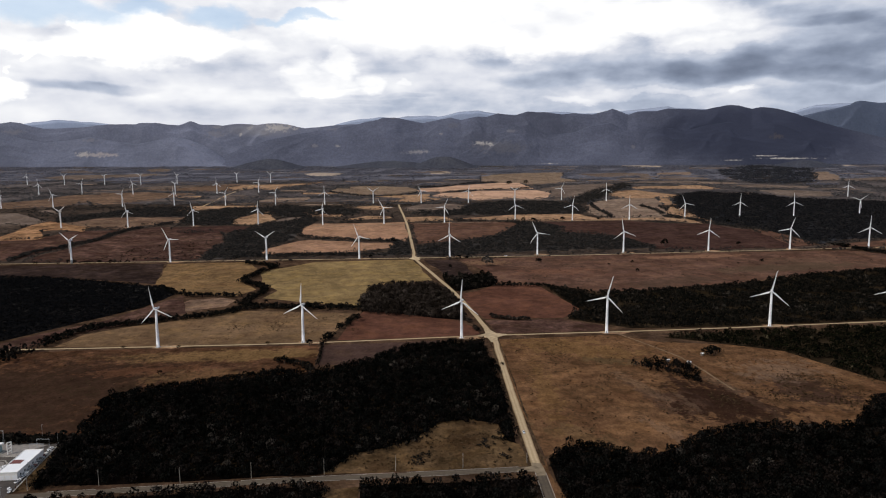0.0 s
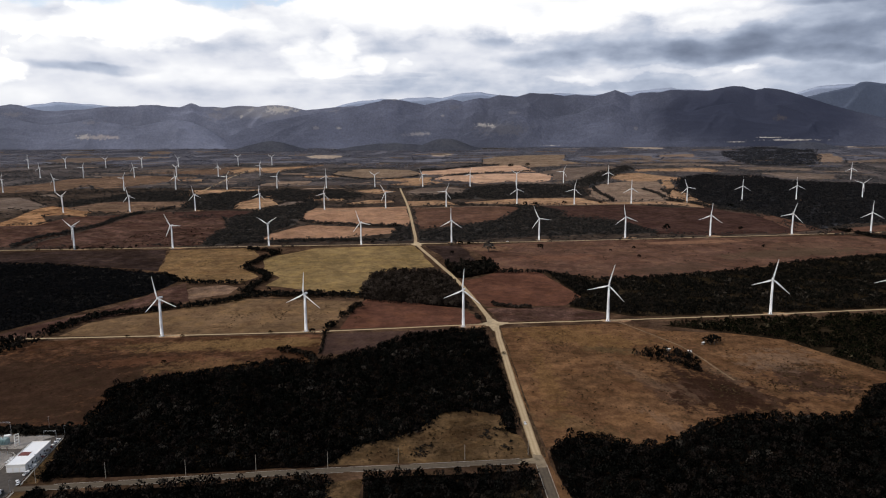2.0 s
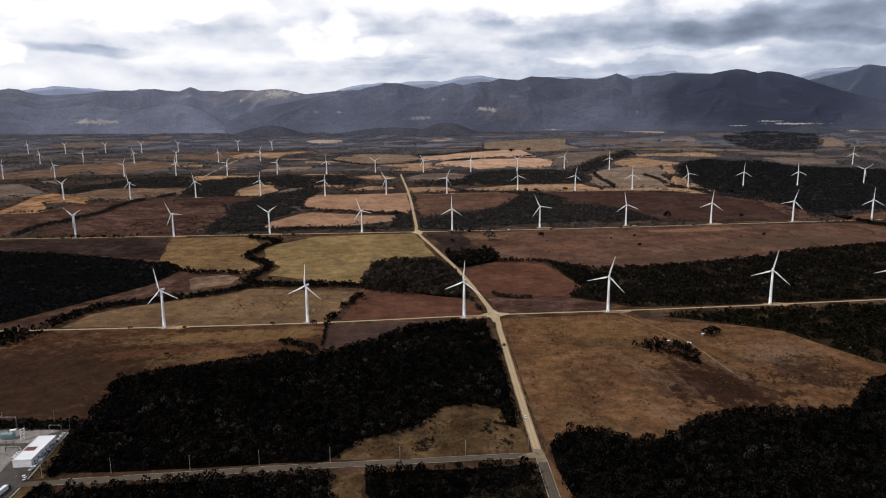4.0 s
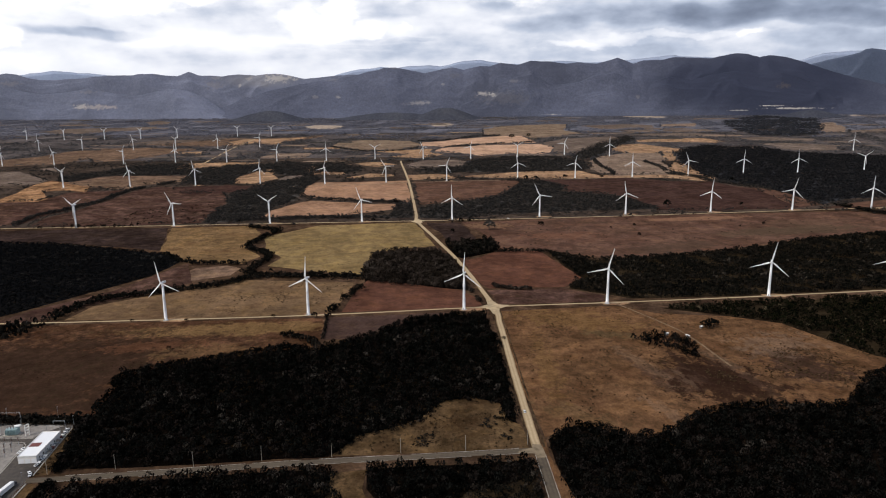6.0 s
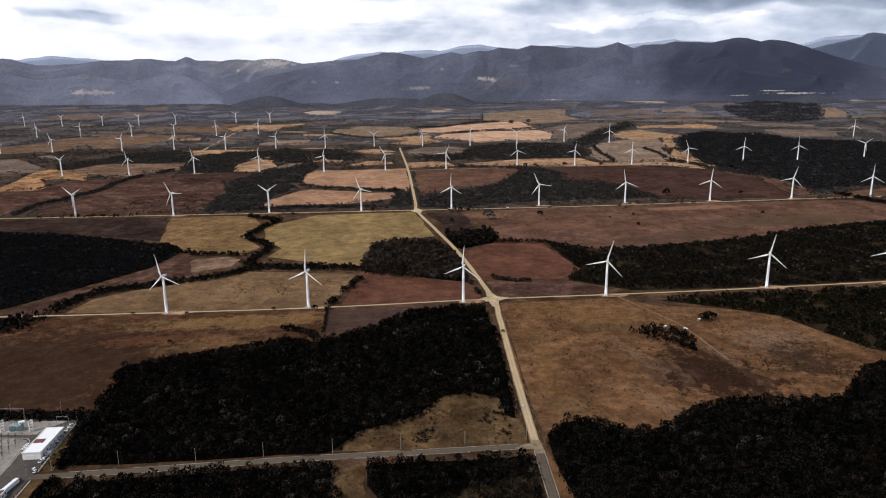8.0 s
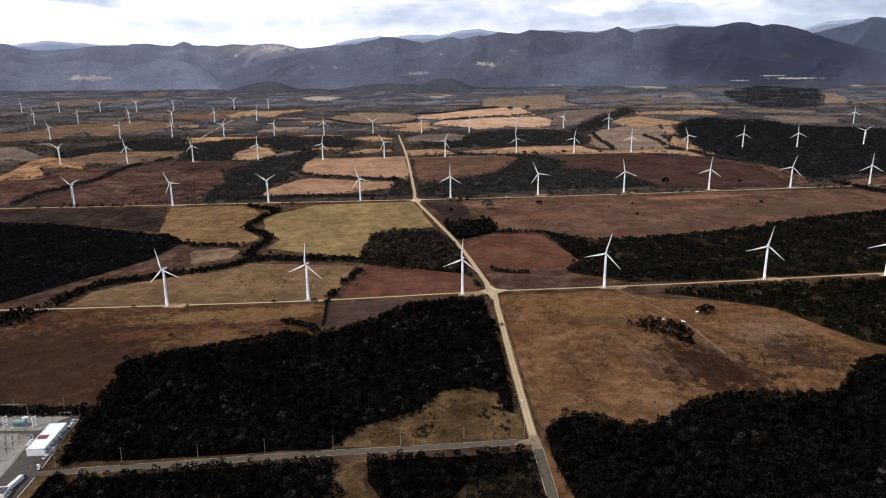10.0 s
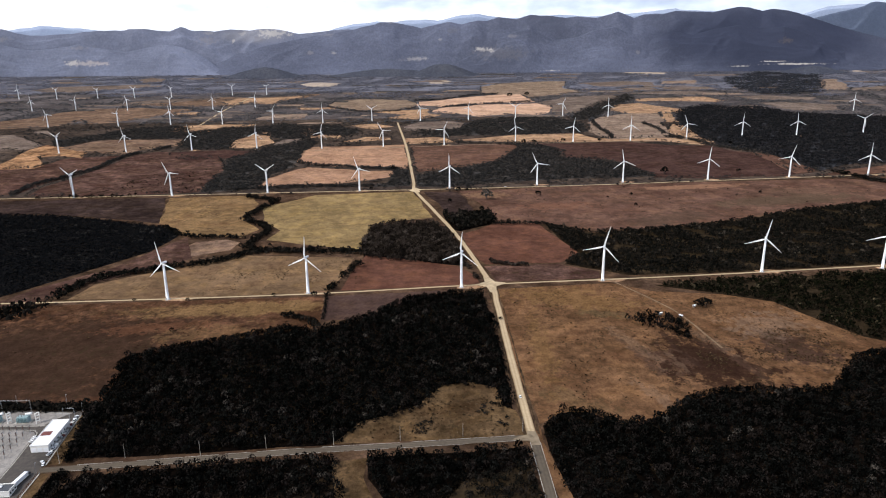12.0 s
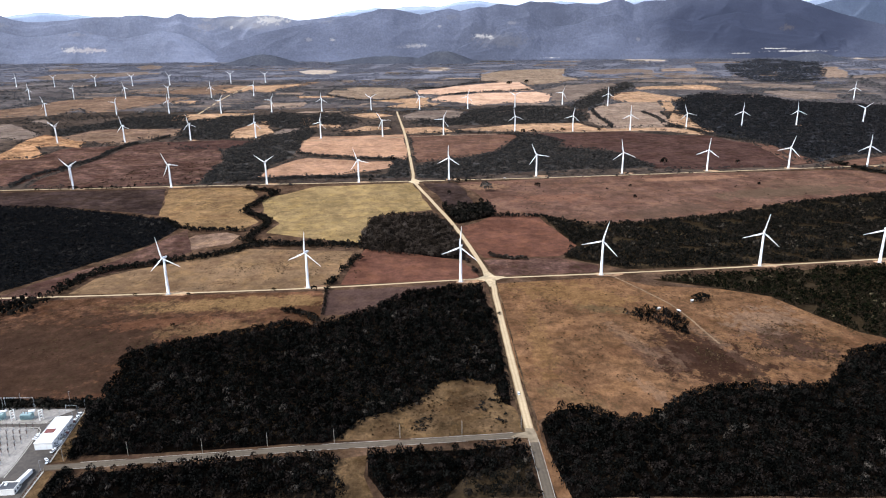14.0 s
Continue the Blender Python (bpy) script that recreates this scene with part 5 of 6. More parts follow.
# ---- bushes along the field edges ----
def field_edges():
    """Bushes in broken lines along the bounds of the farther fields."""
    rows = []
    for k, corners in enumerate(FIELDS):
        y = sum(q[1] for q in corners) / len(corners)
        if 1330 < y < 3600:
            rows.append(np.array(outline(corners, 7.0, 4.0, k)))
    xy = np.concatenate(rows)
    xy = xy[rough_noise(xy, 120, 71) + RNG.uniform(-0.25, 0.25, len(xy)) > 0.52]
    far = xy[:, 1] > 2300
    planted("hedgerow", xy[~far], 2.6, 1, LEAF_PLAIN, "broken dark line of bushes along field edges", "hedge", 0.5)
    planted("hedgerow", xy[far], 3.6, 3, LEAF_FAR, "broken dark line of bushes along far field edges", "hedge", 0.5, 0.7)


field_edges()


# ---- narrow plots on the far plain ----
def far_plots(n):
    r = random.Random(12)
    for _ in range(n):
        y = r.uniform(2350, 4600)
        x = r.uniform(-0.66, 0.66) * y
        if any(inside(np.array([(x, y)]), f)[0] for f in FIELDS):
            continue
        w, d = r.uniform(60, 260) * (y / 3400), r.uniform(22, 75) * (y / 3400)
        k = r.uniform(-0.25, 0.25)
        corners = [(x - w / 2, y - d / 2 + k * w * 0.3), (x + w / 2, y - d / 2 - k * w * 0.3), (x + w * r.uniform(0.35, 0.55), y + d / 2), (x - w * r.uniform(0.3, 0.55), y + d / 2)]
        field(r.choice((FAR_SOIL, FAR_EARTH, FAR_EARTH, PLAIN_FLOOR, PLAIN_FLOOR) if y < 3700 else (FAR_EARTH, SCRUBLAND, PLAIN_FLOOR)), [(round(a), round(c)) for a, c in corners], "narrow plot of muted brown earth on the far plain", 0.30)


far_plots(170)


# ---- scrub and lone bushes over the open plain ----
def open_scrub():
    """Scrub in drifts over the plain, between the fields and woods."""
    c = [(-1700, 1290), (1750, 1290), (3400, 4650), (-3400, 4650)]
    xy = sown(c, 11.5)
    keep = rough_noise(xy, 300, 41) * 0.45 + rough_noise(xy, 110, 42) * 0.35 + rough_noise(xy, 37, 43) * 0.2 > 0.52 - 0.14 * np.clip((xy[:, 1] - 3500) / 900, 0, 1) + RNG.uniform(-0.10, 0.10, len(xy))
    xy = xy[keep]
    for f in FIELDS + WOODS:
        if max(q[1] for q in f) > 1280:
            xy = xy[~inside(xy, f)]
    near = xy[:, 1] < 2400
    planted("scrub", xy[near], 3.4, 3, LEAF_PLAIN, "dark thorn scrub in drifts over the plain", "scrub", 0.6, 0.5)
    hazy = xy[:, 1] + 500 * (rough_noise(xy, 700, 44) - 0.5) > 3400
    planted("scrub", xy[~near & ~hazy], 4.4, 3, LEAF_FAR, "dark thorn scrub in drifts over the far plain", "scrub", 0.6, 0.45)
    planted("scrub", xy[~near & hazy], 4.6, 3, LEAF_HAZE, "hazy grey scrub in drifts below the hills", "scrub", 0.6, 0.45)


def tufts_on(corners, spacing, radius, most, seed, material, label, detail=2, even=0.28):
    xy = sown(corners, spacing)
    xy = xy[rough_noise(xy, 40, seed) + RNG.uniform(0, even, len(xy)) > most]
    planted("shrubs", xy, radius, detail, material, label, "shrubs", 0.6, 0.7)


open_scrub()

# ---- roads ----
strip("road", MAIN_ROAD, 6.8, DIRT, 0.24, "pale dusty dirt road with wheel tracks")
strip("road", EXIT_ROAD, 6.7, ASPHALT, 0.22, "worn grey asphalt road with dusty edges", 0.2)
strip("road", SOUTH_ROAD, 6.5, ASPHALT, 0.20, "worn grey asphalt road with dusty edges", 0.2)
strip("road", FIRST_ROW_ROAD, 4.0, DIRT, 0.20, "pale dirt service road along the turbines")
strip("road", SECOND_ROW_ROAD, 4.8, DIRT, 0.20, "pale dirt service road along the turbines")
strip("road", THIRD_ROW_ROAD, 4.5, TRACK, 0.22, "tan dirt track along the turbines")
strip("road", [(206, 793), (240, 720), (255, 676), (266, 594)], 2.2, WORN_TRACK, 0.18, "narrow dirt track across the pasture")
strip("road", FAR_ROAD, 8.0, DIRT, 0.22, "pale dirt road on the far plain")


# ---- wind turbines ----
def blade_mesh():
    """A tapered, twisted blade along z with a round root; the chord lies in the rotor's plane."""
    bm = bmesh.new()
    rows = []
    for s, chord, thick, twist in ((0.6, 1.2, 1.1, 0), (2.0, 1.3, 1.05, 6), (5.0, 2.2, 0.5, 16), (9.0, 1.75, 0.34, 10), (14.0, 1.28, 0.26, 6),
                                   (19.0, 0.88, 0.18, 3), (23.5, 0.58, 0.12, 1), (25.4, 0.36, 0.07, 0), (26.0, 0.12, 0.04, 0)):
        ring = []
        for i in range(10):
            a = 2 * math.pi * i / 10
            x, y = math.cos(a) * chord / 2 - (chord - 1.1) * 0.22, math.sin(a) * thick / 2
            c, q = math.cos(radians(twist)), math.sin(radians(twist))
            ring.append(bm.verts.new((x * c - y * q, x * q + y * c, s)))
        rows.append(ring)
    for a, b in zip(rows, rows[1:]):
        for i in range(10):
            bm.faces.new((a[i], a[(i + 1) % 10], b[(i + 1) % 10], b[i])).smooth = True
    bm.faces.new(rows[0][::-1]), bm.faces.new(rows[-1])
    return mesh_of("blade", bm, WHITE)


def tower_mesh():
    bm = bmesh.new()
    n = 24
    prof = [(0, 2.1), (0.3, 2.1), (0.32, 1.75), (14, 1.6), (14.05, 1.605), (14.25, 1.605), (14.3, 1.59), (28, 1.4), (28.05, 1.405), (28.25, 1.405), (28.3, 1.39), (42.6, 1.15)]
    rings = [[bm.verts.new((math.cos(2 * math.pi * i / n) * r, math.sin(2 * math.pi * i / n) * r, z)) for i in range(n)] for z, r in prof]
    for a, b in zip(rings, rings[1:]):
        for i in range(n):
            bm.faces.new((a[i], a[(i + 1) % n], b[(i + 1) % n], b[i])).smooth = True
    bm.faces.new(rings[-1])
    return mesh_of("tower", bm, WHITE)


def nacelle_mesh():
    bm = bmesh.new()
    box(bm, 0, 1.6, 44.1, 2.3, 7.2, 2.6, 0.45)
    for v in bm.verts:
        if v.co.y > 3:
            v.co.x *= 0.8
            v.co.z = 44.3 + (v.co.z - 44.3) * 0.8
    return mesh_of("nacelle", bm, WHITE)


def hub_mesh():
    bm = bmesh.new()
    prof = [(-2.0, 1.05), (-2.9, 1.15), (-3.6, 0.95), (-4.1, 0.55), (-4.3, 0.1)]
    rings = [[bm.verts.new((math.cos(2 * math.pi * i / 16) * r, y, 44 + math.sin(2 * math.pi * i / 16) * r)) for i in range(16)] for y, r in prof]
    for a, b in zip(rings, rings[1:]):
        for i in range(16):
            bm.faces.new((a[i], a[(i + 1) % 16], b[(i + 1) % 16], b[i])).smooth = True
    bm.faces.new(rings[-1]), bm.faces.new(rings[0][::-1])
    return mesh_of("hub", bm, WHITE)


def base_mesh():
    bm = bmesh.new()
    bmesh.ops.create_cone(bm, cap_ends=True, segments=16, radius1=3.6, radius2=3.3, depth=1.0, matrix=Matrix.Translation((0, 0, 0.0)))
    return mesh_of("foundation", bm, CONCRETE)


def door_mesh():
    bm = bmesh.new()
    box(bm, 0, -1.76, 1.6, 0.9, 0.14, 2.1, 0.04)
    return mesh_of("tower_door", bm, STEEL)


BLADE, TOWER, NACELLE, HUB, BASE, DOOR = blade_mesh(), tower_mesh(), nacelle_mesh(), hub_mesh(), base_mesh(), door_mesh()
ROTOR_YAW = -20.0


def wind_turbine(x, y, phase):
    """A three-bladed turbine, hub 44 m up, its rotor stopped with one blade phase degrees clockwise from upright."""
    e = tagged(new("wind_turbine"), "white three-bladed wind turbine on a tapered tubular tower", "wind turbine", "turbines of the wind farm")
    e.matrix_basis = pose(x, y, ground_z(y) + 0.1, 0, 0, ROTOR_YAW + 5 * noise.noise(Vector((x * 0.01, y * 0.01, 0))))
    shared("tower", TOWER, e)
    shared("foundation", BASE, e, None, "round concrete foundation")
    shared("tower_door", DOOR, e, None, "grey steel door")
    shared("nacelle", NACELLE, e)
    shared("hub", HUB, e)
    for k in range(3):
        shared("blade", BLADE, e, pose(0, -3.0, 44, 0, phase + 120 * k, 0))


ROW_A = [(-314, 737, -14), (-156, 753, 3), (24, 769, 4), (197, 789, 14), (404, 816, 10)]
ROW_B = [(-699, 1280, 62), (-516, 1289, -32), (-337, 1309, 58), (-159, 1319, -22), (18, 1338, 0), (195, 1361, -26), (374, 1381, -10), (555, 1399, 5), (734, 1418, 15), (908, 1431, 0)]
ROW_C = [(-1010, 1811, 57), (-835, 1817, -14), (-668, 1839, -14), (-496, 1851, 7), (-321, 1853, 14), (-156, 1876, -35), (11, 1894, 25), (213, 1940, -10), (376, 1937, 11), (542, 1951, 0), (709, 1972, -20), (883, 2005, 2), (1044, 2008, -5), (1270, 2059, 50)]
ROW_D = [(-1488, 2314, 20), (-1324, 2335, -25), (-1095, 2352, 33), (-931, 2389, 0), (-749, 2379, 35), (-576, 2384, 30), (-408, 2407, 0), (-239, 2429, 60), (-69, 2436, -30), (100, 2442, 15), (269, 2466, 60), (451, 2544, 25), (607, 2498, 0), (1568, 2624, 0)]
ROW_E = [(-1647, 2809, 0), (-1480, 2829, 30), (-1274, 2837, -20), (-1098, 2835, 60), (-925, 2834, 0), (-767, 2889, 25)]
ROW_F = [(-1999, 3321, 10), (-1812, 3308, 60), (-1611, 3293, 60), (-1451, 3322, 60), (-1286, 3351, -45), (-1013, 3416, 60), (-842, 3403, 60)]
ROW_A.append((562, 825, 10))
for turbine_row in (ROW_A, ROW_B, ROW_C, ROW_D, ROW_E, ROW_F):
    for tx, ty, phase in turbine_row:
        wind_turbine(tx, ty, phase)


# ---- bare pads beside the turbines ----
def pad(x, y, long, deep):
    ob = sheet("pad", [(x - 5, y - deep / 2), (x + long * 0.6, y - deep / 2 - 1), (x + long, y + 1), (x + long * 0.5, y + deep / 2 + 2), (x - 6, y + deep / 2)], SOIL_TAN, 0.16, 4, 1.6, int(x))
    tagged(ob, "bare pale earth pad beside a turbine", "ground", kind="structure")


for tx, ty, phase in ROW_A:
    pad(tx, ty + 1, 30, 11)
for tx, ty, phase in ROW_B:
    pad(tx, ty + 1, 26, 12)
for tx, ty, phase in ROW_C:
    pad(tx, ty + 1, 24, 14)

# ---- verges, kerbs ----
VERGE = land("weedy_verge", (0.030, 0.020, 0.012), (0.052, 0.034, 0.020), (0.085, 0.056, 0.032), tufts=0.6, broad=0.05, seed=31)


def beside(pts, off):
    """A line beside another, off metres to the right of its course."""
    line = [Vector(q) for q in pts]
    out = []
    for i, q in enumerate(line):
        d = (line[min(i + 1, len(line) - 1)] - line[max(i - 1, 0)]).normalized()
        out.append((q.x + d.y * off, q.y - d.x * off))
    return out


EDGED_ROAD = [(52, 442.6), (46, 441.7), (-35, 434.2), (-104, 428), (-187, 418), (-259, 410), (-272, 408)]
tagged(strip("verge", beside(MAIN_ROAD[:6], 5.6), 1.3, VERGE, 0.19, "dark weedy ditch beside the dirt road", 1.0), kind="structure")
tagged(strip("verge", beside(MAIN_ROAD[:6], -4.9), 1.5, VERGE, 0.19, "dark weedy verge beside the dirt road", 1.0), kind="structure")
DUST = plain("dusty_junction", (0.20, 0.155, 0.103), 0.95, grain=0.35, scale=0.25, spec=0.0)
tagged(sheet("road", [(50, 440), (56, 444.8), (62.6, 447), (63.4, 452), (69.6, 451), (70.7, 440), (70.7, 433), (64.4, 433), (63.6, 438.5), (57, 439.2)], DUST, 0.33, 3, 0.9, 12), "dusty apron where the dirt road meets the asphalt", "road", kind="structure")


def broken_kerb(pts, off, width, gaps, seed):
    """Edging along a road in stretches, with gaps where soil covers it."""
    r = random.Random(seed)
    line = smooth_line(beside(pts, off), 4.0)
    i = 0
    while i < len(line) - 3:
        n = r.randint(4, 12)
        run = [tuple(q) for q in line[i:i + n]]
        if len(run) > 2:
            tagged(strip("kerb", run, width, CONCRETE, 0.30, "pale worn concrete edging of the asphalt road", 0.12), category="kerb", kind="structure")
        i += n - 1 + (r.randint(1, 3) if r.random() < gaps else 0)


broken_kerb(EDGED_ROAD, 3.5, 0.38, 0.3, 4)
broken_kerb(EDGED_ROAD, -3.5, 0.34, 0.9, 5)
KERBED_EXIT = [(67.4, 437), (68.5, 399), (69.1, 373), (69.9, 330)]
tagged(strip("kerb", beside(KERBED_EXIT, -3.6), 0.4, CONCRETE, 0.30, "pale worn concrete edging of the asphalt road", 0.15), category="kerb", kind="structure")
broken_kerb(KERBED_EXIT, 3.6, 0.45, 0.5, 9)

APRON = plain("dirt_apron", (0.44, 0.335, 0.205), 0.95, grain=0.3, scale=0.3, spec=0.0)
tagged(sheet("road", [(44, 776), (54, 770), (57, 752), (64, 752), (66, 772), (78, 781), (78, 785), (66, 788), (58, 806), (52, 806), (53, 788), (44, 781)], APRON, 0.31, 5, 0.8, 7), "pale widened dirt crossing", "road", kind="structure")
tagged(sheet("road", [(-62, 1319), (-48, 1300), (-40, 1303), (-42, 1318), (-30, 1325), (-42, 1331), (-50, 1345), (-57, 1344), (-56, 1330)], APRON, 0.31, 6, 1.0, 8), "pale widened dirt crossing", "road", kind="structure")
hedge([(44, 800), (42, 815), (38, 835), (32, 850)], 4, 1.8, 1.9, 1, LEAF_BARE, 'leafless roadside bushes by the crossing')
hedge([(66, 868), (74, 858), (92, 852), (110, 850)], 5, 2.2, 2.2, 1, LEAF_BARE, 'low leafless bushes between the fields')
hedge([(-134, 752), (-132, 735), (-128, 700), (-126, 672)], 2.5, 2.6, 1.5, 1, LEAF_MID, 'sparse line of bushes beside the ploughed patch')

# ---- shrubs and grass clumps on the open land ----
TUFT = foliage("dry_tuft", (0.018, 0.011, 0.006), (0.038, 0.024, 0.012), (0.065, 0.042, 0.022), (0.12, 0.08, 0.045), 0.3, 0.3)
tufts_on([(76, 520), (80, 770), (200, 785), (380, 700), (420, 640), (350, 550), (240, 540), (200, 505), (120, 490)], 4.2, 0.62, 1.20, 51, TUFT, "small dry brown tufts dotted over the pasture", even=0.9)
tufts_on([(290, 560), (290, 640), (420, 640), (400, 570)], 2.6, 0.6, 0.72, 52, TUFT, "small dark shrubs dotted over the pasture")
tufts_on([(-60, 440), (50, 446), (45, 520), (0, 545), (-35, 500)], 3.2, 0.6, 1.02, 53, TUFT, "small dry shrubs in the roadside clearing", even=0.9)
tufts_on([(-45, 445), (-10, 450), (-5, 480), (-30, 478)], 3.0, 1.0, 0.75, 58, LEAF_MID, "dark bushes with pale dead wood in the clearing")
tufts_on([(20, 455), (52, 460), (52, 520), (35, 500)], 4.5, 1.3, 0.72, 59, LEAF_MID, "dark bushes at the edge of the clearing")
tufts_on([(-500, 590), (-290, 560), (-160, 700), (-480, 715)], 5.0, 0.6, 1.22, 54, TUFT, "small dry brown tufts dotted over the pasture", even=0.9)
tufts_on([(-300, 760), (-100, 780), (-90, 880), (-200, 900)], 5.0, 0.7, 0.84, 55, TUFT, "small dark shrubs dotted over the hay field")
tufts_on([(80, 1080), (560, 1130), (900, 1300), (500, 1370), (60, 1330)], 12.0, 1.0, 0.90, 56, LEAF_MID, "small dark shrubs dotted over the bare field")
tufts_on([(-700, 1310), (-350, 1320), (-420, 1650), (-640, 1500)], 8.0, 1.5, 0.70, 57, LEAF_MID, "rough dark shrubs on the heath")

# scorched, weedy streaks across the pasture
for (ax, ay), (bx, by), wide, seed in (((223, 609), (278, 531), 16, 71), ((237, 590), (244, 522), 14, 72), ((197, 567), (204, 522), 6, 73), ((317, 623), (348, 564), 22, 74), ((344, 631), (338, 565), 18, 75)):
    tufts_on([(ax, ay - wide), (bx, by - wide), (bx + wide, by), (bx, by + wide), (ax, ay + wide)], 2.4, 0.62, 0.72, seed, TUFT, "dark dry weeds in a scorched streak", even=0.4)

hedge([(-420, 499), (-353, 494), (-300, 491), (-284, 492), (-270, 490)], 6, 1.8, 2.2, 1, LEAF_MID, 'dark hedgerow behind the substation fence')

hedge([(50, 486), (46, 518), (26, 528), (-2, 524), (-20, 490), (-42, 477), (-62, 466), (-78, 440)], 9, 3.2, 1.5, 0, LEAF, 'straggling dark bushes round the clearing')
hedge([(78, 460), (93, 478), (114, 480), (136, 462), (157, 461), (179, 476), (194, 492), (232, 510), (272, 508), (324, 512), (348, 534), (384, 572), (446, 592)], 6, 3.0, 1.7, 0, LEAF, 'straggling dark bushes where the thicket meets the pasture')
hedge([(-290, 560), (-292, 582), (-260, 604), (-198, 630), (-162, 650), (-126, 641), (-86, 672), (-40, 726), (10, 748)], 6, 3.0, 1.7, 0, LEAF, 'straggling dark bushes at the edge of the thicket')

# ---- lone trees ----
def crown_mesh(seed, n=170):
    q = leaf_cloud(n, 0.15, seed, 0.8, False).reshape(-1, 3)
    me = bpy.data.meshes.new("crown")
    me.from_pydata([tuple(v) for v in q], [], [(4 * i, 4 * i + 1, 4 * i + 2, 4 * i + 3) for i in range(len(q) // 4)])
    return me


def trunk_mesh(seed):
    r = random.Random(seed)
    bm = bmesh.new()
    rod(bm, (0, 0, -0.15), (0.03, 0.02, 0.55), 0.07, 0.05, 7)
    for k in range(5):
        a = k * 1.26 + r.uniform(-0.4, 0.4)
        rod(bm, (0.03, 0.02, 0.45 + 0.03 * k), (math.cos(a) * 0.55, math.sin(a) * 0.55, 0.95 + r.uniform(-0.1, 0.25)), 0.035, 0.012, 5)
    return mesh_of("trunk", bm, BARK)


CROWN_MESHES = [crown_mesh(s) for s in (301, 302, 303, 304)]
for crown_me in CROWN_MESHES:
    crown_me.materials.append(LEAF_MID)
GREY_CROWN = crown_mesh(305, 220)
GREY_CROWN.materials.append(foliage("bare_twigs", (0.055, 0.05, 0.043), (0.09, 0.08, 0.07), (0.09, 0.08, 0.07), (0.11, 0.1, 0.09), 0.3))
TRUNKS = [trunk_mesh(s) for s in (1, 2, 3, 4)]


def tree(x, y, radius, tall=1.0, grey=False, label="lone dark-crowned tree in the fields"):
    e = tagged(new("tree"), label, "tree", "lone trees")
    k = int(abs(x * 7 + y * 3)) % 4
    e.matrix_basis = pose(x, y, ground_z(y) + 0.1, 0, 0, (x * 37) % 360) @ Matrix.Diagonal((radius, radius, radius * tall, 1))
    shared("trunk", TRUNKS[k], e)
    shared("crown", GREY_CROWN if grey else CROWN_MESHES[k], e, pose(0, 0, 0.25))


tree(85, 1237, 11, 0.9, True, "broad grey-twigged tree standing in the bare field")
for x, y, r in ((282, 702, 5), (289, 699, 6.5), (294, 704, 4.5), (284, 697, 4)):
    tree(x, y, r, 0.9, label="dark tree in a clump beside a tin-roofed shed")
for x, y, r in ((183, 1259, 6), (71, 1146, 5.5), (61, 1111, 6), (74, 1066, 7), (85, 1062, 6.5), (109, 1066, 4), (358, 1257, 3.5), (343, 1170, 4), (603, 1264, 3.5),
                (-147, 741, 4), (-131, 744, 3), (-106, 850, 5), (-137, 1324, 4), (35, 1307, 5), (51, 1306, 4), (17, 1214, 4), (648, 1469, 5), (485, 1462, 9)):
    tree(x, y, r)
for x, y, r in ((-350, 732, 2.2), (-289, 731, 2.4), (-194, 744, 2.6), (62, 668, 2.2), (-275, 645, 2.5), (-160, 676, 5), (-168, 679, 4), (-152, 674, 4),
                (232, 1905, 8), (347, 1932, 7), (449, 1928, 6), (262, 1912, 7), (324, 3230, 13), (409, 3279, 12), (786, 1850, 7), (-107, 1536, 6), (310, 1240, 2.5)):
    tree(x, y, r, 0.9)


# ---- sheds in the pasture ----
def shed(x, y, turn, long, wide):
    e = tagged(new("shed"), "small farm shed with a pale tin roof beside bushes", "shed", "farm sheds")
    e.matrix_basis = pose(x, y, ground_z(y) + 0.08, 0, 0, turn)
    bm = bmesh.new()
    box(bm, 0, 0, 1.0, long, wide, 2.4, 0.05)
    part("wall", bm, WOOD, e, "grey plank walls")
    for s in (-1, 1):
        bm = bmesh.new()
        bmesh.ops.create_cube(bm, size=1.0, matrix=pose(0, s * wide * 0.29, 2.55, -s * 18, 0, 0) @ Matrix.Diagonal((long + 0.9, wide * 0.66, 0.08, 1)))
        part("roof", bm, WHITE, e, "pale corrugated tin roof")
    bm = bmesh.new()
    box(bm, 0.6, -wide / 2 - 0.03, 0.9, 0.9, 0.08, 1.9, 0.02)
    part("door", bm, DARK, e)


shed(277, 699, 40, 3.6, 2.2)
shed(233, 678, 10, 3.6, 2.2)
shed(253, 671, -50, 3.6, 2.2)


# ---- poles along the asphalt road ----
def pole_meshes():
    bm = bmesh.new()
    rod(bm, (0, 0, -0.3), (0, 0, 11.2), 0.19, 0.11, 10)
    shaft = mesh_of("shaft", bm, CONCRETE)
    bm = bmesh.new()
    box(bm, 0, 0, 10.6, 2.2, 0.14, 0.16, 0.02)
    arm = mesh_of("crossarm", bm, WOOD)
    bm = bmesh.new()
    rod(bm, (0, 0, 0), (0, 0, 0.12), 0.09, 0.09, 8)
    rod(bm, (0, 0, 0.12), (0, 0, 0.28), 0.06, 0.05, 8)
    ins = mesh_of("insulator", bm, PORCELAIN)
    return shaft, arm, ins


SHAFT, ARM, INSULATOR = pole_meshes()


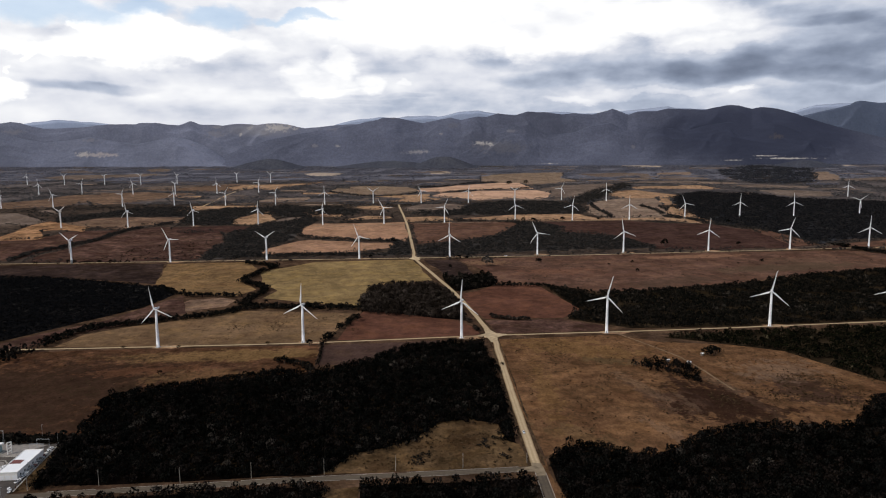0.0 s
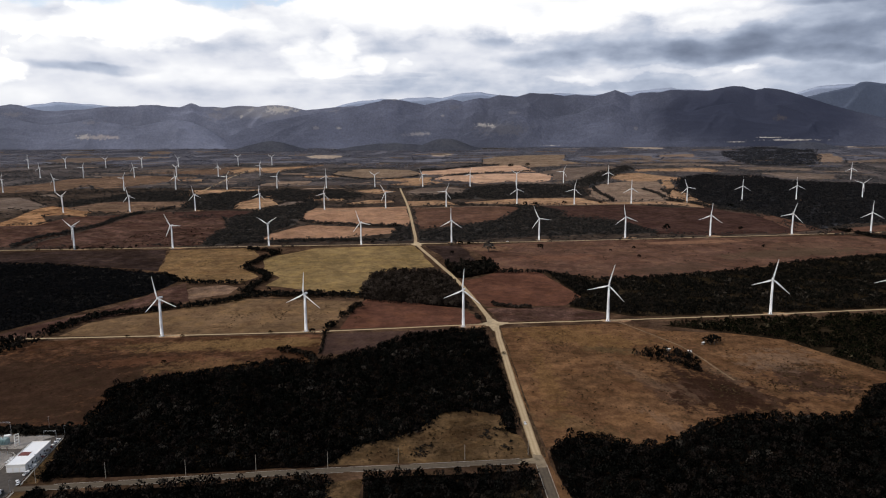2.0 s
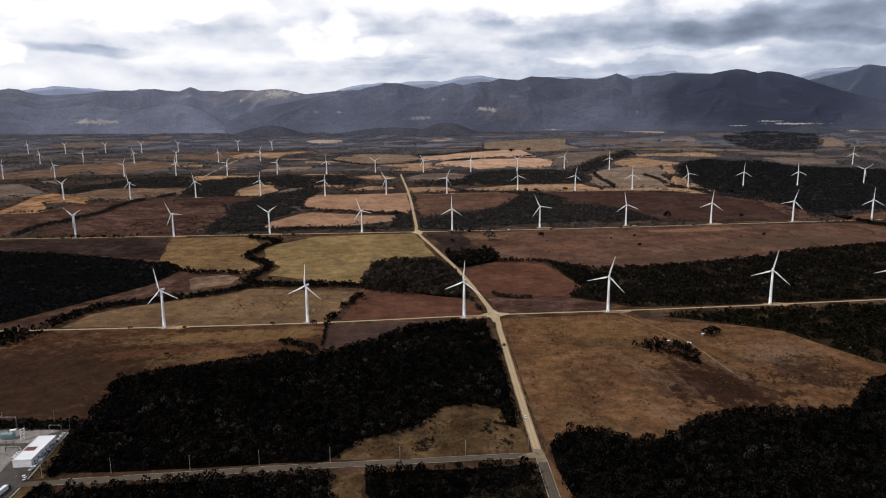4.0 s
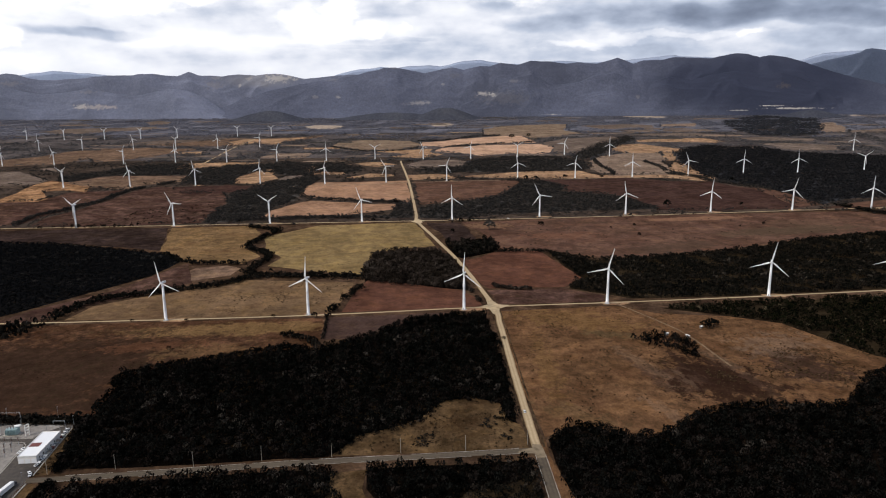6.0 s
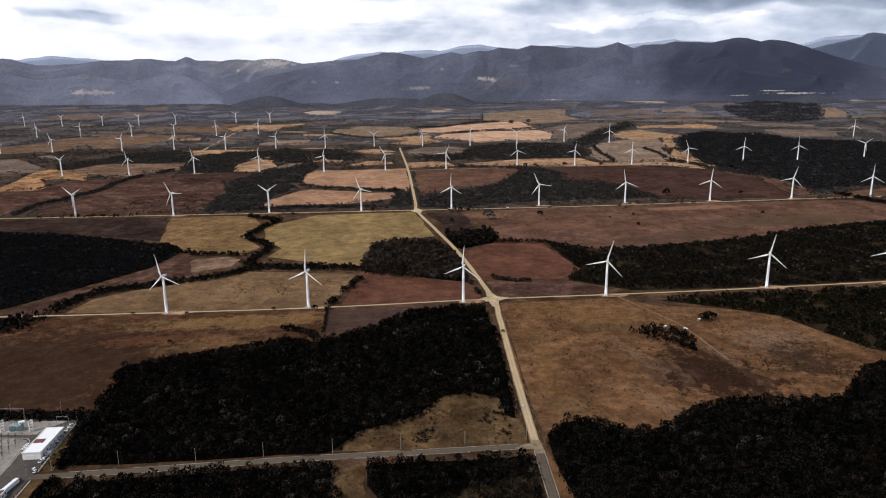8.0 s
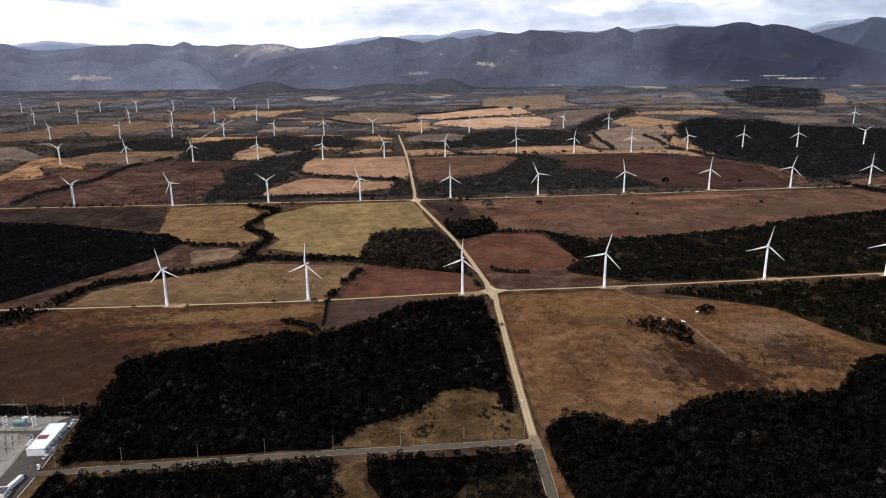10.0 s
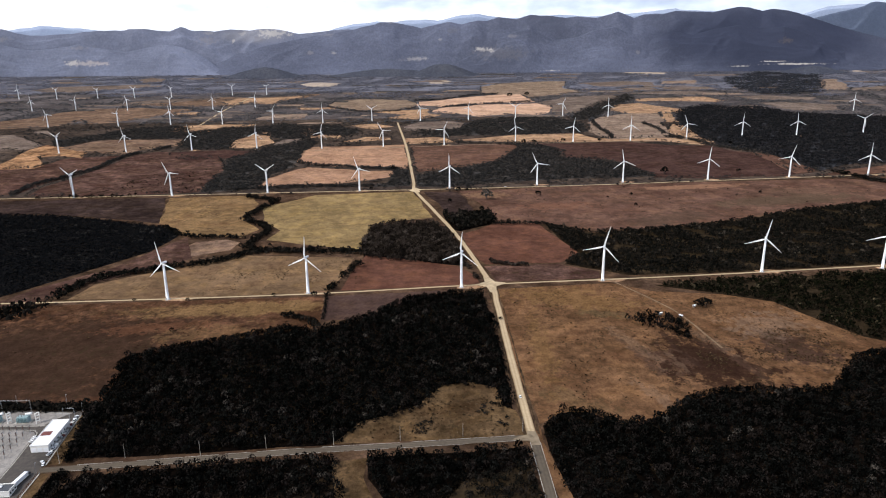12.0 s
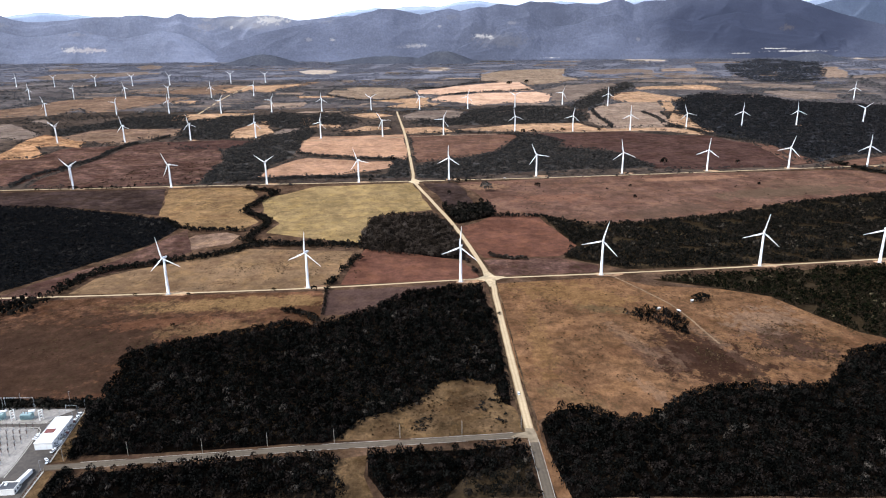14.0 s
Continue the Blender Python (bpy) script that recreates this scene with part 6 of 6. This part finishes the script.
def utility_pole(x, y, turn):
    e = tagged(new("utility_pole"), "slender pale concrete pole with a crossarm beside the asphalt road", "utility pole", "poles along the road")
    e.matrix_basis = pose(x, y, ground_z(y) + 0.05, 0, 0, turn)
    shared("shaft", SHAFT, e)
    shared("crossarm", ARM, e, None, "weathered wooden crossarm")
    for k in (-1.0, 0.0, 1.0):
        shared("insulator", INSULATOR, e, pose(k, 0, 10.68))


for px, py in ((-267, 416), (-224, 422), (-172, 425), (-127, 432), (-79, 436), (-31, 441), (15, 445), (60, 452)):
    utility_pole(px, py, 96)


# ---- vehicles ----
def loft(bm, sections):
    """A closed skin through rings of points."""
    rings = [[bm.verts.new(p) for p in ring] for ring in sections]
    n = len(rings[0])
    for a, b in zip(rings, rings[1:]):
        for i in range(n):
            bm.faces.new((a[i], a[(i + 1) % n], b[(i + 1) % n], b[i])).smooth = False
    bm.faces.new(rings[0][::-1]), bm.faces.new(rings[-1])
    return bm


def slab(bm, profile, half, inset=0.0):
    """A body from a side profile (y, z), half metres to each side."""
    loft(bm, [[(s * h, y, z) for y, z in profile] for s, h in ((-1, half - inset), (-1, half - inset + 0.06), (1, half - inset - 0.06), (1, half - inset))])
    bmesh.ops.recalc_face_normals(bm, faces=bm.faces[:])
    return bm


def wheels(e, track, front, rear, r=0.34):
    for x in (-track, track):
        for y in (front, rear):
            bm = bmesh.new()
            rod(bm, (x - 0.11, y, r), (x + 0.11, y, r), r, r, 14)
            w = part("wheel", bm, RUBBER, e, "black tyre")
            bm = bmesh.new()
            s = 1 if x > 0 else -1
            rod(bm, (x + s * 0.10, y, r), (x + s * 0.13, y, r), r * 0.6, r * 0.55, 12)
            part("rim", bm, STEEL, w)


def car(x, y, turn, paint, label, pickup=False):
    e = tagged(new("pickup" if pickup else "car"), label, "pickup" if pickup else "car", "vehicles")
    e.matrix_basis = pose(x, y, ground_z(y) + 0.32, 0, 0, turn)
    bm = bmesh.new()
    if pickup:
        slab(bm, [(-2.6, 0.4), (2.5, 0.4), (2.6, 0.75), (2.4, 1.0), (1.1, 1.1), (-2.5, 1.1), (-2.6, 0.9)], 0.9)
    else:
        slab(bm, [(-2.2, 0.35), (2.15, 0.35), (2.2, 0.65), (1.9, 0.85), (0.9, 0.95), (-1.7, 0.98), (-2.2, 0.85)], 0.86)
    part("body", bm, paint, e)
    bm = bmesh.new()
    if pickup:
        slab(bm, [(1.15, 1.08), (0.6, 1.68), (-0.7, 1.7), (-0.95, 1.08)], 0.80)
    else:
        slab(bm, [(1.0, 0.93), (0.35, 1.40), (-1.0, 1.42), (-1.7, 0.95)], 0.74)
    part("window", bm, GLASS, e, "dark window glass")
    bm = bmesh.new()
    if pickup:
        box(bm, 0, -0.05, 1.72, 1.5, 1.25, 0.07, 0.02)
    else:
        box(bm, 0, -0.33, 1.43, 1.36, 1.3, 0.06, 0.02)
    part("roof", bm, paint, e)
    if pickup:
        bm = bmesh.new()
        box(bm, 0, -1.8, 1.11, 1.5, 1.4, 0.03)
        part("bed", bm, DARK, e)
    for sx in (-0.6, 0.6):
        bm = bmesh.new()
        box(bm, sx, 2.46 if pickup else 2.12, 0.74, 0.35, 0.16, 0.14, 0.02)
        part("headlight", bm, GLASS, e)
    wheels(e, 0.8 if pickup else 0.76, 1.5 if pickup else 1.35, -1.6 if pickup else -1.35)


def truck(x, y, turn, long, label):
    e = tagged(new("truck"), label, "truck", "vehicles")
    e.matrix_basis = pose(x, y, ground_z(y) + 0.32, 0, 0, turn)
    bm = bmesh.new()
    box(bm, 0, -1.2, 2.15, 2.6, long - 2.6, 2.9, 0.06)
    part("cargo_box", bm, WHITE, e)
    bm = bmesh.new()
    slab(bm, [(long / 2 - 2.3, 0.5), (long / 2, 0.5), (long / 2, 1.5), (long / 2 - 0.4, 2.5), (long / 2 - 2.3, 2.5)], 1.1)
    part("cab", bm, DARK, e, "dark cab")
    bm = bmesh.new()
    box(bm, 0, -0.6, 0.6, 1.0, long - 1.5, 0.25)
    part("chassis", bm, DARK, e)
    wheels(e, 0.98, long / 2 - 1.2, -long / 2 + 1.6, 0.45)


car(64, 503, 1, WHITE, "white car driving on the pale dirt road")
car(130, 1342, -83, WHITE, "white pickup on the dirt service road", True)

# ---- substation ----
YARD = plain("substation_gravel", (0.25, 0.225, 0.198), 0.95, grain=0.3, scale=0.6)
PAVED = plain("dark_paving", (0.066, 0.054, 0.044), 0.9, grain=0.3, scale=0.4)
tagged(sheet("pavement", [(-420, 366), (-274, 366), (-277, 408), (-281, 442), (-287, 487), (-420, 494)], PAVED, 0.16, 12, 0.3, 1), "dark grey worn paving of the substation", "pavement", kind="structure")
tagged(sheet("yard", [(-420, 396), (-298.5, 398), (-300, 415), (-302, 431), (-304, 443), (-304.5, 452), (-308, 457), (-320, 459), (-420, 459)], YARD, 0.24, 12, 0.3, 2), "pale grey gravel switchyard", "yard", kind="structure")
tagged(sheet("yard", [(-420, 466), (-306, 466), (-303, 474), (-292, 485), (-420, 492)], YARD, 0.24, 12, 0.3, 3), "pale grey gravel transformer yard", "yard", kind="structure")
for line in ([(-297.6, 397), (-299.2, 415), (-301.2, 431), (-303.2, 443), (-303.9, 452.6), (-307.6, 457.8), (-320, 459.8), (-420, 459.8)], [(-420, 465.4), (-305.6, 465.4), (-302.4, 473)]):
    tagged(strip("kerb", line, 0.8, CONCRETE, 0.34, "pale concrete kerb round the switchyard", 0.05), category="kerb", kind="structure")
tagged(strip("kerb", [(-271.5, 366), (-274.5, 404)], 1.0, CONCRETE, 0.34, "pale concrete kerb along the compound fence", 0.05), category="kerb", kind="structure")
tagged(strip("kerb", [(-275.5, 414), (-279.5, 442), (-285.5, 487)], 1.0, CONCRETE, 0.34, "pale concrete kerb along the compound fence", 0.05), category="kerb", kind="structure")
tagged(sheet("verge", [(-271, 366), (-274, 405), (-268, 404), (-265, 385), (-262, 366)], GRASS_DRY, 0.13, 6, 1.5, 4), "dry brown grass verge beside the compound", "ground", kind="structure")
tagged(sheet("verge", [(-275, 414), (-279, 442), (-285, 487), (-281, 488), (-270, 440), (-266, 415)], GRASS_DRY, 0.13, 6, 1.5, 5), "dry brown grass verge beside the compound", "ground", kind="structure")


def control_building(x, y, turn, wide, long, high):
    """A long white flat-roofed hall with a parapet, doors, windows and a rust-red roof hatch."""
    e = tagged(new("control_building"), "long white flat-roofed control building with a rust-red roof panel", "building")
    e.matrix_basis = pose(x, y, ground_z(y) + 0.2, 0, 0, turn)
    bm = bmesh.new()
    box(bm, 0, 0, high / 2 - 0.2, wide, long, high + 0.4, 0.06)
    part("wall", bm, WHITE_WALL, e)
    bm = bmesh.new()
    box(bm, 0, 0, high + 0.08, wide + 0.5, long + 0.5, 0.16, 0.03)
    part("roof", bm, WHITE, e, "white roof slab")
    for cx, cy, sx, sy in ((0, long / 2 + 0.1, wide + 0.5, 0.25), (0, -long / 2 - 0.1, wide + 0.5, 0.25), (wide / 2 + 0.1, 0, 0.25, long), (-wide / 2 - 0.1, 0, 0.25, long)):
        bm = bmesh.new()
        box(bm, cx, cy, high + 0.36, sx, sy, 0.45, 0.03)
        part("parapet", bm, WHITE_WALL, e)
    bm = bmesh.new()
    box(bm, -wide * 0.16, -1.5, high + 0.28, wide * 0.55, 5.5, 0.3, 0.04)
    part("roof_panel", bm, RUST, e, "rust-red roof panel")
    for k in range(3):
        bm = bmesh.new()
        box(bm, -wide / 2 + 2.2 + k * 4.2, -long / 2 - 0.05, 1.6, 3.4, 0.12, 3.2, 0.02)
        part("door", bm, WHITE, e, "white roller door")
    for k in range(5):
        bm = bmesh.new()
        box(bm, wide / 2 + 0.03, -long / 2 + 4 + k * 5.5, 2.4, 0.1, 1.6, 1.1, 0.02)
        w = part("window", bm, GLASS, e)
        bm = bmesh.new()
        box(bm, wide / 2 + 0.07, -long / 2 + 4 + k * 5.5, 1.8, 0.22, 1.9, 0.1, 0.01)
        part("sill", bm, CONCRETE, w)
    for k in range(4):
        bm = bmesh.new()
        box(bm, wide / 2 + 0.5, -long / 2 + 7 + k * 5.5, 1.1, 0.9, 1.3, 1.1, 0.05)
        part("cooling_unit", bm, STEEL, e, "grey cooling unit")


control_building(-290, 448, 5, 12.5, 36, 5.0)


def low_building(x, y, turn):
    e = tagged(new("gatehouse"), "white gatehouse with a dark flat roof inside the compound", "building")
    e.matrix_basis = pose(x, y, ground_z(y) + 0.2, 0, 0, turn)
    bm = bmesh.new()
    box(bm, 0, 0, 1.8, 11, 9, 4.0, 0.06)
    part("wall", bm, WHITE_WALL, e)
    bm = bmesh.new()
    box(bm, 0, 0, 3.86, 9.8, 7.8, 0.12, 0.02)
    part("roof", bm, DARK, e, "dark grey roof felt")
    for cx, cy, sx, sy in ((0, 4.4, 11.2, 0.35), (0, -4.4, 11.2, 0.35), (5.4, 0, 0.35, 8.5), (-5.4, 0, 0.35, 8.5)):
        bm = bmesh.new()
        box(bm, cx, cy, 4.0, sx, sy, 0.5, 0.03)
        part("parapet", bm, WHITE_WALL, e)
    for k in (-3, 0, 3):
        bm = bmesh.new()
        box(bm, 5.52, k, 1.9, 0.12, 1.5, 1.3, 0.02)
        part("window", bm, GLASS, e)
    bm = bmesh.new()
    box(bm, -2, 1, 4.3, 1.6, 1.6, 0.8, 0.08)
    part("roof_tank", bm, WHITE, e, "white water tank")


low_building(-285.5, 383.5, 5)
truck(-281.8, 396.5, -5, 15.5, "white box truck with a dark cab parked by the compound")
FENCE_CAR = "white car parked by the compound fence"
FENCE_PICKUP = "white pickup parked by the compound fence"
YARD_CAR = "white car parked beside the control building"
for x, y, turn, paint, pick, label in ((-302.5, 449, 80, WHITE, False, YARD_CAR), (-302, 446, 80, WHITE, False, YARD_CAR), (-301.6, 443, 80, WHITE, False, YARD_CAR),
                                       (-280.2, 427.5, -6, WHITE, True, FENCE_PICKUP), (-280.6, 433.5, -6, WHITE, True, FENCE_PICKUP), (-279.4, 417, 45, WHITE, False, FENCE_CAR),
                                       (-277.6, 414.5, 20, WHITE, False, FENCE_CAR), (-285.2, 472, -10, WHITE, True, FENCE_PICKUP), (-286.4, 477, -10, WHITE, True, FENCE_PICKUP),
                                       (-282.6, 456, -8, STEEL, False, "silver-grey car parked by the compound fence")):
    car(x, y, turn, paint, label, pick)


def transformer(x, y, turn):
    e = tagged(new("transformer"), "large grey-green power transformer with finned radiators", "transformer")
    e.matrix_basis = pose(x, y, ground_z(y) + 0.2, 0, 0, turn) @ Matrix.Scale(1.35, 4)
    bm = bmesh.new()
    box(bm, 0, 0, 0.1, 9.5, 4.6, 0.6, 0.05)
    part("plinth", bm, CONCRETE, e)
    bm = bmesh.new()
    box(bm, 0, 0, 2.1, 6.2, 2.6, 3.4, 0.15)
    part("tank", bm, TRANSFORMER, e)
    for s in (-1, 1):
        for k in range(8):
            bm = bmesh.new()
            box(bm, -2.8 + k * 0.8, s * 1.85, 2.0, 0.18, 0.9, 2.6, 0.04)
            part("radiator_fin", bm, TRANSFORMER, e)
    bm = bmesh.new()
    rod(bm, (1.2, 0.6, 4.7), (4.6, 0.6, 5.1), 0.62, 0.62, 16)
    part("oil_conservator", bm, WHITE, e, "pale cylindrical oil tank")
    bm = bmesh.new()
    rod(bm, (3.6, 0.6, 0.3), (3.6, 0.6, 4.6), 0.15, 0.15, 8)
    part("support", bm, TRANSFORMER, e)
    for k in range(3):
        bm = bmesh.new()
        for j in range(6):
            rod(bm, (-2.2 + k * 1.5, -0.3, 3.8 + j * 0.28), (-2.2 + k * 1.5, -0.3, 3.95 + j * 0.28), 0.24, 0.13, 10)
        part("bushing", bm, PORCELAIN, e, "brown ribbed bushing")


transformer(-324, 471.5, 4)
transformer(-346, 471.5, 4)


def gantry_column(x, y, turn):
    """A pale ladder-like concrete column of two legs and rungs."""
    e = tagged(new("gantry_column"), "pale concrete ladder column of the switchyard", "column", "switchyard columns")
    e.matrix_basis = pose(x, y, ground_z(y) + 0.2, 0, 0, turn)
    for s in (-1.4, 1.4):
        bm = bmesh.new()
        box(bm, s, 0, 4.4, 0.55, 0.7, 9.2, 0.05)
        part("leg", bm, WHITE_WALL, e)
    for z in (2.2, 4.4, 6.6, 8.7):
        bm = bmesh.new()
        box(bm, 0, 0, z, 2.25, 0.6, 0.55, 0.05)
        part("rung", bm, WHITE_WALL, e)


for gx in (-355, -334, -312):
    gantry_column(gx, 470, 60)


def gantry(x0, x1, y, high):
    e = tagged(new("gantry"), "thin grey steel gantry over the switchyard", "gantry", "gantries of the switchyard")
    e.matrix_basis = pose(0, 0, ground_z(y) + 0.2)
    for x in (x0, x1):
        bm = bmesh.new()
        for s in (-0.5, 0.5):
            rod(bm, (x + s, y, -0.1), (x + s * 0.3, y, high), 0.08, 0.06, 6)
        for k in range(8):
            z = high * k / 8
            w = 0.5 - 0.35 * k / 8
            rod(bm, (x - w, y, z), (x + w * 0.9, y, z + high / 8), 0.05, 0.05, 5)
        part("mast", bm, STEEL, e)
    bm = bmesh.new()
    for s in (0, 0.7):
        rod(bm, (x0, y, high - s), (x1, y, high - s), 0.06, 0.06, 6)
    n = int((x1 - x0) / 1.5)
    for k in range(n):
        rod(bm, (x0 + (x1 - x0) * k / n, y, high - 0.7 * (k % 2)), (x0 + (x1 - x0) * (k + 1) / n, y, high - 0.7 * ((k + 1) % 2)), 0.05, 0.05, 5)
    part("beam", bm, STEEL, e)


gantry(-348, -325, 484, 12)
gantry(-372, -350, 484, 12)
gantry(-298, -289, 480, 7)
gantry(-300, -290, 474, 6)


def post_insulator_mesh():
    bm = bmesh.new()
    rod(bm, (0, 0, -0.1), (0, 0, 3.4), 0.2, 0.18, 8)
    stand = mesh_of("stand", bm, STEEL)
    bm = bmesh.new()
    for j in range(7):
        rod(bm, (0, 0, 3.4 + j * 0.4), (0, 0, 3.66 + j * 0.4), 0.42, 0.22, 9)
    core = mesh_of("insulator", bm, PORCELAIN)
    bm = bmesh.new()
    box(bm, 0, 0, 6.25, 1.8, 0.3, 0.3, 0.02)
    cap = mesh_of("switch_arm", bm, DARK)
    return stand, core, cap


STAND, CORE, CAP = post_insulator_mesh()
for row_y, n in ((455, 8), (446, 8), (438, 8), (430, 8), (422, 8), (412, 7), (404, 7)):
    for k in range(n):
        e = tagged(new("switch_post"), "dark ribbed insulator post on a steel stand in the switchyard", "insulator post", "switchyard posts")
        ix = -309.5 - k * 5.0 + (448 - row_y) * 0.03
        e.matrix_basis = pose(ix, row_y, ground_z(row_y) + 0.24, 0, 0, 90)
        shared("stand", STAND, e)
        shared("insulator", CORE, e)
        shared("switch_arm", CAP, e)


def compound_fence(a, b, n):
    e = tagged(new("fence"), "grey steel mesh fence on posts round the compound", "fence")
    e.matrix_basis = pose(a[0], a[1], ground_z(a[1]) + 0.2)
    d = Vector((b[0] - a[0], b[1] - a[1], ground_z(b[1]) - ground_z(a[1])))
    bm = bmesh.new()
    rod(bm, (0, 0, -0.2), (0, 0, 2.3), 0.06, 0.06, 6)
    me = mesh_of("post", bm, STEEL)
    for k in range(n + 1):
        shared("post", me, e, Matrix.Translation(d * (k / n)))
    for z in (0.5, 1.3, 2.2):
        bm = bmesh.new()
        rod(bm, Vector((0, 0, z)), d + Vector((0, 0, z)), 0.03, 0.03, 5)
        part("rail", bm, STEEL, e)


compound_fence((-275.2, 413), (-285.2, 488), 22)
compound_fence((-271.2, 366), (-274.2, 404), 12)
compound_fence((-285.2, 488), (-420, 495), 36)


def pole_lamp(x, y, high):
    e = tagged(new("lamp_post"), "tall thin grey lamp post at the compound edge", "lamp post", "lamp posts of the compound")
    e.matrix_basis = pose(x, y, ground_z(y) + 0.2)
    bm = bmesh.new()
    rod(bm, (0, 0, -0.2), (0, 0, high), 0.13, 0.07, 8)
    part("shaft", bm, STEEL, e)
    bm = bmesh.new()
    box(bm, 0.4, 0, high, 1.0, 0.25, 0.14, 0.03)
    part("lamp_head", bm, STEEL, e)


for lx, ly, lh in ((-299, 489, 14), (-286, 486, 8), (-281, 440, 8), (-277, 405, 8), (-340, 491, 12)):
    pole_lamp(lx, ly, lh)


# ---- goods stacked along the compound fence ----
def crate(x, y, turn, sx, sy, sz, material, label):
    e = tagged(new("crate"), label, "crate", "goods along the fence")
    e.matrix_basis = pose(x, y, ground_z(y) + 0.16, 0, 0, turn)
    bm = bmesh.new()
    box(bm, 0, 0, sz / 2 + 0.1, sx, sy, sz, 0.04)
    part("body", bm, material, e)
    bm = bmesh.new()
    for k in (-0.35, 0.35):
        box(bm, sx * k, 0, 0.06, 0.12, sy, 0.12)
    part("runner", bm, WOOD, e)
    bm = bmesh.new()
    box(bm, 0, 0, sz + 0.13, sx + 0.1, sy + 0.1, 0.06, 0.01)
    part("lid", bm, material, e)


random.seed(5)
for k in range(11):
    cy = 438 + k * 3.1
    crate(-279.8 - (cy - 430) * 0.135 + random.uniform(-0.8, 0.8), cy, random.uniform(-20, 20), random.uniform(1.2, 2.4), random.uniform(1.2, 2.6), random.uniform(0.8, 1.9),
          (WHITE_WALL, CONCRETE, WOOD, STEEL, RUST)[k % 5], ("white", "pale grey", "brown wooden", "grey metal", "rust-red")[k % 5] + " crate stored along the compound fence")

hedge([(-262, 417), (-267, 440), (-274, 466), (-281, 490)], 4.5, 1.6, 2.2, 0, LEAF, 'dark thorn bushes along the compound verge')
hedge([(-256, 404), (-259, 388), (-256, 372)], 4.5, 1.6, 2.2, 0, LEAF, 'dark thorn bushes along the compound verge')
tufts_on([(-275, 415), (-284, 486), (-279, 487), (-266, 416)], 1.8, 0.6, 0.95, 61, TUFT, "dry grass clumps on the compound verge", even=0.9)
